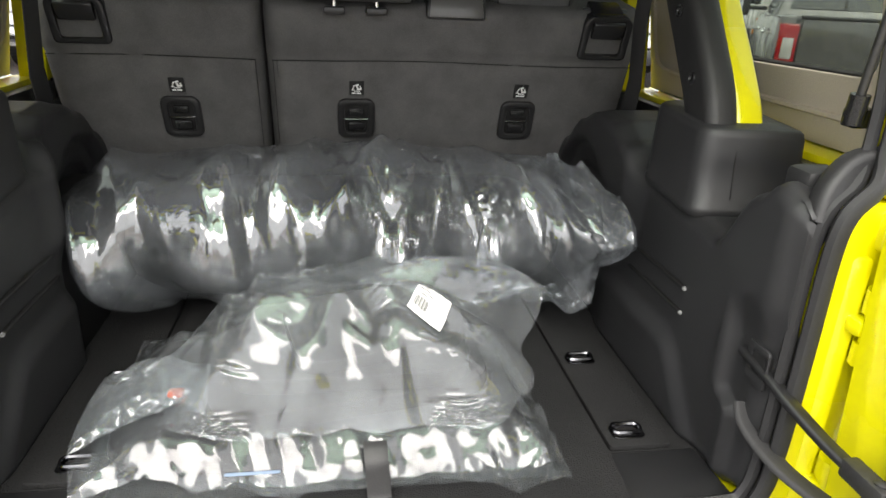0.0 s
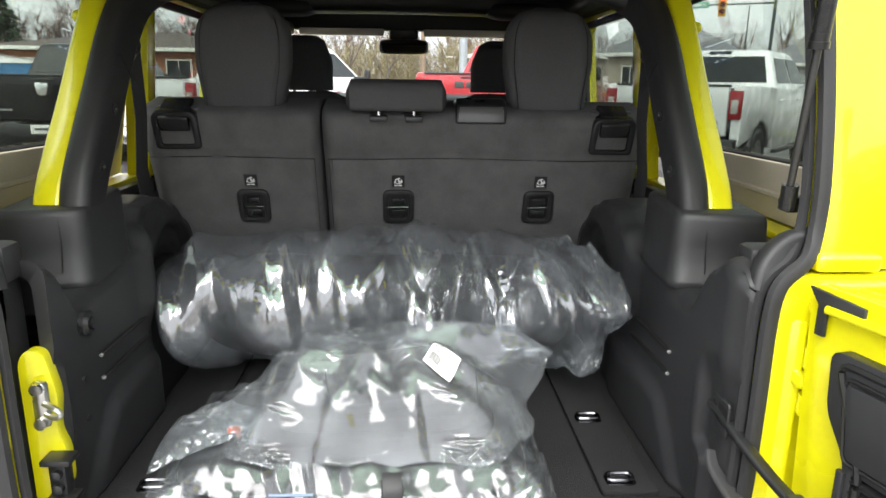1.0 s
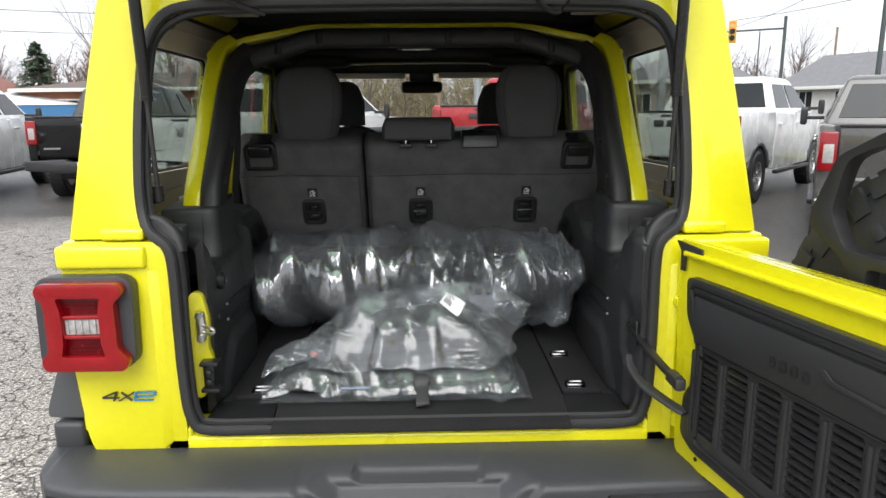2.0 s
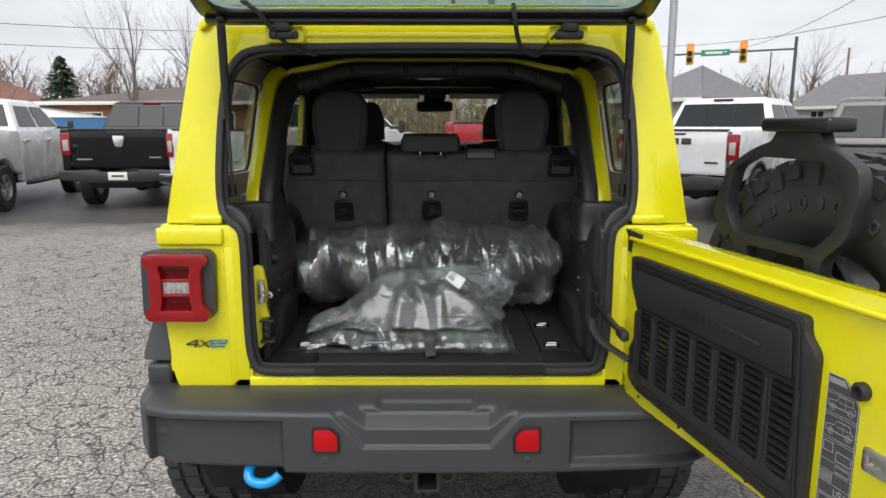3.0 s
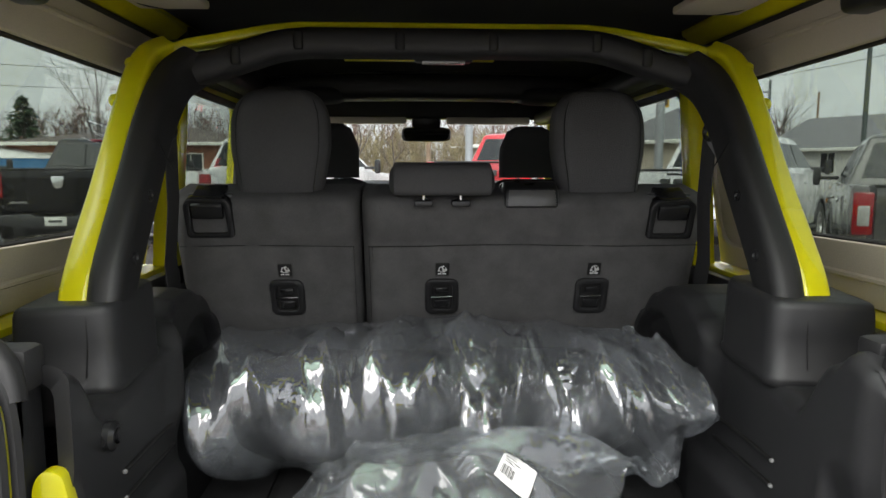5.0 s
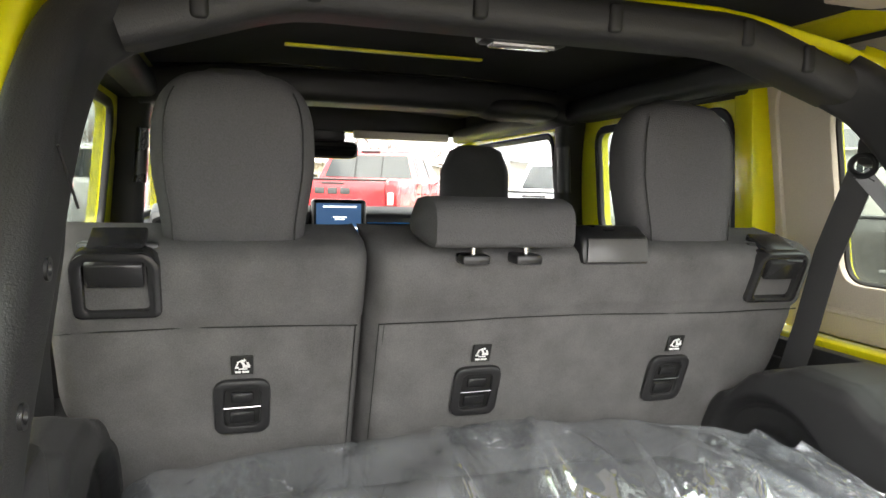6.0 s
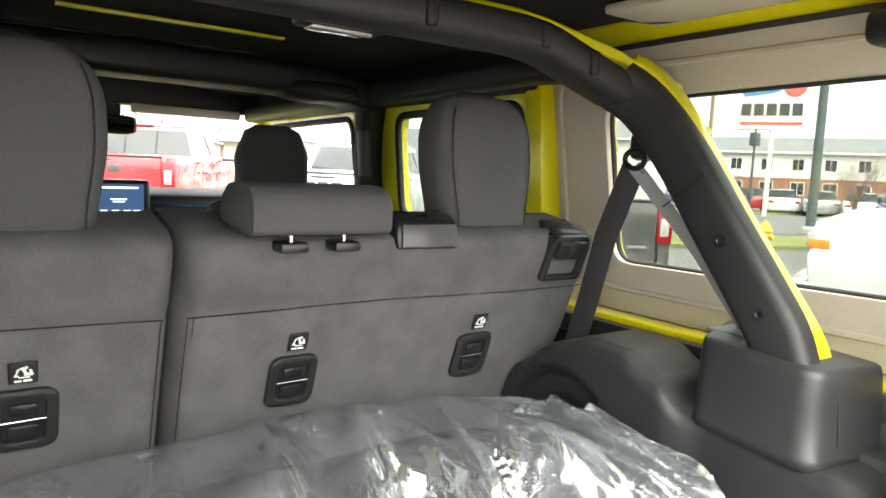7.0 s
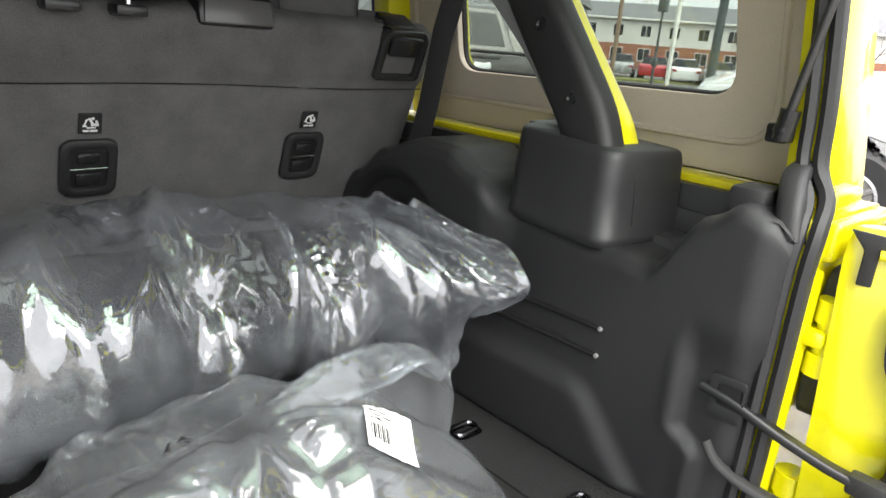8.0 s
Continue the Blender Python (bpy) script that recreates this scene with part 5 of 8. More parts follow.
# head restraints
for xc, w, lab in ((-0.370, 0.226, "tall dark grey cloth head restraint"), (0.372, 0.218, "tall dark grey cloth head restraint")):
    bm = B()
    rings, line = [], []
    for f in [*np.linspace(0, 0.55, 7), *(0.55 + 0.45 * np.sin(np.linspace(0.15, 1, 12) * math.pi / 2))]:
        z = 1.383 + 0.240 * f
        g = max(0, (f - 0.55) / 0.45)
        wide = w * (0.86 + 0.14 * ramp(f, 0, 0.5)) * (0.42 + 0.58 * (1 - min(1, g) ** 2.8) ** 0.5)
        deep = 0.115 * (0.35 + 0.65 * (1 - min(1, g) ** 3.2) ** 0.5)
        yc = 0.835 + 0.02 * f
        rings.append([(xc + a, yc + b, z) for a, b in rounded(wide, deep, min(0.042, deep * 0.45), 6)])
        line.append((wide, yc - deep / 2, z))
    last = rings[-1]
    cx = sum(p[0] for p in last) / len(last)
    cy = sum(p[1] for p in last) / len(last)
    rings.append([(cx + (p[0] - cx) * 0.72, cy + (p[1] - cy) * 0.6, p[2] + 0.007) for p in last])
    loft(bm, rings)
    hr = part("head_restraint", bm, CLOTH, suv, lab, 60)
    for q in (-1, 1):
        bm = B()
        ring_tube(bm, [(xc + q * (wide / 2 - 0.020 * wide / w), y + 0.0035, z) for wide, y, z in line if z < 1.600], circle(0.0012, 5), up=(0, 1, 0))
        part("head_seam", bm, DEEP, hr)
bm = B()
rings = []
for f in np.linspace(-1, 1, 21):
    k = 1 - 0.55 * max(0, (abs(f) - 0.88) / 0.12) ** 2
    prof = [(0.690, 1.388), (0.690, 1.432), (0.705, 1.448), (0.74, 1.456), (0.80, 1.452), (0.835, 1.430), (0.840, 1.40), (0.82, 1.392), (0.71, 1.382)]
    prof = fillet([(y, z) for y, z in prof], 0.012, 3)
    rings.append([(0.117 * f, 0.765 + (y - 0.765) * k, 1.41 + (z - 1.41) * k) for y, z in prof])
loft(bm, rings)
mid = part("middle_head_restraint", bm, CLOTH, suv, "low dark grey cloth middle head restraint", 60)
for x in (-0.041, 0.041):
    bm = B()
    ring_tube(bm, [(x, 0.722, 1.366), (x, 0.722, 1.405)], circle(0.0045, 10))
    part("restraint_post", bm, CHROME, mid)
    bm = B()
    box(bm, x - 0.021, x + 0.021, 0.703, 0.750, 1.358, 1.373, 0.005)
    part("post_collar", bm, SATIN, mid)
bm = B()
prism(bm, [(0.140, 0.728, 1.355), (0.140, 0.738, 1.398), (0.140, 0.768, 1.414), (0.140, 0.85, 1.408), (0.140, 0.85, 1.345)], (0.122, 0, 0), 0.008)
guide = part("belt_guide_box", bm, SATIN, suv, "black centre seat belt guide")
bm = B()
prism(bm, [(0.146, 0.7275, 1.358), (0.150, 0.7345, 1.394), (0.252, 0.7345, 1.394), (0.256, 0.7275, 1.358)], (0, -0.003, 0.001), 0.0015)
part("guide_face", bm, GUIDE_GREY, guide)

# ---- roll bar: yellow steel with black padding ----
for s in (-1, 1):
    bm = B()
    leg = smooth_path([(s * 0.590, 0.300, 1.225), (s * 0.590, 0.318, 1.262), (s * 0.590, 0.365, 1.325), (s * 0.588, 0.420, 1.398), (s * 0.586, 0.500, 1.512), (s * 0.584, 0.565, 1.603), (s * 0.576, 0.612, 1.655), (s * 0.548, 0.640, 1.676)], 5)
    ring_tube(bm, leg, rounded(0.050, 0.046, 0.010, 3), up=(0, -0.5, 0.5))
    bar = part("roll_bar_leg", bm, YELLOW, suv, "yellow steel roll bar with black padding")
    bm = B()
    bmesh.ops.create_icosphere(bm, subdivisions=3, radius=0.026, matrix=Matrix.Translation((s * 0.553, 0.637, 1.669)))
    part("bar_joint", bm, YELLOW, bar)
    for q in ((s * 0.610, 0.525, 1.565), (s * 0.600, 0.580, 1.640)):
        bm = B()
        bmesh.ops.create_icosphere(bm, subdivisions=2, radius=0.013, matrix=Matrix.Translation(q))
        part("bar_stud", bm, YELLOW, bar)
    bm = B()
    pad = smooth_path([(s * 0.543, 0.311, 1.222), (s * 0.543, 0.331, 1.270), (s * 0.542, 0.375, 1.333), (s * 0.540, 0.434, 1.414), (s * 0.536, 0.513, 1.525), (s * 0.524, 0.580, 1.603), (s * 0.495, 0.620, 1.640)], 5)
    ring_tube(bm, pad, rounded(0.054, 0.085, 0.018, 4), up=(0, -0.5, 0.5))
    padding = part("bar_padding", bm, PADDING, bar)
    for p, d in (((s * 0.515, 0.4145, 1.395), 0), ((s * 0.5165, 0.344, 1.297), 0)):
        bm = B()
        lathe(bm, [(0.010, 0), (0.010, 0.004), (0.006, 0.004), (0.004, 0.001), (0.0, 0.001)], 14, Matrix.Translation(p) @ Euler((0, radians(-90 * s), 0)).to_matrix().to_4x4())
        part("padding_bolt", bm, SATIN, padding)
    bm = B()
    ring_tube(bm, [(s * 0.511, 0.450, 1.495), (s * 0.5105, 0.485, 1.465), (s * 0.511, 0.520, 1.440)], circle(0.0014, 5), up=(1, 0, 0))
    part("padding_seam", bm, DEEP, padding)
    bm = B()
    ring_tube(bm, [(s * 0.512, 0.535, 1.575), (s * 0.512, 0.57, 1.54)], circle(0.0014, 5), up=(1, 0, 0))
    part("padding_seam", bm, DEEP, padding)
    # body post between the rear door and the hardtop
    bm = B()
    prism(bm, [(s * 0.725, 0.95, 1.19), (s * 0.665, 0.95, 1.19), (s * 0.625, 0.95, 1.70), (s * 0.690, 0.95, 1.70)], (0, 0.055, 0), 0.006)
    part("door_post", bm, YELLOW, suv)
    # seat belt over the bar
    bm = B()
    anchor = Vector((s * 0.545, 0.612, 1.505))
    ring_tube(bm, [anchor, (s * 0.572, 0.69, 1.37), (s * 0.607, 0.755, 1.235), (s * 0.612, 0.80, 1.10)], rounded(0.046, 0.003, 0.001, 2), up=(-s, -0.35, 0.2))
    part("seat_belt", bm, WEBBING, suv, "black seat belt webbing")
    bm = B()
    ring_tube(bm, [anchor, (s * 0.585, 0.50, 1.37), (s * 0.602, 0.404, 1.245)], rounded(0.026, 0.003, 0.001, 2), up=(-s, 0, 0.1))
    part("seat_belt_return", bm, GREY_WEB, suv, "grey seat belt webbing")
    bm = B()
    ring_tube(bm, [anchor + Vector((-s * 0.004, -0.004 + 0.022 * math.cos(a), 0.012 + 0.016 * math.sin(a))) for a in np.linspace(0, 2 * math.pi, 14)[:-1]], circle(0.005, 8), closed=True, up=(1, 0, 0))
    box(bm, *sorted((anchor.x - s * 0.006, anchor.x + s * 0.03)), 0.585, 0.625, 1.515, 1.565, 0.012)
    part("belt_anchor", bm, SATIN, suv, "belt turning loop")
    bm = B()
    box(bm, *sorted((s * 0.565, s * 0.66)), 0.385, 0.46, 1.238, 1.250, 0.004)
    part("belt_foot_plate", bm, GREY_METAL, suv)
    # long side bars towards the front
    bm = B()
    ring_tube(bm, smooth_path([(s * 0.545, 0.64, 1.66), (s * 0.575, 0.85, 1.70), (s * 0.590, 1.2, 1.705), (s * 0.592, 1.8, 1.70), (s * 0.585, 2.70, 1.69)], 4), rounded(0.07, 0.06, 0.02, 4))
    part("side_bar_padding", bm, PADDING, suv)
bm = B()
def angular(points, n=8):
    """Straight stretches between the points."""
    return [Vector(p).lerp(Vector(q), k / n) for p, q in zip(points, points[1:]) for k in range(n)] + [Vector(points[-1])]


HOOP = [(-0.560, 0.638, 1.668), (-0.51, 0.646, 1.686), (-0.35, 0.658, 1.717), (-0.29, 0.660, 1.723), (0.29, 0.660, 1.723), (0.35, 0.658, 1.717), (0.51, 0.646, 1.686), (0.560, 0.638, 1.668)]
ring_tube(bm, angular(HOOP, 4), rounded(0.052, 0.022, 0.007, 3))
hoop = part("roll_hoop", bm, YELLOW, suv, "yellow roll hoop with black padding")
bm = B()
PADS = [(-0.490, 0.620, 1.630), (-0.46, 0.622, 1.640), (-0.355, 0.629, 1.675), (-0.335, 0.630, 1.681), (-0.305, 0.631, 1.687), (-0.27, 0.632, 1.690), (0.27, 0.632, 1.690), (0.305, 0.631, 1.687), (0.335, 0.630, 1.681), (0.355, 0.629, 1.675), (0.46, 0.622, 1.640), (0.490, 0.620, 1.630)]
ring_tube(bm, angular(PADS, 4), rounded(0.085, 0.054, 0.020, 4))
pad = part("hoop_padding", bm, PADDING, hoop)
for x in (-0.405, -0.285, -0.088, 0.095, 0.300, 0.400):
    bm = B()
    z = 1.692 - 0.32 * max(0, abs(x) - 0.31)
    front = 0.584 if abs(x) < 0.35 else 0.578
    box(bm, x - 0.010, x + 0.010, front, front + 0.016, z - 0.022, z + 0.016, 0.0065, 3)
    part("padding_strap", bm, DEEP, pad)
bm = B()
box(bm, -0.062, 0.062, 0.652, 0.690, 1.660, 1.678, 0.008)
dome = part("dome_lamp", bm, SATIN, suv, "roof courtesy lamp")
bm = B()
box(bm, -0.045, 0.045, 0.658, 0.684, 1.657, 1.664, 0.003)
part("dome_lens", bm, CLEAR_LENS, dome)
bm = B()
ring_tube(bm, smooth_path([(-0.60, 1.72, 1.70), (-0.40, 1.70, 1.722), (0, 1.70, 1.728), (0.40, 1.70, 1.722), (0.60, 1.72, 1.70)], 5), rounded(0.17, 0.085, 0.03, 4))
bar = part("sound_bar", bm, PADDING, suv, "black overhead speaker bar")
for x in (-0.42, 0.42):
    bm = B()
    pillow(bm, 0.24, 0.16, 0.06, pose(x, 1.67, 1.695), 3)
    part("speaker_pod", bm, PADDING, bar)
# added yellow bar: the bright, yellow-lit line across the roof as colour
bm = B()
box(bm, -0.27, 0.18, 1.315, 1.335, 1.762, 1.768, 0.002)
part("lit_roof_strip", bm, YELLOW_IN, suv)

# ---- doors, screen, dash and front seats ----
for s in (-1, 1):
    for y0, y1, w0, w1, nm in ((0.985, 1.755, 1.035, 1.615, "rear_door"), (1.775, 3.05, 1.90, 2.78, "front_door")):
        top = 1.685
        front = y1 if nm == "rear_door" else 2.74
        bm = B()
        shell = fillet([(y0, 0.62), (y1, 0.62), (y1, 1.22), (front, top), (y0 + 0.01, top)], [0.05, 0.03, 0.03, 0.07, 0.07])
        gap = fillet([(w0, 1.340), (w1 + (0.10 if nm == "front_door" else 0), 1.345), (w1 - (0.12 if nm == "front_door" else 0), 1.645), (w0 + 0.01, 1.650)], 0.05)
        plate(bm, shell, [gap], lambda u, v: Vector((s * (0.735 - 0.10 * max(0, v - 1.2)), u, v)), (-s * 0.035, 0, 0), 0.008)
        door = part(nm, bm, YELLOW, suv, "yellow door with a bare metal frame")
        bm = B()
        plate(bm, [(u, v) for u, v in gap], [], lambda u, v: Vector((s * (0.715 - 0.10 * max(0, v - 1.2)), u, v)), (-s * 0.003, 0, 0))
        g = part("door_glass", bm, GLASS if nm == "front_door" else TINT, door, "door window glass")
        g.visible_shadow = False
        bm = B()
        ring_tube(bm, [(s * (0.702 - 0.10 * max(0, v - 1.2)), u, v) for u, v in gap], rounded(0.022, 0.016, 0.005, 3), closed=True, up=(1, 0, 0))
        part("door_glass_seal", bm, RUBBER, door)
        bm = B()
        box(bm, *sorted((s * 0.640, s * 0.700)), y0 + 0.02, y1 - 0.03, 0.70, 1.325, 0.02, 3)
        part("door_card", bm, BLACK, door)
    bm = B()
    path = smooth_path([(s * 0.655, 1.765, 0.72), (s * 0.655, 1.765, 1.3), (s * 0.640, 1.75, 1.55), (s * 0.615, 1.70, 1.70)], 5)
    ring_tube(bm, path, rounded(0.09, 0.07, 0.02, 3), up=(0, 1, 0))
    part("middle_pillar", bm, PADDING, suv)
    bm = B()
    ring_tube(bm, [(s * 0.60, 1.72, 1.60), (s * 0.61, 1.72, 1.46)], rounded(0.05, 0.03, 0.012, 3), up=(1, 0, 0))
    part("front_belt_adjuster", bm, SATIN, suv)
    bm = B()
    ring_tube(bm, [(s * 0.700, 3.07, 1.17), (s * 0.655, 2.76, 1.69)], rounded(0.06, 0.06, 0.015, 3), up=(0, 1, 0))
    part("windscreen_pillar", bm, YELLOW, suv)
    bm = B()
    pillow(bm, 0.06, 0.12, 0.17, pose(s * 0.90, 2.86, 1.30), 4)
    box(bm, *sorted((s * 0.74, s * 0.88)), 2.87, 2.91, 1.25, 1.30, 0.01)
    part("door_mirror", bm, BLACK, suv)
bm = B()
box(bm, -0.66, 0.66, 2.70, 2.78, 1.690, 1.800, 0.015)
part("screen_header", bm, PADDING, suv)
bm = B()
prism(bm, [(-0.66, 3.06, 1.20), (0.66, 3.06, 1.20), (0.62, 2.765, 1.70), (-0.62, 2.765, 1.70)], (0, 0.005, 0.003))
g = part("windscreen", bm, WINDSCREEN, suv, "clear upright windscreen")
g.visible_shadow = False
for s in (-1, 1):
    bm = B()
    box(bm, *sorted((s * 0.10, s * 0.52)), 2.655, 2.690, 1.662, 1.696, 0.008)
    part("sun_visor", bm, LINER, suv, "pale folded sun visor")
bm = B()
prism(bm, [(-0.66, 2.34, 0.85), (-0.66, 2.30, 1.20), (-0.66, 2.33, 1.355), (-0.66, 2.42, 1.385), (-0.66, 2.85, 1.345), (-0.66, 2.99, 1.20), (-0.66, 2.99, 0.85)], (1.32, 0, 0), 0.015)
dash = part("dashboard", bm, BLACK, suv, "black dashboard with a central display")
bm = B()
ring_tube(bm, [(0.10, 2.319, 1.325), (0.35, 2.319, 1.325), (0.64, 2.319, 1.325)], circle(0.002, 5))
part("dash_stitching", bm, BLUE_BADGE, dash)
bm = B()
box(bm, -0.110, 0.090, 2.275, 2.345, 1.265, 1.412, 0.014, 3)
disp = part("display_surround", bm, SATIN, dash)
bm = B()
box(bm, -0.095, 0.068, 2.2715, 2.2755, 1.290, 1.398, 0.0)
part("display_screen", bm, SCREEN, disp, "lit blue display screen")
bm = B()
for x, z, w, h in ((-0.01, 1.330, 0.05, 0.004), (-0.01, 1.322, 0.035, 0.004), (-0.055, 1.29, 0.02, 0.008), (-0.02, 1.29, 0.02, 0.008), (0.015, 1.29, 0.02, 0.008), (0.045, 1.29, 0.02, 0.008), (-0.01, 1.368, 0.12, 0.006)):
    box(bm, x - w / 2, x + w / 2, 2.2695, 2.2715, z + 0.018 - h / 2, z + 0.018 + h / 2)
part("display_rows", bm, SCREEN_TEXT, disp)
bm = B()
pillow(bm, 0.250, 0.05, 0.074, pose(0.0, 2.70, 1.612), 5)
box(bm, -0.075, 0.075, 2.71, 2.79, 1.645, 1.735, 0.015)
mir = part("rear_view_mirror", bm, SATIN, suv, "black framed interior mirror")
bm = B()
plate(bm, rounded(0.224, 0.056, 0.020, 4, 0, 1.612), [], lambda u, v: Vector((u, 2.6735 + 0.06 * (v - 1.612) - 0.02 * u, v)), (0, -0.001, 0))
part("mirror_glass", bm, MIRROR, mir)
for s, tall in ((-1, 1.618), (1, 1.608)):
    bm = B()
    rings = []
    for f in np.linspace(0, 1, 12):
        z = 0.90 + 0.50 * f
        w = 0.50 - 0.10 * f ** 2
        rings.append([(s * 0.395 + a, 1.99 - 0.08 * f + b, z) for a, b in rounded(w * (1 - 0.5 * ramp(f, 0.9, 1.0)), 0.13 * (1 - 0.5 * ramp(f, 0.92, 1.0)), 0.05, 5)])
    loft(bm, rings)
    fs = part("front_seat", bm, CLOTH, suv, "dark grey cloth front seat", 60)
    bm = B()
    rings = []
    for f in np.linspace(0, 1, 12):
        z = 1.405 + (tall - 1.405) * f
        w = 0.235 * (1 - 0.28 * ramp(f, 0.5, 1.0)) * (1 - 0.35 * ramp(f, 0.93, 1))
        rings.append([(s * 0.400 + a, 1.97 + b, z) for a, b in rounded(w, 0.10 * (1 - 0.4 * ramp(f, 0.9, 1)), 0.04, 6)])
    loft(bm, rings)
    part("front_head_restraint", bm, CLOTH, fs, "", 60)
    bm = B()
    for d in (-0.04, 0.04):
        ring_tube(bm, [(s * 0.400 + d, 1.97, 1.36), (s * 0.400 + d, 1.97, 1.42)], circle(0.006, 8))
    part("front_restraint_post", bm, CHROME, fs)
bm = B()
ring_tube(bm, [(-0.365 + 0.185 * math.cos(a), 2.24 - 0.07 * math.sin(a), 1.22 + 0.17 * math.sin(a)) for a in np.linspace(0, 2 * math.pi, 33)[:-1]], circle(0.015, 8), closed=True, up=(0, 1, 0.4))
part("steering_wheel", bm, SATIN, suv)
bm = B()
prism(bm, [(-0.70, 3.08, 1.18), (0.70, 3.08, 1.18), (0.58, 4.36, 1.08), (-0.58, 4.36, 1.08)], (0, 0, -0.06), 0.02)
box(bm, -0.62, 0.62, 4.32, 4.39, 0.62, 1.06, 0.03)
part("bonnet", bm, YELLOW, suv)
bm = B()
box(bm, -0.80, 0.80, 4.40, 4.58, 0.50, 0.68, 0.03)
part("front_bumper", bm, BUMPER, suv)
# ---- clear plastic bags on the cargo floor ----
def ridge(p):
    """Sharp creases between smooth lobes."""
    return 1 - 2 * abs(noise.noise(p))


def tri(q):
    """A zigzag of period 1 and slope 1 in height."""
    return abs(q - math.floor(q + 0.5)) - 0.25


def settle(P, rest_u, rest_v, keep, rounds, wrap=False, bend=0.12, push=0.0, weight=0.0003):
    """Lets a grid of film points buckle and settle: lengths are kept, keep(P) holds it off what lies in and round it.

    The film is a little too large for its place, so it folds by itself. push blows it up along its normals.
    """
    P = P.astype(np.float32)
    n, m = P.shape[:2]
    slant = np.hypot(rest_u, rest_v).astype(np.float32)
    rest_u, rest_v = rest_u.astype(np.float32), rest_v.astype(np.float32)
    jobs = []
    for c in (0, 1):
        r = (n - c) // 2
        one, two = slice(c, c + 2 * r, 2), slice(c + 1, c + 2 * r, 2)
        jobs.append((one, slice(0, m), two, 0, rest_u[one], 1.0))
        for d in (1, -1):
            if wrap:
                jobs.append((one, slice(0, m), two, d, slant[one], 0.35))
            else:
                jobs.append((one, slice(1, m - 1), two, d, slant[one, 1:m - 1], 0.35))
        for k in (0, 1):
            p, q = slice(2 * c + k, n - 2, 4), slice(2 * c + k + 2, n, 4)
            jobs.append((p, slice(0, m), q, 0, 2 * rest_u[p], bend))
    across = []
    for gap, stiff in ((1, 1.0), (2, bend)):
        for c in range(2 * gap):
            p = np.arange(c, m if wrap else m - gap, 2 * gap)
            across.append((p, (p + gap) % m, gap * rest_v[:, p], stiff))

    def pull(A, B, rest, stiff):
        d = B - A
        q = np.sqrt(np.einsum("ijk,ijk->ij", d, d)) + 1e-9
        return d * ((0.5 * stiff) * (1 - rest / q))[..., None]
    for k in range(rounds):
        cool = 1.0 - k / rounds
        P[..., 2] -= weight * cool
        if push:
            du = np.gradient(P, axis=0)
            dv = (np.roll(P, -1, 1) - np.roll(P, 1, 1)) / 2 if wrap else np.gradient(P, axis=1)
            N = np.cross(du, dv)
            N /= np.sqrt(np.einsum("ijk,ijk->ij", N, N))[..., None] + 1e-9
            P += N * push * cool
        for one, cols, two, d, rest, stiff in jobs:
            B = P[two]
            if d and wrap:
                B = np.roll(B, -d, 1)
            elif d:
                B = B[:, 1 + d:m - 1 + d]
            c = pull(P[one, cols], B, rest, stiff)
            P[one, cols] += c
            if d and wrap:
                P[two] -= np.roll(c, d, 1)
            elif d:
                P[two, 1 + d:m - 1 + d] -= c
            else:
                P[two] -= c
        for p, q, rest, stiff in across:
            c = pull(P[:, p], P[:, q], rest, stiff)
            P[:, p] += c
            P[:, q] -= c
        keep(P)
    return P.astype(np.float64)


def refine(P, wrap=False):
    """Twice as many points each way, on a smooth curve through the old ones."""
    for axis, closed in ((0, False), (1, wrap)):
        A = np.moveaxis(P, axis, 0)
        if closed:
            E = np.concatenate([A[-1:], A, A[:2]])
        else:
            E = np.concatenate([2 * A[:1] - A[1:2], A, 2 * A[-1:] - A[-2:-1]])
        mid = (-E[:-3] + 9 * E[1:-2] + 9 * E[2:-1] - E[3:]) / 16
        out = np.empty((len(A) + len(mid), *A.shape[1:]))
        out[0::2], out[1::2] = A, mid
        P = np.moveaxis(out, 0, axis)
    return P


def film_mesh(P, wrap=False, caps=False):
    n, m = P.shape[:2]
    I = np.arange(n * m).reshape(n, m)
    J = np.concatenate([I, I[:, :1]], 1) if wrap else I
    faces = np.stack([J[:-1, :-1], J[1:, :-1], J[1:, 1:], J[:-1, 1:]], 2).reshape(-1, 4).tolist()
    if caps:
        faces += [I[0, ::-1].tolist(), I[-1].tolist()]
    me = bpy.data.meshes.new("scratch")
    me.from_pydata(P.reshape(-1, 3).tolist(), [], faces)
    bm = bmesh.new()
    bm.from_mesh(me)
    bpy.data.meshes.remove(me)
    return bm


def relax(P, rounds):
    """Takes the stair-steps out of creases that run slantwise over the grid."""
    for k in range(rounds):
        P[1:-1, 1:-1] = 0.5 * P[1:-1, 1:-1] + 0.125 * (P[:-2, 1:-1] + P[2:, 1:-1] + P[1:-1, :-2] + P[1:-1, 2:])
    return P


def lengths(P, wrap=False):
    u = np.linalg.norm(np.diff(P, axis=0), axis=2)
    v = np.linalg.norm((np.roll(P, -1, 1) - P) if wrap else np.diff(P, axis=1), axis=2)
    return np.concatenate([u, u[-1:]], 0), (v if wrap else np.concatenate([v, v[:, -1:]], 1))


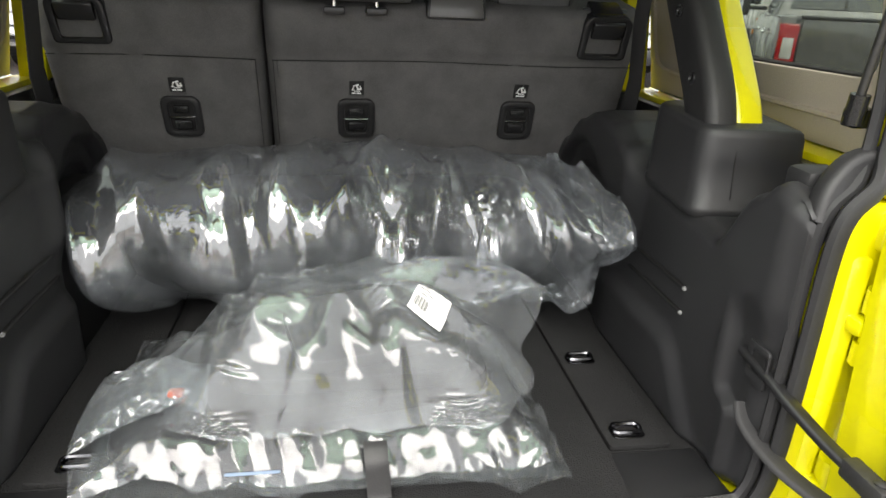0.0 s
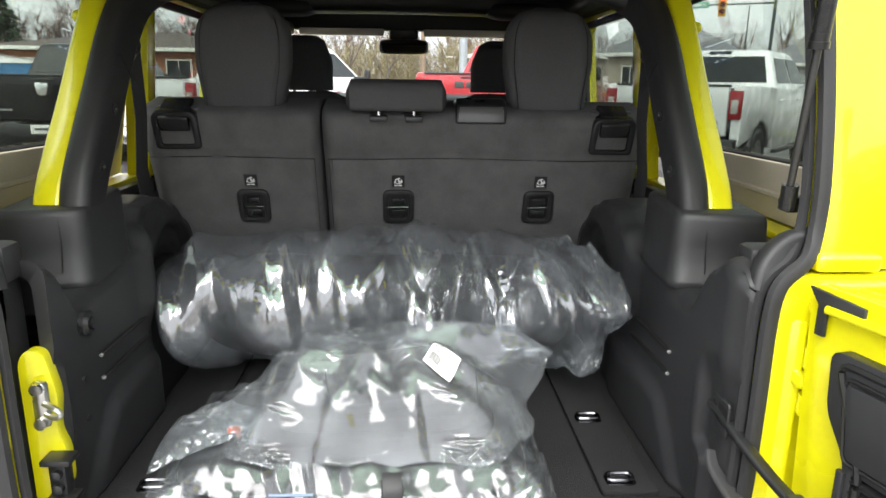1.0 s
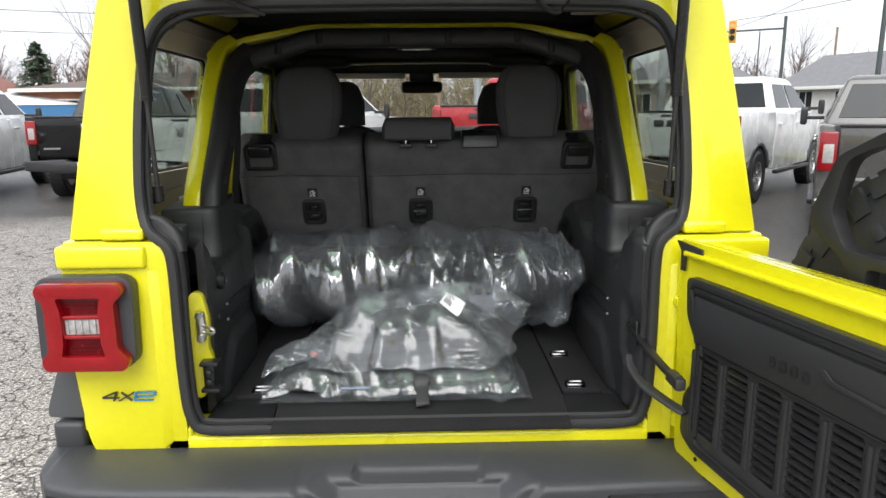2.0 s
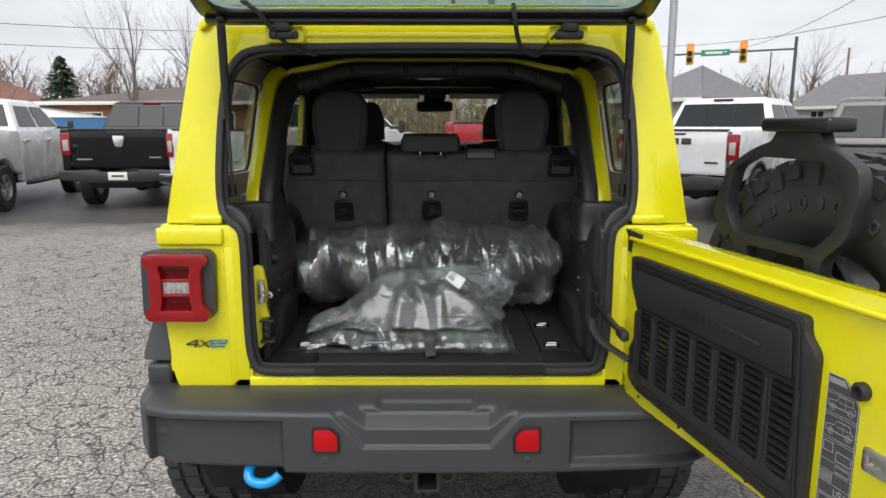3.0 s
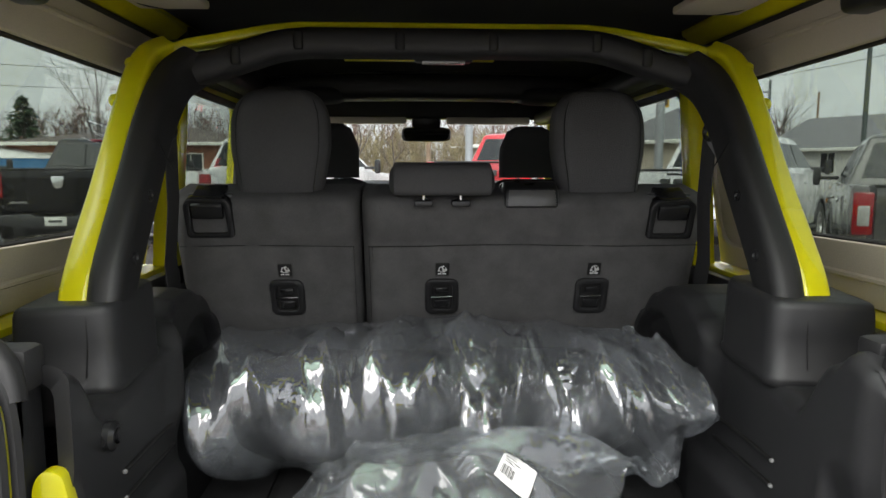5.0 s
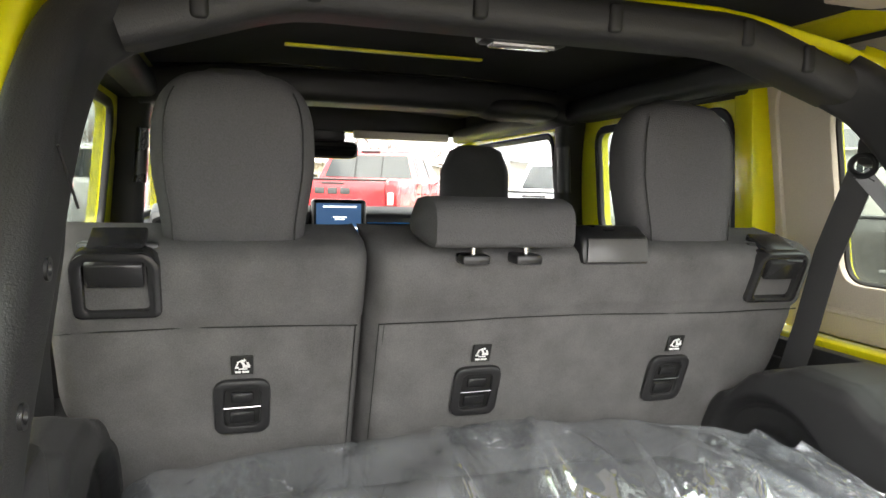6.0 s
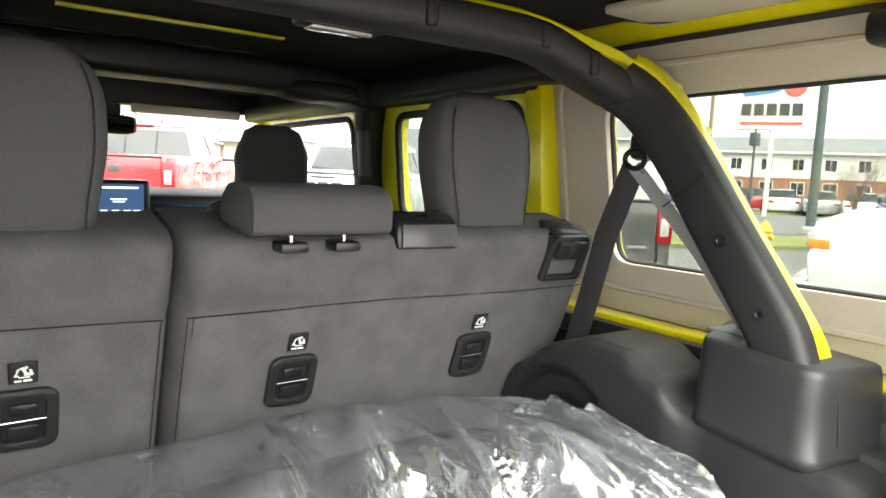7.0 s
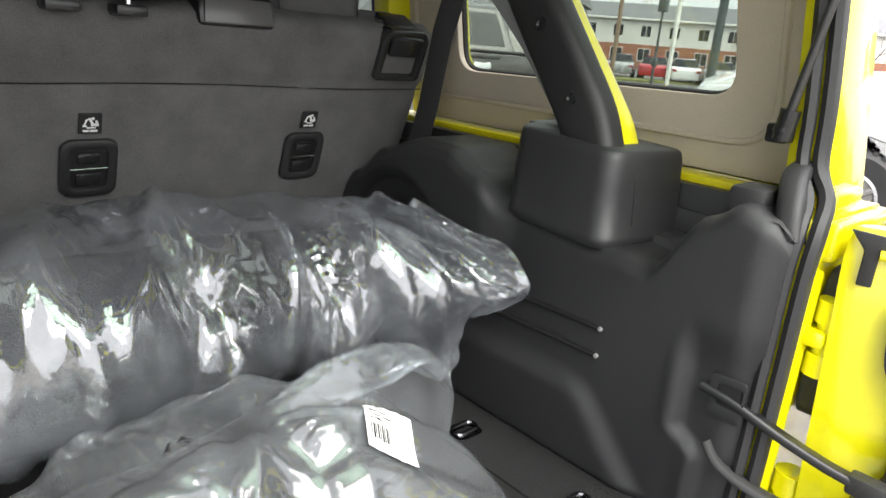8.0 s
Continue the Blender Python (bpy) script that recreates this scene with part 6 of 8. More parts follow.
def waves(x, y, z, seed, count, low, high):
    """Smooth seeded ripples."""
    r = np.random.RandomState(seed)
    out = 0 * x
    for k in range(count):
        f = r.uniform(low, high)
        d = r.normal(size=3)
        d /= np.linalg.norm(d)
        out = out + np.sin(f * (d[0] * x + d[1] * y + d[2] * z) + r.uniform(0, 6.28)) / count ** 0.5
    return out


def creases(u, v, seed, periods, slope, lean=0.5):
    """Flat facets that meet in sharp creases, which run mostly along v, bend and die out."""
    r = np.random.RandomState(seed)
    out = 0 * u
    for k, period in enumerate(periods):
        t = r.uniform(-lean, lean)
        q = (u * math.cos(t) + v * math.sin(t)) / period + 0.3 * waves(2 * u, v, 0 * u, seed + 50 + k, 5, 3, 9) + r.uniform(0, 1)
        zig = abs(q - np.floor(q + 0.5)) - 0.25
        out = out + period * slope * zig * np.clip(0.55 + 1.1 * waves(u, 0.6 * v, 0 * u, seed + 90 + k, 5, 3, 10), 0, 1.4)
    return out


# pulled-up folds: where the crest starts across and round the bag, its lean, height, width, growth of the width, length
FANS = [(-0.470, -0.30, 0.02, 0.020, 0.016, 0.03, 1.2), (-0.360, 0.35, -0.12, 0.030, 0.016, 0.09, 0.9), (-0.215, -0.10, -0.14, 0.026, 0.020, 0.08, 1.1), (-0.052, -0.35, -0.10, 0.046, 0.020, 0.050, 1.5), (0.070, -0.15, -0.14, 0.050, 0.012, 0.075, 1.4), (0.085, -0.15, 0.05, 0.030, 0.010, 0.030, 1.4), (0.160, 0.35, -0.06, 0.026, 0.010, 0.050, 0.8), (0.215, -0.20, -0.09, 0.040, 0.012, 0.045, 1.4), (0.240, -0.20, 0.06, 0.026, 0.010, 0.025, 1.3), (0.320, 0.10, -0.05, 0.030, 0.010, 0.035, 1.1), (0.365, -0.15, -0.03, 0.030, 0.010, 0.03, 1.3), (0.405, -0.30, -0.02, 0.028, 0.010, 0.03, 1.4), (0.450, 0.0, 0.0, 0.022, 0.010, 0.02, 1.2)]


def long_bag():
    """A long clear bag lying along the seat backs, folded across, its mouth gathered at one end."""
    nx, na = 190, 110
    U, V = np.meshgrid(np.linspace(0, 1, nx + 1), np.arange(na) / na, indexing="ij")
    step = lambda q, a, b: (lambda f: f * f * (3 - 2 * f))(np.clip((q - a) / (b - a), 0, 1))
    hill = lambda q, c, w: np.exp(-((q - c) / w) ** 2)
    x, c, s = -0.545 + 1.012 * U, np.cos(2 * math.pi * V), np.sin(2 * math.pi * V)
    end, tail = np.clip(U / 0.10, 0, 1), np.clip((1 - U) / 0.08, 0, 1)
    fat = (1 - (1 - end) ** 2.2) ** 0.5 * (1 - 0.42 * (1 - tail) ** 2)
    ry, rz = 0.190 * (0.35 + 0.65 * fat), 0.138 * (0.25 + 0.75 * fat)
    hump = 0.022 * hill(x, 0.02, 0.18) - 0.006 * hill(x, -0.42, 0.1)
    yc = 0.690 - 0.10 * hill(x, 0.47, 0.10) - 0.02 * hill(x, -0.5, 0.1)
    zc = 0.952 + 0.012 * (1 - tail)
    bulge = lambda q: np.copysign(abs(q) ** 0.80, q)
    z = zc + (rz + hump * np.maximum(0, s)) * bulge(s)
    lean = 0.13 * step(U, 0.84, 1.0) * step(z, 0.92, 1.04) * np.where(c < 0, 1, 0.3) + 0.075 * step(U, 0.80, 0.96) * step(0.90 - z, 0, 0.09) * (c < 0)
    smooth = np.stack([x, yc + ry * bulge(c) - lean, z], 2)
    # how far round from the top: 1 is the side towards the tail of the car, -1 the seat backs
    turn = (V - 0.25) * 4 % 4
    f = np.minimum(turn, 4 - turn) * np.where(c < 0, 1, -1)
    d = 0.008 * waves(x, 0.3 * f, 0 * x, 31, 6, 5, 14)
    for xk, f0, tilt, amp, w0, grow, long in FANS:
        g = f - f0
        d += amp * np.maximum(0, 1 - abs(x - xk - tilt * g) / (1.2 * (w0 + grow * np.maximum(g, 0)))) * np.clip(g / 0.12, 0, 1) * (1 - step(g, long - 0.2, long + 0.3))
    busy = 0.70 + 0.40 * step(x, -0.05, 0.30) + 0.4 * step(-x, 0.36, 0.50)
    d += busy * creases(x, 0.26 * f, 21, (0.20, 0.13, 0.10, 0.075, 0.05, 0.035), 0.32)
    d *= 0.22 + 0.78 * step(f, -0.20, 0.35)
    normal = np.stack([0 * c, c / ry, s / rz], 2)
    normal /= np.linalg.norm(normal, axis=2, keepdims=True)
    P = smooth + normal * d[..., None]
    ru, rv = lengths(P, True)

    def keep(P):
        # the roll inside, the floor, the seat backs and the side trims
        dy, dz = (P[..., 1] - 0.690) / 0.150, (P[..., 2] - 0.922) / 0.132
        r = np.sqrt(dy * dy + dz * dz) + 1e-6
        inside = (r < 1) & (P[..., 0] > -0.46) & (P[..., 0] < 0.43)
        k = np.where(inside, 1 / r, 1.0)
        P[..., 1] = 0.690 + (P[..., 1] - 0.690) * k
        P[..., 2] = 0.922 + (P[..., 2] - 0.922) * k
        np.maximum(P[..., 2], 0.7825, out=P[..., 2])
        np.minimum(P[..., 1], 0.737 + 0.37 * (1.368 - P[..., 2]) - 0.012, out=P[..., 1])
        np.clip(P[..., 0], np.where(P[..., 1] > 0.52, -0.546, -0.497), 0.470, out=P[..., 0])
    P = settle(P, ru, 0.5 * rv + 0.5 * lengths(smooth, True)[1], keep, 16, True, 0.01, 0.0001, 0.0001)
    P = refine(P, True)
    keep(P)
    return film_mesh(P, True, True)


bag = part("long_plastic_bag", long_bag(), POLYTHENE, None, "", 16)
tagged(bag, "long wrinkled clear plastic bag holding a black rolled cover", "plastic bag", "bags in the cargo bay")
bm = B()
rings = []
for f in np.linspace(0, 1, 60):
    x = -0.448 + 0.868 * f
    k = min(1, 8 * min(f, 1 - f)) ** 0.5 * 0.5 + 0.5
    rings.append([(x, 0.690 + (0.138 + 0.010 * noise.noise(Vector((x * 6, math.sin(a), math.cos(a))))) * k * math.cos(a), 0.920 + (0.121 + 0.010 * noise.noise(Vector((x * 7, 3 + math.sin(a), math.cos(a))))) * k * math.sin(a)) for a in np.linspace(0, 2 * math.pi, 41)[:-1]])
loft(bm, rings)
part("rolled_cover", bm, CARPET, bag, "black rolled fabric cover", 60)


# flat bag below, heaped bag on top of it
def flat_base(x, y):
    e = np.minimum(np.minimum((x + 0.385) / 0.07, (0.262 - x) / 0.05), np.minimum((y - 0.062) / 0.045, (0.46 - y) / 0.06))
    return 0.784 + np.clip(e, 0, 1) ** 0.6 * 0.046


def flat_bag():
    nx, ny = 150, 96
    U, V = np.meshgrid(np.linspace(0, 1, nx + 1), np.linspace(0, 1, ny + 1), indexing="ij")
    x, y = -0.395 + 0.668 * U, 0.048 + 0.42 * V
    w = 0.010 * waves(x, y, 0 * x, 5, 8, 10, 40)
    corner = np.clip((x - 0.08) / 0.12, 0, 1) * np.clip((0.12 - y) / 0.07, 0, 1) * np.clip(1 - abs(x - 0.18) / 0.12, 0, 1)
    x, y = x + w, y + w - 0.035 * corner
    P = np.stack([x, y, flat_base(x, y) + 0.004], 2)
    P[..., 2] += 0.008 + creases(y, x, 9, (0.16, 0.09, 0.06), 0.15) + creases(x, y, 12, (0.13, 0.08, 0.055, 0.04), 0.18)
    P = relax(P, 2)
    ru, rv = lengths(P)

    def keep(P):
        np.maximum(P[..., 2], flat_base(P[..., 0], P[..., 1]) + 0.001, out=P[..., 2])
        np.clip(P[..., 0], -0.398, 0.276, out=P[..., 0])
        np.maximum(P[..., 1], 0.010, out=P[..., 1])
    return refine(settle(P, ru, rv, keep, 16, False, 0.01, 0.0, 0.0001))


bm = film_mesh(flat_bag())
low = [[Vector((-0.385 + 0.645 * i / 24, 0.056 + 0.40 * j / 16, 0.7845)) for j in range(17)] for i in range(25)]
sheet(bm, 24, 16, lambda u, v: low[round(u * 24)][round(v * 16)])
flat = part("flat_plastic_bag", bm, THIN_FILM, None, "", 18)
tagged(flat, "flat crinkled clear plastic bag with dark folded panels inside", "plastic bag", "bags in the cargo bay")
bm = B()
pillow(bm, 0.60, 0.34, 0.036, pose(-0.062, 0.265, 0.806), 7, 36, 10)
part("folded_panel", bm, PADDING, flat, "dark folded panels")
bm = B()
box(bm, -0.190, -0.120, 0.062, 0.066, 0.814, 0.817, 0.001)
part("blue_print_strip", bm, PALE_BLUE, flat)


HEAP_EDGE = [(-180, 0.275), (-150, 0.270), (-120, 0.195), (-90, 0.165), (-60, 0.195), (-35, 0.280), (-17, 0.305), (0, 0.282), (8, 0.318), (15, 0.356), (25, 0.312), (45, 0.262), (90, 0.240), (130, 0.262), (160, 0.275), (180, 0.275)]
HEAP_REACH = np.array([along(HEAP_EDGE, a) for a in range(-180, 181)])


def heap_base(x, y):
    """The smooth mound under the loose film."""
    dx, dy = x + 0.030, y - 0.262
    a = np.degrees(np.arctan2(dy, dx))
    f = np.minimum(1, np.hypot(dx, dy) / np.interp(a, np.arange(-180, 181), HEAP_REACH))
    return 0.836 + 0.150 * (1 - f ** 2.3) + 0.085 * f ** 2 * np.exp(-((a - 15) / 13) ** 2)


def heaped_bag():
    n = 130
    U, V = np.meshgrid(np.linspace(-0.995, 0.995, n + 1), np.linspace(-0.995, 0.995, n + 1), indexing="ij")
    X, Y = U * np.sqrt(1 - V * V / 2), V * np.sqrt(1 - U * U / 2)
    v, a = np.hypot(X, Y), np.arctan2(Y, X)
    R = np.interp(np.degrees(a), np.arange(-180, 181), HEAP_REACH) * (1 + 0.02 * waves(4 * np.cos(a), 4 * np.sin(a), 0 * a, 3, 5, 1, 3))
    x, y = -0.030 + R * X, 0.262 + R * Y
    P = np.stack([x, y, heap_base(x, y) + 0.004], 2)
    # long folds that run from the top of the mound to its edge, flat facets between them
    fold = sum(h * np.maximum(0, 1 - abs((np.degrees(a) - q + 180 + t * (v - 0.5)) % 360 - 180) / w) for q, t, w, h in ((-52, 34, 17, 0.026), (-24, -20, 12, 0.022), (16, 10, 13, 0.026), (60, 26, 20, 0.014), (-108, 24, 24, 0.016), (-152, -18, 20, 0.016), (150, 16, 20, 0.014)))
    P[..., 2] += fold * np.clip(v / 0.35, 0, 1) * np.clip((1.06 - v) / 0.3, 0, 1)
    P[..., 2] += (0.012 + creases(0.22 * a * np.minimum(1, v + 0.2), R * v, 17, (0.18, 0.11, 0.07), 0.20) + creases(y + 0.3 * x, x, 23, (0.26, 0.16, 0.10, 0.065), 0.20)) * np.clip(v / 0.15, 0.3, 1)
    P = relax(P, 4)
    ru, rv = lengths(P)

    def keep(P):
        np.maximum(P[..., 2], heap_base(P[..., 0], P[..., 1]) - 0.006, out=P[..., 2])
        d = P[..., :2] - np.array((-0.030, 0.262))
        r = np.hypot(d[..., 0], d[..., 1])
        lim = np.interp(np.degrees(np.arctan2(d[..., 1], d[..., 0])), np.arange(-180, 181), HEAP_REACH) * 1.03
        P[..., :2] -= d * np.maximum(0, 1 - lim / (r + 1e-9))[..., None]
    return refine(settle(P, ru, rv, keep, 16, False, 0.01, 0.0, 0.0001))


HEAP = heaped_bag()
bm = film_mesh(HEAP)
heap = part("heaped_plastic_bag", bm, MILKY, None, "", 16)
tagged(heap, "milky clear plastic bag heaped loosely, with a white paper label", "plastic bag", "bags in the cargo bay")


HEAP_COARSE = HEAP[::3, ::3].reshape(-1, 3)


def heap_z(x, y):
    """The height of the settled film there."""
    near = (HEAP_COARSE[:, 0] - x) ** 2 + (HEAP_COARSE[:, 1] - y) ** 2 < 0.009 ** 2
    return float(HEAP_COARSE[near, 2].max()) if near.any() else 0.85


bm = B()
for w, d, h, x, z, turn in ((0.42, 0.27, 0.040, -0.03, 0.856, 6), (0.36, 0.24, 0.036, -0.02, 0.888, -4), (0.26, 0.20, 0.030, 0.01, 0.918, 12)):
    pillow(bm, w, d, h, pose(x, 0.275, z, 2, -3, turn), 6, 36, 10)
part("folded_cover", bm, PADDING, heap, "dark folded cover inside the bag")
bm = B()
# twisted neck of the heaped bag
rings = []
for f in np.linspace(0, 1, 34):
    c = Vector((-0.225 - 0.165 * f, 0.195 + 0.015 * f + 0.02 * math.sin(4 * f), 0.864 - 0.030 * f + 0.010 * math.sin(3 * f)))
    k = 0.036 * (1 - 0.3 * bell(f, 0.25, 0.15) + 0.75 * f)
    rings.append([c + Vector((0.012 * noise.noise(Vector((i, f * 6, 1))), math.cos(b) * k * (1.2 + 0.35 * ridge(Vector((math.cos(b) * 2, math.sin(b) * 2, f * 5)))), math.sin(b) * k * (0.55 - 0.33 * f) * (1 + 0.3 * ridge(Vector((math.cos(b) * 3, math.sin(b) * 3, f * 4 + 2)))))) for i, b in enumerate(np.linspace(0, 2 * math.pi, 49)[:-1])])
loft(bm, rings)
part("bag_neck", bm, MILKY, heap, "", 75)
bm = B()
box(bm, -0.285, -0.263, 0.190, 0.207, 0.852, 0.861, 0.004)
part("tag", bm, ORANGE, heap, "small orange tag inside the bag")


def on_heap(cx, cy, turn, lift):
    c, s = math.cos(radians(turn)), math.sin(radians(turn))
    def place(u, v):
        x, y = cx + c * u - s * v, cy + s * u + c * v
        z = sum(heap_z(x + dx, y + dy) for dx in (-0.012, 0, 0.012) for dy in (-0.012, 0, 0.012)) / 9
        return Vector((x, y, z + lift))
    return place


paper = on_heap(0.088, 0.185, -28, 0.004)
bm = B()
sheet(bm, 14, 14, lambda u, v: paper((u - 0.5) * 0.050, (v - 0.5) * 0.050), (0, 0, -0.001))
lab = part("paper_label", bm, PAPER, heap, "white printed paper label", 75)
bm = B()
ink = on_heap(0.088, 0.185, -28, 0.0055)
for k in range(9):
    u = -0.020 + k * 0.0022
    sheet(bm, 1, 4, lambda a, b: ink(u + a * (0.0008 + 0.0006 * (k % 2)), -0.014 + b * 0.016))
for i in range(4):
    n = 0.018 + 0.006 * (i % 2)
    sheet(bm, 4, 1, lambda a, b: ink(-0.020 + a * n, 0.006 + i * 0.004 + b * 0.0011))
part("label_print", bm, DARK_BADGE, lab)
mark = on_heap(-0.092, 0.255, 0, 0.009)
bm = B()
for t in (0, 120, 240):
    c, s = math.cos(radians(t)), math.sin(radians(t))
    for q in ((-0.013, -0.011, 0.006, -0.011), (0.006, -0.016, 0.006, -0.006)):
        p0, p1 = Vector(q[:2]), Vector(q[2:])
        d = (p1 - p0).normalized()
        sd = Vector((-d.y, d.x)) * 0.0018
        quad = [p0 - sd, p1 - sd, p1 + sd, p0 + sd]
        quad = [(c * a - s * b, s * a + c * b) for a, b in quad]
        bm.faces.new([bm.verts.new(mark(0.85 * a, 0.85 * b)) for a, b in quad])
part("recycling_mark", bm, DEEP, heap, "printed black triangular mark")
# elastic strap over the edge of the flat bag
bm = B()
ring_tube(bm, smooth_path([(0.005, 0.076, 0.845), (0.005, 0.066, 0.841), (0.006, 0.052, 0.828), (0.008, 0.046, 0.805), (0.009, 0.040, 0.784), (0.010, 0.034, 0.780)], 4), rounded(0.032, 0.003, 0.001, 2), up=(0, -0.7, 0.7))
strap = part("elastic_strap", bm, RUBBER, None)
tagged(strap, "short black elastic strap lying over the flat bag", "strap")
# ---- the lot and what stands round it ----
def ground_z(x, y):
    return -0.13 * ramp(x, 1.2, 3.5) * (1 - ramp(y, 6.0, 8.5)) * (1 - 0.65 * ramp(x, 5.5, 8.5))


def asphalt(name, colour, wet=0.0, lot=False):
    m = bpy.data.materials.new(name)
    m.use_nodes = True
    n, l = m.node_tree.nodes, m.node_tree.links
    b = n["Principled BSDF"]
    c = n.new("ShaderNodeTexCoord")
    stone, patch, warp, crack, crack2 = (n.new("ShaderNodeTexNoise"), n.new("ShaderNodeTexNoise"), n.new("ShaderNodeTexNoise"), n.new("ShaderNodeTexVoronoi"), n.new("ShaderNodeTexVoronoi"))
    stone.inputs["Scale"].default_value, stone.inputs["Detail"].default_value = 55, 7
    patch.inputs["Scale"].default_value, patch.inputs["Detail"].default_value = 0.5, 6
    warp.inputs["Scale"].default_value, warp.inputs["Detail"].default_value = 5, 4
    crack.feature = crack2.feature = "DISTANCE_TO_EDGE"
    crack.inputs["Scale"].default_value, crack2.inputs["Scale"].default_value = 5.5, 11.0
    shift = n.new("ShaderNodeMix")
    shift.data_type, shift.blend_type = "RGBA", "LINEAR_LIGHT"
    shift.inputs["Factor"].default_value = 0.10
    for t in (stone, patch, warp):
        l.new(c.outputs["Object"], t.inputs["Vector"])
    l.new(c.outputs["Object"], shift.inputs["A"])
    l.new(warp.outputs["Color"], shift.inputs["B"])
    for t in (crack, crack2):
        l.new(shift.outputs["Result"], t.inputs["Vector"])
    line, line2 = n.new("ShaderNodeMapRange"), n.new("ShaderNodeMapRange")
    for q, w in ((line, 0.034), (line2, 0.022)):
        q.inputs["From Min"].default_value, q.inputs["From Max"].default_value = 0.0, w
    l.new(crack.outputs["Distance"], line.inputs["Value"])
    l.new(crack2.outputs["Distance"], line2.inputs["Value"])
    where = n.new("ShaderNodeMapRange")
    where.inputs["From Min"].default_value, where.inputs["From Max"].default_value = 0.42, 0.58
    l.new(warp.outputs["Fac"], where.inputs["Value"])
    some = n.new("ShaderNodeMath")
    some.operation = "MAXIMUM"
    l.new(line2.outputs["Result"], some.inputs[0])
    l.new(where.outputs["Result"], some.inputs[1])
    both = n.new("ShaderNodeMath")
    both.operation = "MULTIPLY"
    l.new(line.outputs["Result"], both.inputs[0])
    l.new(some.outputs["Value"], both.inputs[1])
    tone = n.new("ShaderNodeMapRange")
    tone.inputs["From Min"].default_value, tone.inputs["From Max"].default_value = 0.36, 0.64
    tone.inputs["To Min"].default_value, tone.inputs["To Max"].default_value = 0.42, 1.58
    l.new(stone.outputs["Fac"], tone.inputs["Value"])
    chip, pick_chip, chip_tone, chips = n.new("ShaderNodeTexVoronoi"), n.new("ShaderNodeSeparateColor"), n.new("ShaderNodeMapRange"), n.new("ShaderNodeMath")
    chip.inputs["Scale"].default_value = 150
    chip_tone.inputs["To Min"].default_value, chip_tone.inputs["To Max"].default_value = 0.45, 1.55
    chips.operation = "MULTIPLY"
    l.new(c.outputs["Object"], chip.inputs["Vector"])
    l.new(chip.outputs["Color"], pick_chip.inputs["Color"])
    l.new(pick_chip.outputs["Red"], chip_tone.inputs["Value"])
    l.new(tone.outputs["Result"], chips.inputs[0])
    l.new(chip_tone.outputs["Result"], chips.inputs[1])
    broad = n.new("ShaderNodeMapRange")
    broad.inputs["From Min"].default_value, broad.inputs["From Max"].default_value = 0.3, 0.7
    broad.inputs["To Min"].default_value, broad.inputs["To Max"].default_value = 0.82, 1.16
    l.new(patch.outputs["Fac"], broad.inputs["Value"])
    dark = n.new("ShaderNodeMapRange")
    dark.inputs["To Min"].default_value, dark.inputs["To Max"].default_value = 0.07, 1.0
    l.new(both.outputs["Value"], dark.inputs["Value"])
    m1, m2 = n.new("ShaderNodeMath"), n.new("ShaderNodeMath")
    m1.operation = m2.operation = "MULTIPLY"
    l.new(chips.outputs["Value"], m1.inputs[0])
    l.new(broad.outputs["Result"], m1.inputs[1])
    l.new(m1.outputs["Value"], m2.inputs[0])
    l.new(dark.outputs["Result"], m2.inputs[1])
    scale = n.new("ShaderNodeVectorMath")
    scale.operation = "SCALE"
    scale.inputs[0].default_value = colour
    l.new(m2.outputs["Value"], scale.inputs["Scale"])
    l.new(scale.outputs["Vector"], b.inputs["Base Color"])
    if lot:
        # the lot's rain-wet stretches, and darker, slicker ground under the car, with ragged borders
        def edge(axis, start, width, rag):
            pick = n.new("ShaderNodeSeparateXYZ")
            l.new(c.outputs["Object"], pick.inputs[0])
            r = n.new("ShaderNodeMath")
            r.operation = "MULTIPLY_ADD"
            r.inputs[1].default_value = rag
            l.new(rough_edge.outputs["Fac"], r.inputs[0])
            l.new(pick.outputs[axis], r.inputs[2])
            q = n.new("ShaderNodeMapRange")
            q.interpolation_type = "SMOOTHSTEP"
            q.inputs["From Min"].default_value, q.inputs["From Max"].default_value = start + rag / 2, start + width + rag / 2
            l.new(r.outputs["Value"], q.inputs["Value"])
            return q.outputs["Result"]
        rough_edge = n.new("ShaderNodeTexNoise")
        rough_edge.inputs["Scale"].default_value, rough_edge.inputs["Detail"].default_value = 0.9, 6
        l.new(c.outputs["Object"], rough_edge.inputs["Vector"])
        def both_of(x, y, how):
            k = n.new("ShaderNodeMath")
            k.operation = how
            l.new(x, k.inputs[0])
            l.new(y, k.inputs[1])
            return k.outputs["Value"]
        dark_slick = both_of(edge("Y", 7.2, 1.2, 3.0), both_of(edge("X", -0.95, 0.5, 0.8), edge("Y", -0.35, 0.6, 0.8), "MULTIPLY"), "MAXIMUM")
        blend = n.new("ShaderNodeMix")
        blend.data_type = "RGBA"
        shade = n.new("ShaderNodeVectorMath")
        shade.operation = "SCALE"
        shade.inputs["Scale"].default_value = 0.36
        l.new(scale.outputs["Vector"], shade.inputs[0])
        l.new(dark_slick, blend.inputs["Factor"])
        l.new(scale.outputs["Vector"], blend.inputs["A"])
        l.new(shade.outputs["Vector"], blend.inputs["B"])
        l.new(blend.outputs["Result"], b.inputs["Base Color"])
    # rain-wet stretches: darker stone and a smooth film of water
    pool = n.new("ShaderNodeTexNoise")
    pool.inputs["Scale"].default_value, pool.inputs["Detail"].default_value = 0.22, 5
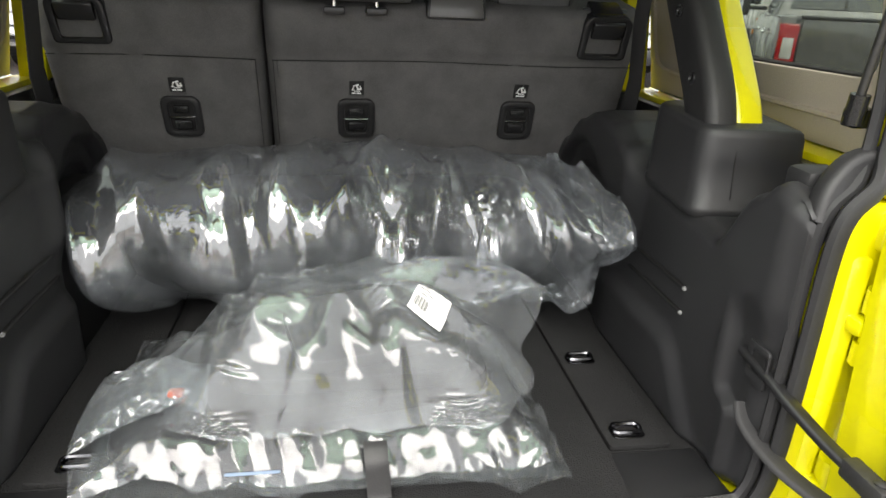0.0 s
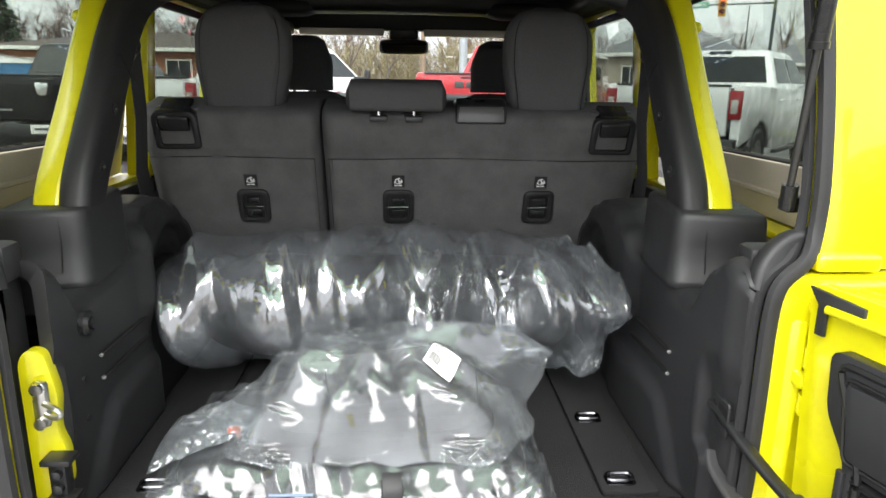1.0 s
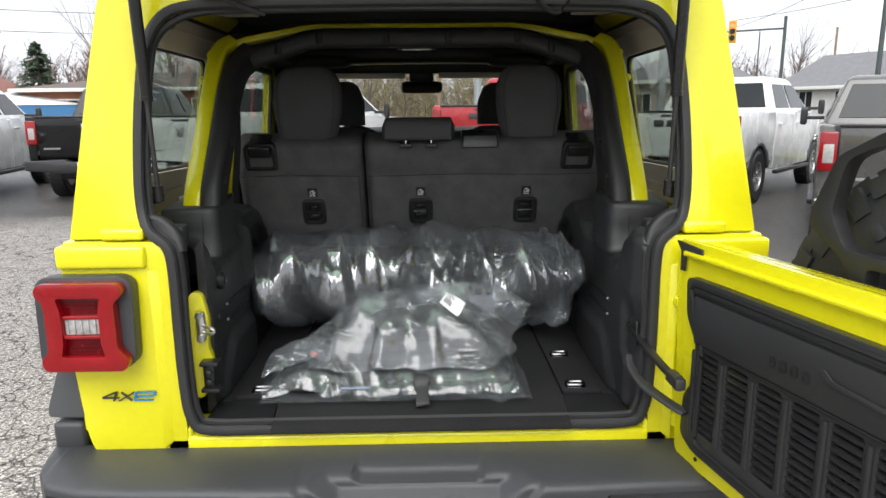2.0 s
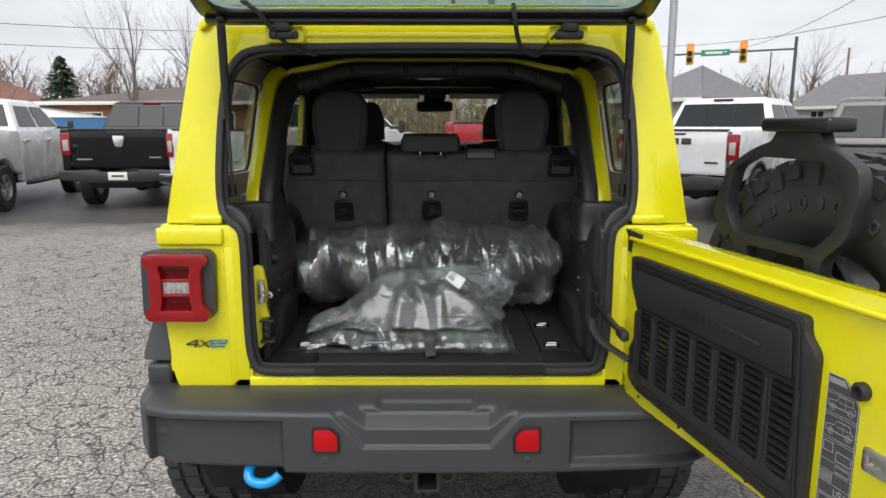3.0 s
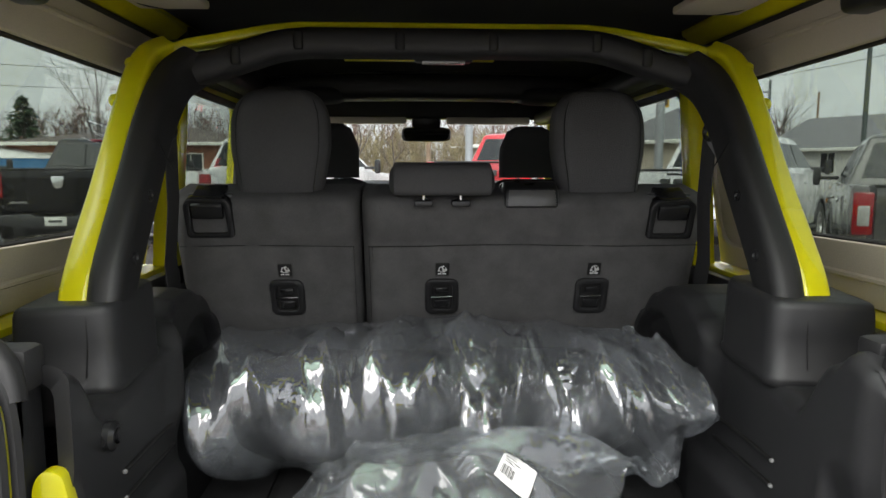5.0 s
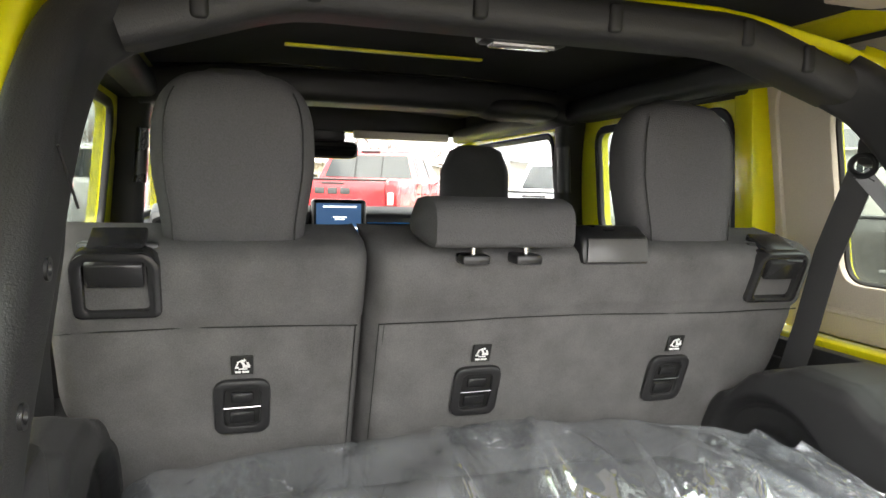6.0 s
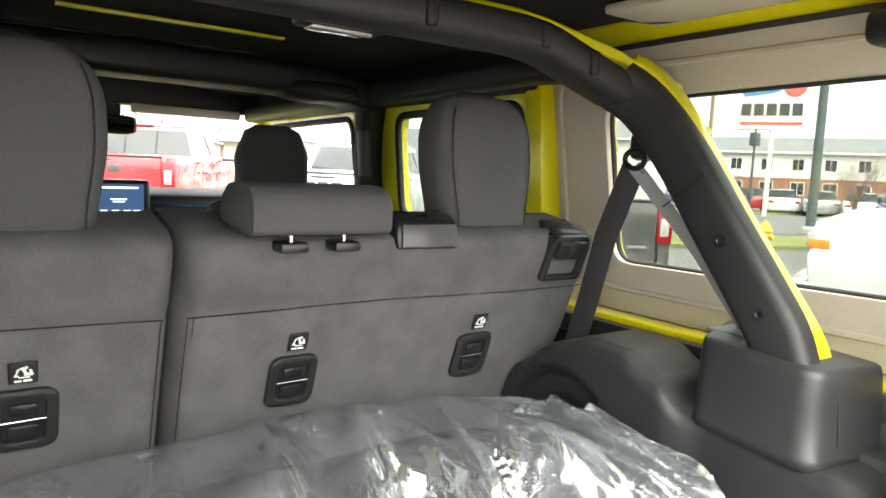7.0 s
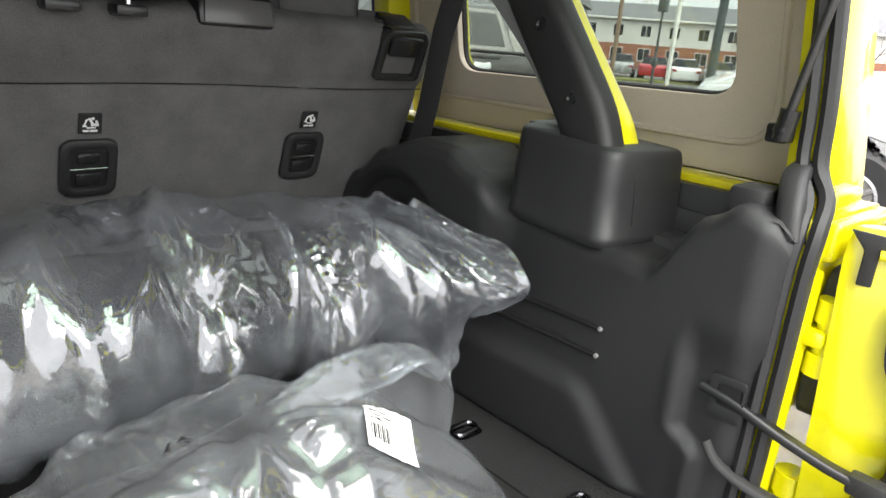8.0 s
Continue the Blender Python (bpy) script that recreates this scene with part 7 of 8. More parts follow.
    l.new(c.outputs["Object"], pool.inputs["Vector"])
    damp = n.new("ShaderNodeMapRange")
    damp.inputs["From Min"].default_value, damp.inputs["From Max"].default_value = 0.62 - wet, 0.70 - wet
    damp.inputs["To Min"].default_value, damp.inputs["To Max"].default_value = 0.85, 0.24
    l.new(pool.outputs["Fac"], damp.inputs["Value"])
    l.new(damp.outputs["Result"], b.inputs["Roughness"])
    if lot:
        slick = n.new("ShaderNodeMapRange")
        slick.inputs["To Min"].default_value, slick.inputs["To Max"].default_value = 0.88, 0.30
        l.new(dark_slick, slick.inputs["Value"])
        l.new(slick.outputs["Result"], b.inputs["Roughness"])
    bump = n.new("ShaderNodeBump")
    bump.inputs["Distance"].default_value = 0.010
    l.new(m2.outputs["Value"], bump.inputs["Height"])
    l.new(bump.outputs["Normal"], b.inputs["Normal"])
    return m


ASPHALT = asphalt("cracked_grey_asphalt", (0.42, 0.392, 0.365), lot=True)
WET = asphalt("wet_dark_asphalt", (0.085, 0.085, 0.088), 0.22)
ROAD = asphalt("worn_road_asphalt", (0.24, 0.235, 0.23))
GRASS = material("winter_grass", (0.16, 0.17, 0.05), 0.95, grain=0.02, size=40, vary=0.5, broad=2)
CONCRETE = material("kerb_concrete", (0.42, 0.40, 0.37), 0.85, grain=0.002, size=80, vary=0.2)
BARK = material("grey_bark", (0.12, 0.10, 0.085), 0.95, grain=0.004, size=40, vary=0.4)
BUDS = material("reddish_twigs", (0.17, 0.11, 0.085), 0.95, vary=0.3)
NEEDLES = material("spruce_needles", (0.035, 0.060, 0.030), 0.9, vary=0.5, broad=6)
LEAVES = material("pale_spring_leaves", (0.24, 0.20, 0.11), 0.9, vary=0.4, broad=4)
BRICK = material("red_brown_brick", (0.30, 0.13, 0.08), 0.9, grain=0.004, size=18, vary=0.3)
SHINGLE = material("brown_shingle", (0.13, 0.105, 0.095), 0.95, grain=0.006, size=14, vary=0.3)
GREY_SHINGLE = material("grey_shingle", (0.17, 0.17, 0.18), 0.95, grain=0.006, size=14, vary=0.25)
SIDING = material("pale_siding", (0.62, 0.61, 0.58), 0.7, grain=0.006, size=9, vary=0.1)
PLASTER = material("tan_plaster", (0.48, 0.42, 0.34), 0.85, vary=0.15)
WHITE_PAINT = material("white_truck_paint", (0.74, 0.75, 0.76), 0.25, coat=0.8, vary=0.03)
BLACK_PAINT = material("black_truck_paint", (0.006, 0.006, 0.007), 0.10, coat=0.25, vary=0.1, specular=0.3)
GREY_PAINT = material("granite_truck_paint", (0.075, 0.073, 0.07), 0.25, coat=0.9, vary=0.08)
RED_PAINT = material("red_truck_paint", (0.42, 0.018, 0.025), 0.22, coat=0.9, vary=0.06)
BLUE_PAINT = material("blue_car_paint", (0.05, 0.09, 0.16), 0.25, coat=0.9, vary=0.06)
SILVER_PAINT = material("silver_car_paint", (0.40, 0.41, 0.42), 0.28, metal=0.4, coat=0.8, vary=0.05)
CAR_GLASS = material("dark_car_glass", (0.020, 0.024, 0.026), 0.05, coat=0.0, vary=0.1, specular=0.35)
POLE_GREY = material("galvanised_pole", (0.38, 0.40, 0.42), 0.5, metal=0.5, vary=0.15)
POLE_DARK = material("dark_green_pole", (0.06, 0.075, 0.075), 0.5, vary=0.15)
WOOD_POLE = material("weathered_pole_wood", (0.24, 0.17, 0.12), 0.9, vary=0.3)
SIGNAL_YELLOW = material("signal_yellow", (0.62, 0.36, 0.02), 0.5, vary=0.08)
SIGN_GREEN = material("street_sign_green", (0.02, 0.25, 0.14), 0.4, vary=0.05)
SIGN_WHITE = material("sign_white", (0.72, 0.72, 0.68), 0.5, vary=0.06)
SIGN_BLUE = material("sign_blue", (0.07, 0.20, 0.42), 0.5, vary=0.06)
SIGN_RED = material("sign_red", (0.50, 0.10, 0.09), 0.5, vary=0.06)
HYDRANT = material("hydrant_yellow", (0.66, 0.42, 0.02), 0.45, vary=0.1)
AMBER = material("amber_lens", (0.75, 0.22, 0.01), 0.2, coat=0.8, vary=0.1)
STOP = lit("red_signal_lens", (1.0, 0.10, 0.03), 3.0)
TENT = material("white_canvas", (0.75, 0.75, 0.74), 0.8, vary=0.05)
WALL_BLUE = material("blue_panel", (0.05, 0.18, 0.38), 0.6, vary=0.08)

xs = sorted(set([-900, -500, -250, -120, -80, 900, 500, 250, 120, 80] + [x * 2.0 for x in range(-30, 31)] + [1 + 0.5 * k for k in range(17)]))
ys = sorted(set([-900, -400, -200, -100, -60, 900, 500, 250, 150] + [y * 4.0 for y in range(-12, 31)]))
bm = B()
grid = [[bm.verts.new((x, y, ground_z(x, y))) for y in ys] for x in xs]
for i in range(len(xs) - 1):
    for j in range(len(ys) - 1):
        bm.faces.new((grid[i][j], grid[i + 1][j], grid[i + 1][j + 1], grid[i][j + 1]))
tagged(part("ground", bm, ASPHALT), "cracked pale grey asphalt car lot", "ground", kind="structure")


def laid(name, corners, mat, lift, label, category, n=24):
    """A strip of ground cover that follows the lot, a little above it."""
    a, b, c, d = [Vector(p) for p in corners]
    bm = B()
    def place(u, v):
        p = a.lerp(b, u).lerp(d.lerp(c, u), v)
        return Vector((p.x, p.y, ground_z(p.x, p.y) + lift))
    sheet(bm, n, n, place, (0, 0, -0.25 if lift > 0.02 else -0.003))
    return tagged(part(name, bm, mat), label, category, kind="structure")


laid("grass_verge", [(-60, 26), (-6, 22), (-6, 34), (-60, 38)], GRASS, 0.10, "yellow-green winter grass verge", "grass")
laid("grass_strip", [(9.5, 11), (60, -8), (60, -4), (9.5, 14)], GRASS, 0.08, "worn winter grass strip along the street", "grass")
laid("street", [(9.5, 15), (70, -3), (70, 9), (9.5, 27)], ROAD, 0.012, "pale worn street asphalt", "street")
laid("far_grass", [(9.5, 28.5), (70, 10.5), (70, 14), (9.5, 32)], GRASS, 0.08, "grass verge across the street", "grass")


# ---- pickup trucks ----
def pickup(label, paint, m, group="trucks parked on the lot", flares=None, badge_mat=DARK_BADGE, plate_on=False, bed_len=1.75):
    """A full-size crew-cab pickup, its tail at local y = 0, driving towards +y, wheels on z = 0."""
    root = thing("pickup_truck", label, "truck", group)
    W = 1.0
    yb, yc, yh, yf = bed_len, bed_len + 0.03, bed_len + 2.30, bed_len + 4.05
    wheels = (1.02, 1.02 + 3.55)
    def arch(yc_, r=0.50, n=12):
        return [(yc_ + r * math.cos(a), 0.42 + r * math.sin(a)) for a in np.linspace(math.pi, 0, n)]
    for s in (-1, 1):
        bm = B()
        out = [(0.03, 0.60)] + [(y, z) for y, z in arch(wheels[0]) if z > 0.58] + [(yb, 0.60), (yb, 1.40), (0.9, 1.415), (0.03, 1.43)]
        plate(bm, out, [], lambda u, v: Vector((s * (W - 0.02 * abs(v - 1.05)), u, v)), (-s * 0.14, 0, 0), 0.025)
        part("bed_side", bm, paint, root)
        bm = B()
        out = [(yh, 0.60)] + [(y, z) for y, z in arch(wheels[1]) if z > 0.58] + [(yf - 0.02, 0.60), (yf + 0.02, 0.95), (yf - 0.05, 1.18), (yh + 0.05, 1.36), (yh, 1.38)]
        plate(bm, out, [], lambda u, v: Vector((s * (W - 0.03 * abs(v - 1.0)), u, v)), (-s * 0.20, 0, 0), 0.03)
        part("front_wing", bm, paint, root)
        for k, (y0, y1) in enumerate(((yc, yc + 1.06), (yc + 1.08, yh - 0.02))):
            bm = B()
            plate(bm, fillet([(y0, 0.48), (y1, 0.48), (y1, 1.36), (y0, 1.38)], 0.03), [], lambda u, v: Vector((s * (W - 0.03 * abs(v - 1.0)), u, v)), (-s * 0.12, 0, 0), 0.012)
            door = part("truck_door", bm, paint, root)
            bm = B()
            box(bm, *sorted((s * (W + 0.005), s * (W + 0.045))), y0 + 0.10, y0 + 0.34, 1.19, 1.225, 0.012)
            part("door_handle", bm, badge_mat if badge_mat is CHROME else paint, door)
        for y in wheels:
            bm = B()
            lathe(bm, [(0.23, -0.12), (0.36, -0.135), (0.405, -0.10), (0.415, 0.0), (0.405, 0.10), (0.36, 0.135), (0.23, 0.12)], 30, pose(s * 0.86, y, 0.415, 0, 90 * s, 0), closed=True)
            treads = B()
            for i in range(36):
                box(treads, 0.395, 0.421, -0.018, 0.018, -0.115, 0.115, 0, 1, pose(s * 0.86, y, 0.415, 0, 90 * s, 0) @ pose(0, 0, 0, 0, 0, i * 10))
            tyre = part("truck_tyre", bm, RUBBER, root)
            tagged(part("tread", treads, RUBBER, tyre), kind="stuff")
            bm = B()
            rm = pose(s * 0.86, y, 0.415, 0, 90 * s, 0)
            lathe(bm, [(0.235, -0.10), (0.235, 0.12), (0.21, 0.125), (0.20, 0.06), (0.0, 0.05), (0.0, -0.02)], 26, rm)
            for i in range(6):
                box(bm, 0.05, 0.22, -0.026, 0.026, 0.05, 0.105, 0.008, 1, rm @ pose(0, 0, 0, 0, 0, i * 60))
            part("truck_rim", bm, RIM, tyre)
            if flares is not None:
                bm = B()
                ring_tube(bm, [(s * (W - 0.03), q, z) for q, z in [(wheels[0] * 0 + y - 0.51, 0.56)] + arch(y, 0.52)[1:-1] + [(y + 0.51, 0.56)]], rounded(0.10, 0.05, 0.015, 2), up=(s, 0, 0))
                part("truck_flare", bm, flares, root)
        # tail lamp
        bm = B()
        box(bm, *sorted((s * 0.815, s * 0.985)), -0.015, 0.10, 0.97, 1.36, 0.02)
        lamp = part("truck_tail_lamp", bm, RED_LENS, root, "red tail lamp")
        bm = B()
        box(bm, *sorted((s * 0.845, s * 0.945)), -0.022, 0.0, 1.05, 1.24, 0.012)
        part("lamp_clear_part", bm, CLEAR_LENS, lamp)
        bm = B()
        box(bm, *sorted((s * 0.80, s * 0.985)), yf - 0.10, yf + 0.035, 0.96, 1.14, 0.03)
        lamp = part("truck_head_lamp", bm, CLEAR_LENS, root, "clear headlamp with amber marker")
        bm = B()
        box(bm, *sorted((s * 0.955, s * 1.003)), yf - 0.14, yf + 0.02, 1.01, 1.09, 0.012)
        part("amber_marker", bm, AMBER, lamp)
        # mirror
        bm = B()
        pillow(bm, 0.10, 0.09, 0.26, pose(s * 1.20, yh - 0.28, 1.47), 4)
        box(bm, *sorted((s * 0.93, s * 1.16)), yh - 0.31, yh - 0.25, 1.42, 1.47, 0.012)
        part("truck_mirror", bm, BLACK, root)
        bm = B()
        box(bm, *sorted((s * 0.96, s * 1.05)), yc + 0.1, yh - 0.1, 0.40, 0.46, 0.015)
        part("side_step", bm, BLACK, root)
    # bed, tailgate, bumper
    bm = B()
    box(bm, -0.86, 0.86, 0.05, yb, 0.80, 0.86)
    box(bm, -0.86, 0.86, yb - 0.05, yb, 0.80, 1.38, 0.01)
    part("truck_bed", bm, BLACK, root)
    bm = B()
    prof = [(0.0, 0.74), (-0.02, 0.80), (-0.012, 1.14), (-0.028, 1.19), (-0.02, 1.38), (-0.005, 1.43), (0.05, 1.43), (0.06, 0.74)]
    prism(bm, [(-0.805, y, z) for y, z in prof], (1.61, 0, 0), 0.006)
    gate = part("truck_tailgate", bm, paint, root)
    bm = B()
    box(bm, -0.82, 0.82, -0.035, 0.06, 1.405, 1.435, 0.01)
    box(bm, -0.18, 0.18, -0.032, -0.01, 1.345, 1.375, 0.006)
    part("gate_top_cap", bm, BLACK, gate)
    bm = B()
    if badge_mat is CHROME:
        prism(bm, [(a, -0.026, 1.215 + b) for a, b in fillet([(-0.10, 0.05), (-0.085, 0.10), (0, 0.085), (0.085, 0.10), (0.10, 0.05), (0.055, -0.10), (-0.055, -0.10)], 0.03)], (0, -0.012, 0), 0.004)
    else:
        for x in (-0.20, 0.0, 0.20):
            box(bm, x - 0.075, x + 0.075, -0.042, -0.02, 1.20, 1.295, 0.004)
    part("gate_badge", bm, badge_mat, gate)
    bm = B()
    box(bm, 0.50, 0.70, -0.034, -0.012, 0.915, 0.945, 0.003)
    box(bm, -0.72, -0.46, -0.034, -0.012, 0.885, 0.915, 0.003)
    part("gate_lettering_bar", bm, DARK_BADGE if badge_mat is not CHROME else GREY_METAL, gate)
    bm = B()
    prism(bm, [(x, -0.20, z) for x, z in fillet([(-0.98, 0.55), (-0.98, 0.71), (-0.36, 0.73), (-0.30, 0.69), (0.30, 0.69), (0.36, 0.73), (0.98, 0.71), (0.98, 0.55), (0.40, 0.50), (-0.40, 0.50)], 0.025)], (0, 0.18, 0), 0.02)
    bump = part("truck_bumper", bm, CHROME if badge_mat is CHROME and paint is not BLACK_PAINT else BLACK, root)
    bm = B()
    box(bm, -0.16, 0.16, -0.208, -0.195, 0.545, 0.685, 0.004)
    pl = part("number_plate", bm, SIGN_WHITE if plate_on else BLACK, bump)
    if plate_on:
        bm = B()
        box(bm, -0.10, 0.10, -0.211, -0.207, 0.60, 0.635, 0.002)
        part("plate_bar", bm, DARK_BADGE, pl)
    bm = B()
    box(bm, -0.55, 0.55, 0.1, yf - 0.3, 0.38, 0.52, 0.03)
    ring_tube(bm, [(-0.8, wheels[0], 0.40), (0.8, wheels[0], 0.40)], circle(0.06, 8), up=(0, 1, 0))
    bmesh.ops.create_icosphere(bm, subdivisions=2, radius=0.16, matrix=Matrix.Translation((0.0, wheels[0], 0.40)))
    part("truck_underside", bm, DEEP, root)
    # cab
    def section(y, z, w, r=0.05):
        return [(a, y, b) for a, b in ((-w, z), (w, z))]
    bm = B()
    low = [(-0.95, yc, 1.36), (0.95, yc, 1.36), (0.95, yh + 0.02, 1.36), (-0.95, yh + 0.02, 1.36)]
    mid = [(-0.93, yc + 0.02, 1.42), (0.93, yc + 0.02, 1.42), (0.93, yh - 0.05, 1.42), (-0.93, yh - 0.05, 1.42)]
    top = [(-0.74, yc + 0.22, 1.93), (0.74, yc + 0.22, 1.93), (0.72, yh - 0.66, 1.93), (-0.72, yh - 0.66, 1.93)]
    cap = [(-0.66, yc + 0.32, 1.975), (0.66, yc + 0.32, 1.975), (0.64, yh - 0.80, 1.975), (-0.64, yh - 0.80, 1.975)]
    loft(bm, [low, mid, top, cap])
    soften(bm, 0.03, 3, 20)
    part("truck_cab", bm, paint, root)
    # glass set into the cab: rear, sides, front
    def pane(name, pts, n, nameparent):
        bm = B()
        prism(bm, pts, n, 0.004, 1)
        return part(name, bm, CAR_GLASS, nameparent)
    def on_back(x, f):
        return (x, yc + 0.02 + 0.20 * f - 0.008, 1.42 + 0.51 * f)
    pane("truck_rear_window", [on_back(-0.80, 0.10), on_back(0.80, 0.10), on_back(0.68, 0.88), on_back(-0.68, 0.88)], (0, 0.02, -0.005), root)
    for x in (-0.24, 0.24):
        bm = B()
        prism(bm, [on_back(x - 0.012, 0.11), on_back(x + 0.012, 0.11), on_back(x + 0.012, 0.86), on_back(x - 0.012, 0.86)], (0, -0.006, 0.002))
        part("rear_window_bar", bm, DEEP, root)
    bm = B()
    box(bm, -0.17, 0.17, yc + 0.195, yc + 0.25, 1.915, 1.955, 0.01)
    part("cab_lamp_bar", bm, BLACK if badge_mat is not CHROME else RED_LENS, root)
    for s in (-1, 1):
        def on_side(y, f):
            return (s * (0.93 - 0.19 * f + 0.006), y, 1.42 + 0.51 * f)
        pane("truck_side_window", [on_side(yc + 0.18, 0.08), on_side(yc + 0.98, 0.08), on_side(yc + 0.98, 0.84), on_side(yc + 0.36, 0.84)], (-s * 0.02, 0, -0.004), root)
        pane("truck_side_window", [on_side(yc + 1.08, 0.08), on_side(yh - 0.20, 0.08), on_side(yh - 0.66, 0.84), on_side(yc + 1.08, 0.84)], (-s * 0.02, 0, -0.004), root)
    def on_front(x, f):
        return (x, yh - 0.05 - 0.61 * f + 0.012, 1.42 + 0.51 * f)
    pane("truck_windscreen", [on_front(-0.82, 0.06), on_front(0.82, 0.06), on_front(0.66, 0.92), on_front(-0.66, 0.92)], (0, -0.015, -0.012), root)
    # bonnet and face
    bm = B()
    loft(bm, [[(-0.84, yh - 0.02, 1.30), (0.84, yh - 0.02, 1.30), (0.84, yh - 0.02, 1.385), (0.40, yh - 0.02, 1.43), (-0.40, yh - 0.02, 1.43), (-0.84, yh - 0.02, 1.385)], [(-0.84, yf - 0.25, 1.15), (0.84, yf - 0.25, 1.15), (0.84, yf - 0.25, 1.26), (0.40, yf - 0.25, 1.33), (-0.40, yf - 0.25, 1.33), (-0.84, yf - 0.25, 1.26)], [(-0.78, yf + 0.02, 1.05), (0.78, yf + 0.02, 1.05), (0.78, yf + 0.02, 1.15), (0.40, yf + 0.02, 1.22), (-0.40, yf + 0.02, 1.22), (-0.78, yf + 0.02, 1.15)]])
    part("truck_bonnet", bm, paint, root)
    bm = B()
    box(bm, -0.80, 0.80, yf - 0.08, yf + 0.03, 0.74, 1.12, 0.03)
    gr = part("truck_grille", bm, DEEP, root)
    bm = B()
    for z in (0.84, 0.93, 1.02):
        box(bm, -0.74, 0.74, yf + 0.025, yf + 0.045, z - 0.015, z + 0.015, 0.005)
    part("grille_bar", bm, CHROME, gr)
    bm = B()
    prism(bm, [(x, yf - 0.02, z) for x, z in fillet([(-0.99, 0.52), (0.99, 0.52), (0.99, 0.74), (-0.99, 0.74)], 0.04)], (0, 0.18, 0), 0.03)
    part("truck_front_bumper", bm, CHROME, root)
    root.matrix_basis = m
    return root


def park(x, y, bearing, z=None):
    return pose(x, y, ground_z(x, y) if z is None else z, 0, 0, -bearing)


pickup("glossy black pickup truck with its red lamps and chrome badge", BLACK_PAINT, park(-5.62, 10.05, -6), badge_mat=CHROME, plate_on=True)
pickup("white pickup truck with dark flares, parked at an angle", WHITE_PAINT, park(3.73, 8.77, 42), flares=FLARE, badge_mat=DARK_BADGE)
pickup("dark granite grey pickup truck with chrome trim", GREY_PAINT, park(4.80, 4.75, 30), badge_mat=CHROME)
pickup("red pickup truck parked nose-in ahead", RED_PAINT, park(1.0, 10.0, 27, 0.12), badge_mat=DARK_BADGE)
pickup("white pickup truck parked ahead beside the red one", WHITE_PAINT, park(-3.65, 8.85, 30), badge_mat=CHROME)
pickup("white crew-cab pickup truck parked beside the black one", WHITE_PAINT, park(-8.32, 8.63, -10), badge_mat=CHROME)
pickup("white pickup truck seen from its front quarter by the street", WHITE_PAINT, park(8.05, -2.55, -20, 0.0), badge_mat=CHROME, flares=None)


# ---- cars across the street ----
def saloon(label, paint, m):
    root = thing("parked_car", label, "car", "cars parked across the street")
    bm = B()
    loft(bm, [[(s * w, y, z) for s, z in ((-1, 0.25), (1, 0.25), (1, h), (-1, h))] for y, w, h in ((0, 0.78, 0.80), (0.3, 0.88, 0.95), (1.2, 0.90, 0.98), (3.2, 0.90, 0.95), (4.2, 0.86, 0.80), (4.5, 0.74, 0.65))])
    soften(bm, 0.06, 2, 25)
    part("car_body", bm, paint, root)
    bm = B()
    loft(bm, [[(-0.82, 0.55, 0.92), (0.82, 0.55, 0.92), (0.82, 3.35, 0.92), (-0.82, 3.35, 0.92)], [(-0.62, 1.15, 1.42), (0.62, 1.15, 1.42), (0.60, 2.45, 1.42), (-0.60, 2.45, 1.42)]])
    soften(bm, 0.05, 2, 20)
    part("car_glasshouse", bm, CAR_GLASS, root)
    bm = B()
    box(bm, -0.60, 0.60, 1.15, 2.45, 1.405, 1.45, 0.03)
    part("car_roof", bm, paint, root)
    for s in (-1, 1):
        for y in (0.85, 3.55):
            bm = B()
            lathe(bm, [(0.0, -0.10), (0.30, -0.10), (0.325, -0.06), (0.325, 0.06), (0.30, 0.10), (0.0, 0.10)], 20, pose(s * 0.82, y, 0.325, 0, 90, 0))
            part("car_wheel", bm, RUBBER, root)
        bm = B()
        box(bm, *sorted((s * 0.55, s * 0.80)), -0.02, 0.12, 0.66, 0.80, 0.03)
        part("car_tail_lamp", bm, RED_LENS, root)
    root.matrix_basis = m
    return root


for i, (paint, lab) in enumerate(((BLUE_PAINT, "dark blue parked car far across the street"), (SILVER_PAINT, "silver parked car far across the street"), (RED_PAINT, "red parked car far across the street"), (WHITE_PAINT, "white parked car far across the street"), (SILVER_PAINT, "grey parked car far across the street"), (WHITE_PAINT, "small white parked car far across the street"), (BLUE_PAINT, "blue parked car far across the street"), (WHITE_PAINT, "white parked van-like car far across the street"))):
    b = radians(54.0 + 2.55 * i)
    d = 47 - 1.1 * i
    saloon(lab, paint, park(-0.35 + d * math.sin(b), -0.2 + d * math.cos(b), 55 + (i % 3) * 4))


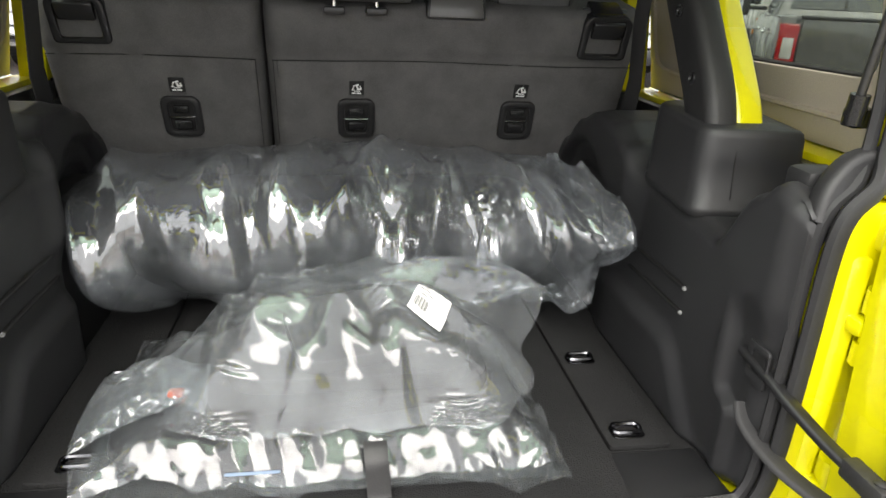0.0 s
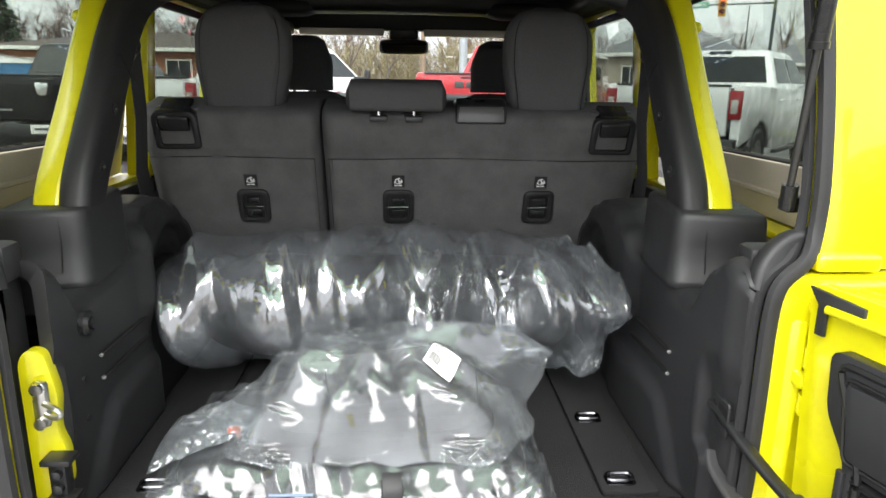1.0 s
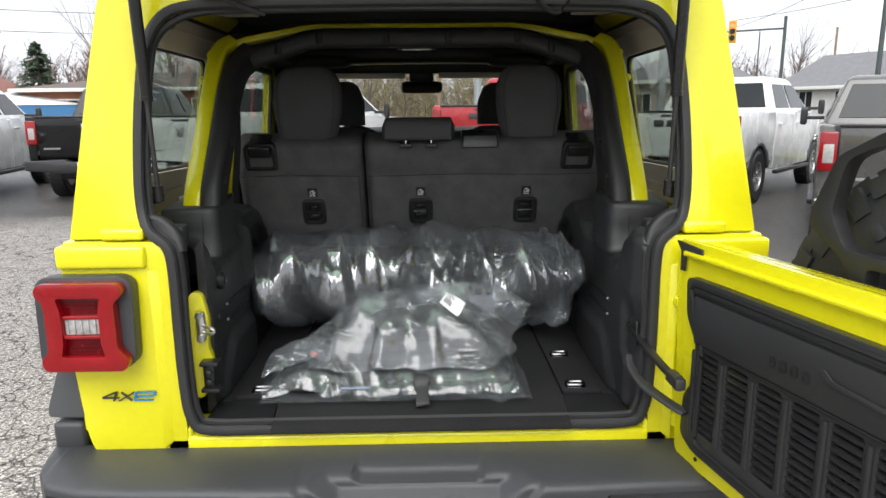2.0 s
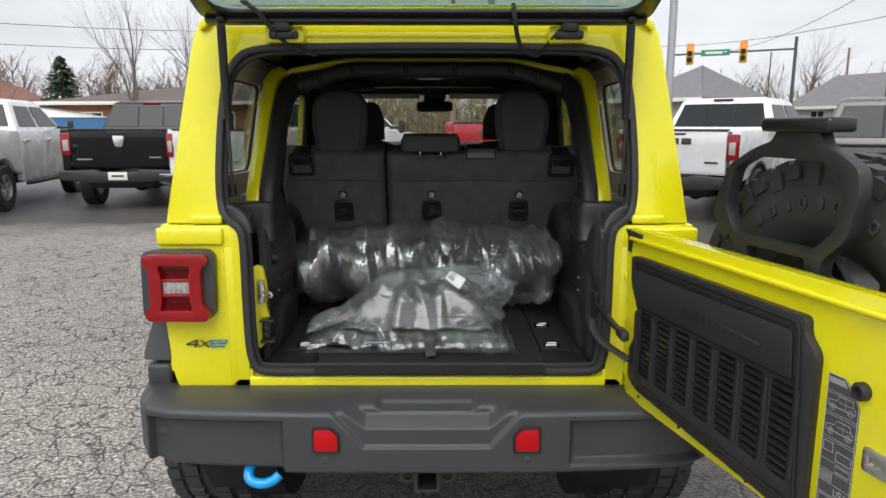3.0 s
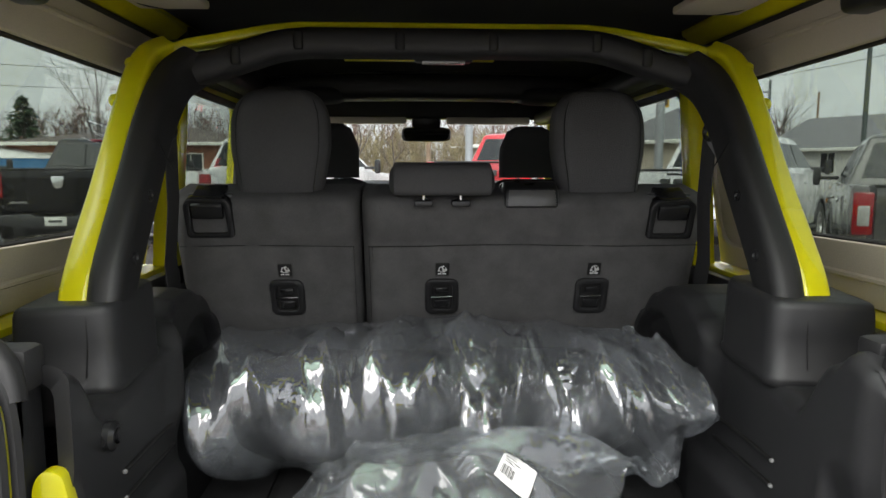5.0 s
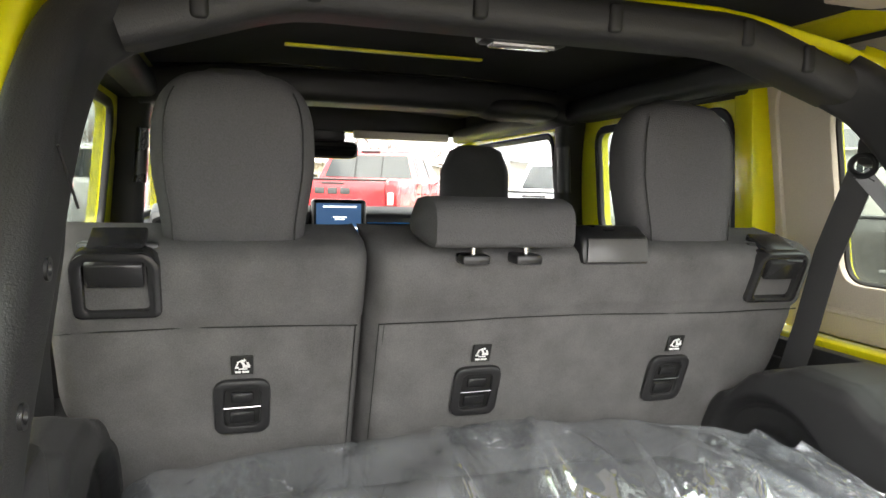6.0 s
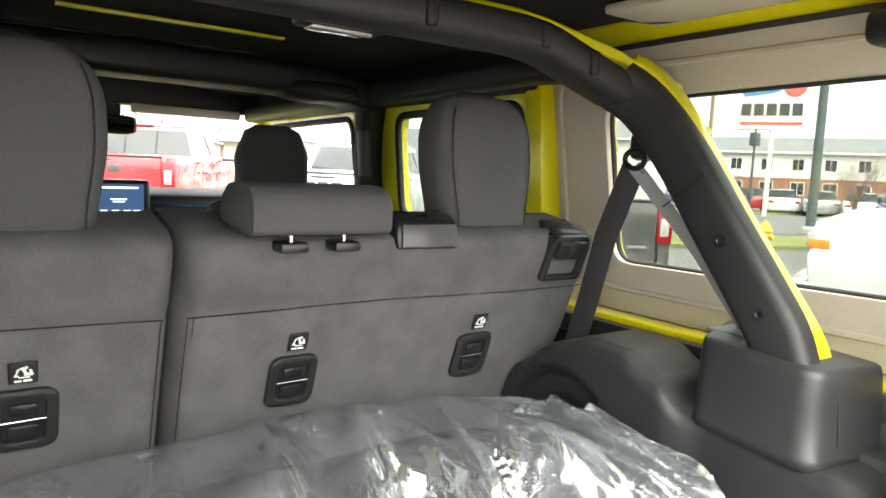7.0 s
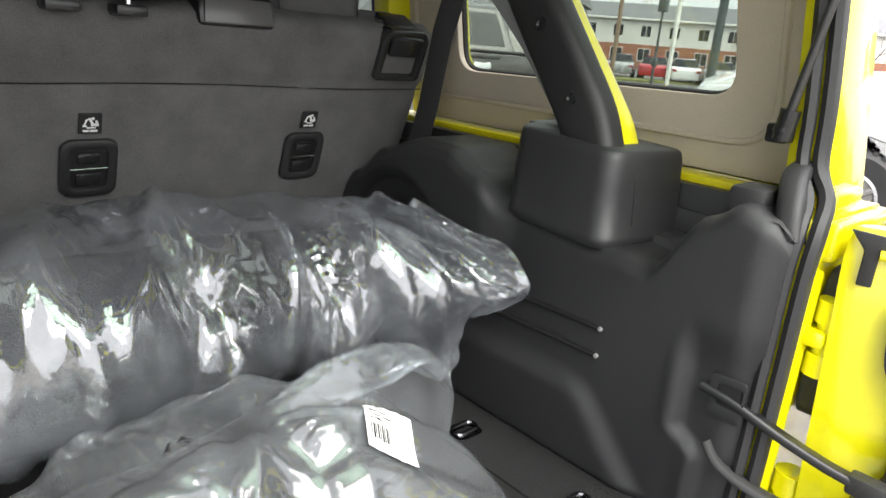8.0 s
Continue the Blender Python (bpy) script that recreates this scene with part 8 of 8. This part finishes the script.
# ---- trees ----
def bare_tree(seed, height, spread=0.62, mat=BARK, depth=6):
    random.seed(seed)
    bm = bmesh.new()
    def limb(p, d, length, r, level):
        steps = 3
        pts, rad = [p.copy()], [r]
        for k in range(steps):
            d = (d + Vector((random.uniform(-1, 1), random.uniform(-1, 1), random.uniform(-0.3, 0.7))) * 0.13).normalized()
            p = p + d * length / steps
            pts.append(p.copy())
            rad.append(r * (1 - 0.35 * (k + 1) / steps))
        n = 6 if level < 2 else 4 if level < 4 else 3
        rings = []
        for q, w in zip(pts, rad):
            side = d.orthogonal().normalized()
            up = d.cross(side)
            rings.append([bm.verts.new(q + (side * math.cos(2 * math.pi * j / n) + up * math.sin(2 * math.pi * j / n)) * w) for j in range(n)])
        for a, b in zip(rings, rings[1:]):
            for j in range(n):
                bm.faces.new((a[j], a[(j + 1) % n], b[(j + 1) % n], b[j]))
        if level >= depth:
            return
        for k in range(4 if level < 3 else random.choice((2, 3, 3))):
            a = random.uniform(0, 2 * math.pi)
            side = d.orthogonal().normalized()
            up = d.cross(side)
            tilt = random.uniform(0.35, 1.0) * spread * 1.25 * (0.4 if k == 0 else 1)
            nd = (d * math.cos(tilt) + (side * math.cos(a) + up * math.sin(a)) * math.sin(tilt) + Vector((0, 0, 0.14))).normalized()
            limb(pts[-1 if k == 0 else random.choice((-1, -2, -2))], nd, length * random.uniform(0.62, 0.84), rad[-1] * (0.78 if k == 0 else random.uniform(0.42, 0.62)), level + 1)
    limb(Vector((0, 0, -0.01)), Vector((0, 0, 1)), height * 0.22, height * 0.013, 0)
    return bm


def tree(label, bm, mat, m, category="tree", group="bare trees round the lot"):
    root = thing("tree", label, category, group)
    part("trunk", bm, mat, root)
    root.matrix_basis = m
    return root


def at(bearing, d, x0=0.04, y0=-1.97):
    return x0 + d * math.sin(radians(bearing)), y0 + d * math.cos(radians(bearing))


first = [tree("tall bare broadleaf tree with fine grey branches", bare_tree(k, 1.0, 0.55 + 0.1 * k), BARK, pose(0, 0, 0)) for k in range(4)]
spots = [(-23.6, 44, 14.5), (-20.0, 48, 14.5), (-33.5, 52, 10.0), (-35.5, 56, 9.5), (-31.8, 60, 9.0), (-30.5, 66, 9), (-26.0, 70, 9.5), (-16, 58, 11), (-38, 60, 12), (-41, 50, 11), (-45, 56, 12), (-12, 64, 10), (-8, 60, 11), (-5.0, 42, 9.5), (-2.0, 60, 10), (2.0, 64, 9.0), (6.5, 58, 8.0), (9, 66, 9), (20.7, 72, 11.5), (22.8, 80, 9), (25.2, 66, 11.5), (28.6, 62, 13.5), (33, 70, 9.0), (36, 66, 10.0), (41, 72, 9), (68.0, 44, 7.5), (66.2, 48, 7.0), (71, 44, 8.0), (75, 50, 9)]
random.seed(11)
used = set()
for i, (b, d, h) in enumerate(spots):
    x, y = at(b, d)
    m = Matrix.Translation((x, y, ground_z(x, y) - 0.02)) @ Matrix.Rotation(random.uniform(0, 6.28), 4, "Z") @ Matrix.Diagonal((h, h, h, 1))
    k = i % 4
    if k not in used:
        used.add(k)
        first[k].matrix_basis = m
    else:
        copy_thing(first[k], m @ Matrix.Diagonal((*[1 / q for q in first[k].scale], 1)))


bm = bare_tree(31, 5.2, 0.8, BUDS, 6)
for k in (32, 33, 34):
    merge(bm, bare_tree(k, 5.0 - 0.2 * (k - 32), 0.85, BUDS, 6))
young = tree("rounded young tree with brown buds across the street", bm, BUDS, pose(0, 0, 0))
young.matrix_basis = pose(*at(66.2, 36, -0.35, -0.2), 0.0)


def far_wood(name, label, mat, b0, b1, d, height, count, seed):
    """A distant band of thin twiggy trees."""
    random.seed(seed)
    bm = bmesh.new()
    for i in range(count):
        x, y = at(random.uniform(b0, b1), d * random.uniform(0.92, 1.12))
        h = height * random.uniform(0.6, 1.1)
        for k in range(16):
            a = random.uniform(0, 6.28)
            z0 = h * random.uniform(0.0, 0.75)
            w = 0.035 * h * random.uniform(0.25, 1) * (1 if k else 0.0)
            p = Vector((x, y, z0 if k else -0.1))
            q = p + Vector((math.cos(a) * h * 0.22, math.sin(a) * h * 0.22, h * random.uniform(0.12, 0.30))) if k else Vector((x, y, h * 0.8))
            r = 0.008 * h if k else 0.014 * h
            side = Vector((math.cos(a + 1.57), math.sin(a + 1.57), 0)) * r
            depth = Vector((math.cos(a), math.sin(a), 0)) * r
            f = [bm.verts.new(p + side), bm.verts.new(p - side), bm.verts.new(p + depth), bm.verts.new(q)]
            for face in ((0, 1, 3), (1, 2, 3), (2, 0, 3)):
                bm.faces.new([f[j] for j in face])
            for t in range(5):
                u = p.lerp(q, random.uniform(0.3, 1))
                v = u + Vector((random.uniform(-1, 1), random.uniform(-1, 1), random.uniform(0.1, 1))) * h * 0.10
                f = [bm.verts.new(u + side * 0.5), bm.verts.new(u - side * 0.5), bm.verts.new(v)]
                bm.faces.new(f)
    return tagged(part(name, bm, mat), label, "woods", kind="stuff")


far_wood("far_woods", "distant leafless grey-brown woods", BUDS, -48, 12, 95, 10, 420, 5)
far_wood("far_woods", "distant leafless woods beyond the street", BUDS, 12, 80, 105, 9, 380, 6)
far_wood("spring_trees", "pale budding trees beyond the lot", LEAVES, -8, 8, 70, 6, 160, 7)

# spruce: trunk and many drooping sprays of needles
root = thing("spruce_tree", "dark green spruce tree behind the brick building", "tree")
bm = B()
lathe(bm, [(0.20, -0.1), (0.12, 3.4), (0.02, 6.4)], 10)
part("trunk", bm, BARK, root)
random.seed(3)
bm = bmesh.new()
for k in range(150):
    f = (k + random.random()) / 150
    z0 = 0.7 + 5.5 * f
    a = random.uniform(0, 6.28)
    bough = 2.7 * (1 - f ** 1.3) ** 0.9 * random.uniform(0.5, 1.05) + 0.15
    for i in range(int(10 + 14 * (1 - f))):
        e = random.uniform(0.15, 1.0)
        b = a + random.uniform(-0.28, 0.28)
        r = bough * e
        c = Vector((r * math.cos(b), r * math.sin(b), z0 + 0.15 * r - 0.28 * e * e * bough * 0.6 + random.uniform(-0.12, 0.12)))
        w = random.uniform(0.12, 0.26)
        out = Vector((math.cos(b), math.sin(b), random.uniform(-0.5, 0.1))) * w
        side = Vector((-math.sin(b), math.cos(b), random.uniform(-0.4, 0.2))) * w * random.uniform(0.3, 0.7)
        v = [bm.verts.new(q) for q in (c - out, c + side, c + out, c - side, c + Vector((0, 0, 0.06)))]
        for face in ((0, 1, 4), (1, 2, 4), (2, 3, 4), (3, 0, 4)):
            bm.faces.new([v[j] for j in face])
part("crown", bm, NEEDLES, root)
x, y = at(-28.6, 56)
root.matrix_basis = pose(x, y, 0)


# ---- buildings ----
def building(name, label, walls, roof_mat, m, length, depth, height, rise, hip=0.0, windows=(), storeys=1, overhang=0.5, chimney=False):
    root = thing(name, label, "building")
    bm = B()
    box(bm, 0, length, 0, depth, -0.3, height, 0.02)
    wall = part("wall", bm, walls, root)
    bm = B()
    o = overhang
    a = [(-o, -o, height), (length + o, -o, height), (length + o, depth + o, height), (-o, depth + o, height)]
    r = [(hip, depth / 2, height + rise), (length - hip, depth / 2, height + rise)]
    t = bmesh.new()
    v = [t.verts.new(p) for p in a + r]
    for f in ((0, 1, 5, 4), (1, 2, 5), (2, 3, 4, 5), (3, 0, 4), (3, 2, 1, 0)):
        t.faces.new([v[i] for i in f])
    merge(bm, t)
    rf = part("roof", bm, roof_mat, root)
    bm = B()
    box(bm, -o, length + o, -o - 0.03, -o, height - 0.18, height + 0.02, 0.01)
    part("gutter", bm, SIGN_WHITE, rf)
    for x, z, w, h in windows:
        bm = B()
        box(bm, x, x + w, -0.03, 0.02, z, z + h, 0.0)
        win = part("window", bm, CAR_GLASS, wall)
        bm = B()
        plate(bm, [(x - 0.08, z - 0.08), (x + w + 0.08, z - 0.08), (x + w + 0.08, z + h + 0.08), (x - 0.08, z + h + 0.08)], [[(x, z), (x + w, z), (x + w, z + h), (x, z + h)]], lambda u, q: Vector((u, -0.05, q)), (0, 0.05, 0))
        box(bm, x + w / 2 - 0.03, x + w / 2 + 0.03, -0.04, 0.0, z, z + h)
        part("window_frame", bm, SIGN_WHITE, win)
    root.matrix_basis = m
    return root, wall


def facing(b0, d0, b1, d1):
    """The pose that lays local x from one far point to another."""
    x0, y0 = at(b0, d0)
    x1, y1 = at(b1, d1)
    return pose(x0, y0, ground_z(x0, y0), 0, 0, math.degrees(math.atan2(y1 - y0, x1 - x0))), math.hypot(x1 - x0, y1 - y0)


m, n = facing(-29.7, 47, -14, 41)
building("brick_building", "long low red brick building with a brown hipped roof", BRICK, SHINGLE, m, n, 12, 2.85, 1.15, 5, [(2 + 4.0 * k, 1.0, 1.3, 1.2) for k in range(4)])
m, n = facing(-52, 60, -29.2, 55)
building("brick_building", "low red brick building with a reddish roof", BRICK, material("red_brown_shingle", (0.22, 0.10, 0.08), 0.95, vary=0.25), m, n, 10, 2.7, 2.0, 3, [])
m, n = facing(27.2, 52, 33.5, 48)
building("house", "small pale house with a grey gabled roof", SIDING, GREY_SHINGLE, m, n, 8, 2.7, 2.2, 0, [(1.4, 1.2, 0.9, 1.2), (3.9, 1.2, 0.9, 1.2)])
m, n = facing(33.8, 60, 42, 54)
building("house", "grey-roofed house further along the street", SIDING, GREY_SHINGLE, m, n, 8, 2.8, 2.4, 1, [(1.4, 1.2, 0.9, 1.2), (4.4, 1.2, 0.9, 1.2)])
m, n = facing(15.5, 40, 20.5, 38)
building("house", "tan building with a dark grey roof", PLASTER, GREY_SHINGLE, m, n, 8, 2.9, 2.0, 2, [(1.0, 1.2, 0.9, 1.0)])
wins = [(1.5 + 3.2 * k, 3.6, 1.1, 1.2) for k in range(14)] + [(1.5 + 3.2 * k, 0.9, 1.3, 1.3) for k in range(11)]
m, n = facing(51.5, 88, 74, 88)
apt, wall = building("apartment_building", "long two-storey apartment block, white above brick", SIDING, GREY_SHINGLE, m, n, 11, 5.6, 2.0, 0, [w for w in wins if w[0] + 1.4 < n])
bm = B()
box(bm, -0.05, n + 0.05, -0.025, 0.0, -0.2, 2.7, 0.0)
part("brick_storey", bm, BRICK, wall)
m, n = facing(43, 66, 51, 64)
building("apartment_building", "two-storey pale apartment block with grey roof", SIDING, GREY_SHINGLE, m, n, 10, 5.4, 2.0, 0, [(1.5 + 3.0 * k, 3.4, 1.0, 1.2) for k in range(3)])
m, n = facing(3.5, 70, 14, 66)
building("low_building", "long low tan building with a pale flat fascia", PLASTER, SIDING, m, n, 12, 3.6, 0.6, 1, [(1.5 + 4.0 * k, 1.0, 1.6, 1.4) for k in range(3)])

# white canvas tent with a blue wall
root = thing("canvas_tent", "white canvas tent with a blue lower wall", "tent")
bm = B()
v = [bm.verts.new(p) for p in ((0, 0, 1.95), (6.5, 0, 1.95), (6.5, 5, 1.95), (0, 5, 1.95), (3.2, 2.5, 2.95))]
for f in ((0, 1, 4), (1, 2, 4), (2, 3, 4), (3, 0, 4), (3, 2, 1, 0)):
    bm.faces.new([v[i] for i in f])
part("tent_roof", bm, TENT, root)
bm = B()
box(bm, 0.05, 6.45, 0.05, 4.95, -0.1, 1.95)
part("tent_wall", bm, WALL_BLUE, root)
m, n = facing(-33.9, 46, -26.4, 45)
root.matrix_basis = m


# ---- poles, signals, signs, wires ----
def pole(name, label, b, d, height, r, mat, category="pole", top=0.75, eye=(0.04, -1.97)):
    root = thing(name, label, category)
    bm = B()
    lathe(bm, [(r, -0.1), (r, 0.2), (r * top, height)], 14)
    part("shaft", bm, mat, root)
    bm = B()
    lathe(bm, [(r * 1.7, -0.05), (r * 1.7, 0.12), (r * 1.2, 0.2)], 14)
    part("base", bm, CONCRETE if mat is not WOOD_POLE else mat, root)
    x, y = at(b, d, *eye)
    root.matrix_basis = pose(x, y, ground_z(x, y))
    return root


lamp_post = pole("light_pole", "tall grey galvanised light pole in the lot", 18.3, 17, 9.0, 0.10, POLE_GREY)
bm = B()
box(bm, -0.25, 0.25, -1.0, 0.2, 8.95, 9.10, 0.03)
part("lamp_head", bm, POLE_GREY, lamp_post)
lamp_post = pole("light_pole", "grey light pole standing ahead of the car", 4.6, 22, 8.0, 0.13, POLE_GREY, eye=(-0.06, -0.77))
bm = B()
box(bm, -0.25, 0.25, -1.0, 0.2, 7.95, 8.10, 0.03)
part("lamp_head", bm, POLE_GREY, lamp_post)
pole("utility_pole", "weathered wooden utility pole ahead of the car", 1.2, 40, 9.0, 0.15, WOOD_POLE, eye=(-0.06, -0.77))
pole("utility_pole", "dark utility pole near the corner", 33.0, 40, 9.0, 0.13, POLE_DARK)
pole("utility_pole", "slim wooden utility pole behind the houses", 30.4, 58, 7.0, 0.10, WOOD_POLE)
pole("utility_pole", "slim pole by the signals", 25.4, 50, 6.2, 0.05, POLE_DARK)
pole("utility_pole", "dark green steel pole at the street corner", 63.5, 27, 9.5, 0.17, POLE_DARK, eye=(-0.35, -0.2))
pole("utility_pole", "weathered wooden pole across the street", 56.0, 44, 9.0, 0.14, WOOD_POLE, eye=(-0.35, -0.2))
ped = pole("signal_post", "slim dark pedestrian signal post with small boxes", 59.2, 31, 3.9, 0.06, POLE_DARK, eye=(-0.35, -0.2))
bm = B()
box(bm, -0.18, 0.18, -0.15, 0.15, 3.2, 3.75, 0.03)
box(bm, -0.10, 0.10, -0.10, 0.10, 1.0, 1.35, 0.02)
part("signal_box", bm, POLE_DARK, ped)

mast = pole("signal_mast", "dark traffic signal mast with two red signals", 27.0, 44, 6.4, 0.11, POLE_DARK)
a, b_ = Vector((*at(27.0, 44), 0)), Vector((*at(18.3, 44.5), 0))
arm_way = b_ - a
bm = B()
ring_tube(bm, [(0, 0, 5.75), (arm_way.x, arm_way.y, 5.70)], circle(0.055, 8))
part("mast_arm", bm, POLE_DARK, mast)
yaw = math.degrees(math.atan2(arm_way.y, arm_way.x))
for f, (bearing) in ((0.40, 23.6), (0.835, 19.75)):
    sm = Matrix.Translation((arm_way.x * f, arm_way.y * f, 5.70)) @ Matrix.Rotation(radians(yaw + 180), 4, "Z")
    bm = B()
    box(bm, -0.21, 0.21, -0.14, 0.06, -0.62, 0.62, 0.03, 2, sm)
    sig = part("signal_head", bm, SIGNAL_YELLOW, mast, "yellow three-lens traffic signal showing red")
    for k, (z, mt) in enumerate(((0.36, STOP), (0.0, DEEP), (-0.36, DEEP))):
        bm = B()
        lathe(bm, [(0.14, 0), (0.14, 0.05), (0.0, 0.06)], 18, sm @ Matrix.Translation((0, -0.14, z)) @ Euler((radians(90), 0, 0)).to_matrix().to_4x4())
        part("signal_lens", bm, mt, sig)
        bm = B()
        ring_tube(bm, [sm @ Vector((0.15 * math.cos(t), -0.24, z + 0.15 * math.sin(t))) for t in np.linspace(0.2, math.pi - 0.2, 9)], circle(0.02, 5), up=(0, 1, 0))
        part("signal_hood", bm, DEEP, sig)
sm = Matrix.Translation((arm_way.x * 0.625, arm_way.y * 0.625, 5.72)) @ Matrix.Rotation(radians(yaw + 180), 4, "Z")
bm = B()
box(bm, -0.80, 0.80, -0.10, -0.07, -0.18, 0.18, 0.02, 1, sm)
blade = part("street_name_sign", bm, SIGN_GREEN, mast, "green street name sign")
bm = B()
box(bm, -0.55, 0.40, -0.115, -0.10, -0.07, 0.07, 0.0, 1, sm)
box(bm, 0.48, 0.62, -0.115, -0.10, 0.0, 0.07, 0.0, 1, sm)
part("sign_bar", bm, SIGN_WHITE, blade)

# shop sign on two posts: plain shapes for its words
root = thing("shop_sign", "white roadside shop sign with blue, red and black shapes", "sign")
bm = B()
box(bm, -1.85, 1.85, -0.18, 0.18, 4.7, 7.9, 0.04)
face = part("sign_box", bm, SIGN_WHITE, root)
bm = B()
prism(bm, [(x, -0.185, z) for x, z in fillet([(-1.55, 6.45), (-1.65, 7.25), (-1.25, 7.50), (0.30, 7.30), (0.45, 6.75), (-0.20, 6.62)], 0.2)], (0, -0.02, 0))
part("sign_script_shape", bm, SIGN_BLUE, face)
bm = B()
lathe(bm, [(0.62, 0), (0.62, 0.02), (0, 0.02)], 28, pose(1.10, -0.185, 7.05, 90, 0, 0))
disc = part("sign_disc", bm, SIGN_RED, face)
for k in range(5):
    bm = B()
    box(bm, -1.60 + 0.66 * k, -1.08 + 0.66 * k, -0.20, -0.183, 5.45, 6.10)
    part("sign_block", bm, DARK_BADGE, face)
bm = B()
box(bm, -1.6, 1.6, -0.195, -0.183, 4.95, 5.12)
part("sign_lower_bar", bm, SIGN_RED, face)
bm = B()
ring_tube(bm, [(0.10, 0, -0.1), (0.10, 0, 4.8)], circle(0.13, 10), up=(0, 1, 0))
part("sign_post", bm, SIGN_WHITE, root)
x, y = at(60.2, 39, -0.35, -0.2)
root.matrix_basis = pose(x, y, ground_z(x, y), 0, 0, -60) @ Matrix.Diagonal((0.90, 1, 0.95, 1))

# hydrant on the verge
root = thing("fire_hydrant", "yellow fire hydrant on the grass strip", "hydrant")
bm = B()
lathe(bm, [(0.17, 0), (0.17, 0.05), (0.12, 0.07), (0.12, 0.50), (0.15, 0.52), (0.15, 0.56), (0.12, 0.60), (0.08, 0.68), (0.03, 0.71), (0.03, 0.76)], 18)
body = part("hydrant_body", bm, HYDRANT, root)
for a in (0, 90, 180):
    bm = B()
    lathe(bm, [(0.06, 0.10), (0.06, 0.19), (0.04, 0.21), (0.0, 0.21)], 12, Matrix.Translation((0, 0, 0.40)) @ Euler((radians(90), 0, radians(a))).to_matrix().to_4x4())
    part("hydrant_cap", bm, HYDRANT, body)
x, y = at(60.4, 16.0, -0.35, -0.2)
root.matrix_basis = pose(x, y, ground_z(x, y) + 0.05)

for (b0, d0, h0), (b1, d1, h1) in (((-60, 60, 9.5), (-12, 55, 8.6)), ((-60, 62, 8.4), (-12, 58, 7.6)), ((16, 70, 9.0), (48, 40, 8.8)), ((33.0, 40, 8.6), (20, 75, 8.8)), ((50, 50, 8.0), (80, 30, 7.6)), ((50, 52, 9.2), (80, 32, 8.8))):
    p, q = Vector((*at(b0, d0), h0)), Vector((*at(b1, d1), h1))
    bm = B()
    ring_tube(bm, [p.lerp(q, f) - Vector((0, 0, 1.2 * 4 * f * (1 - f))) for f in np.linspace(0, 1, 14)], circle(0.018, 4))
    tagged(part("overhead_wire", bm, RUBBER), "thin black overhead wire", "wire", "overhead wires", "structure")
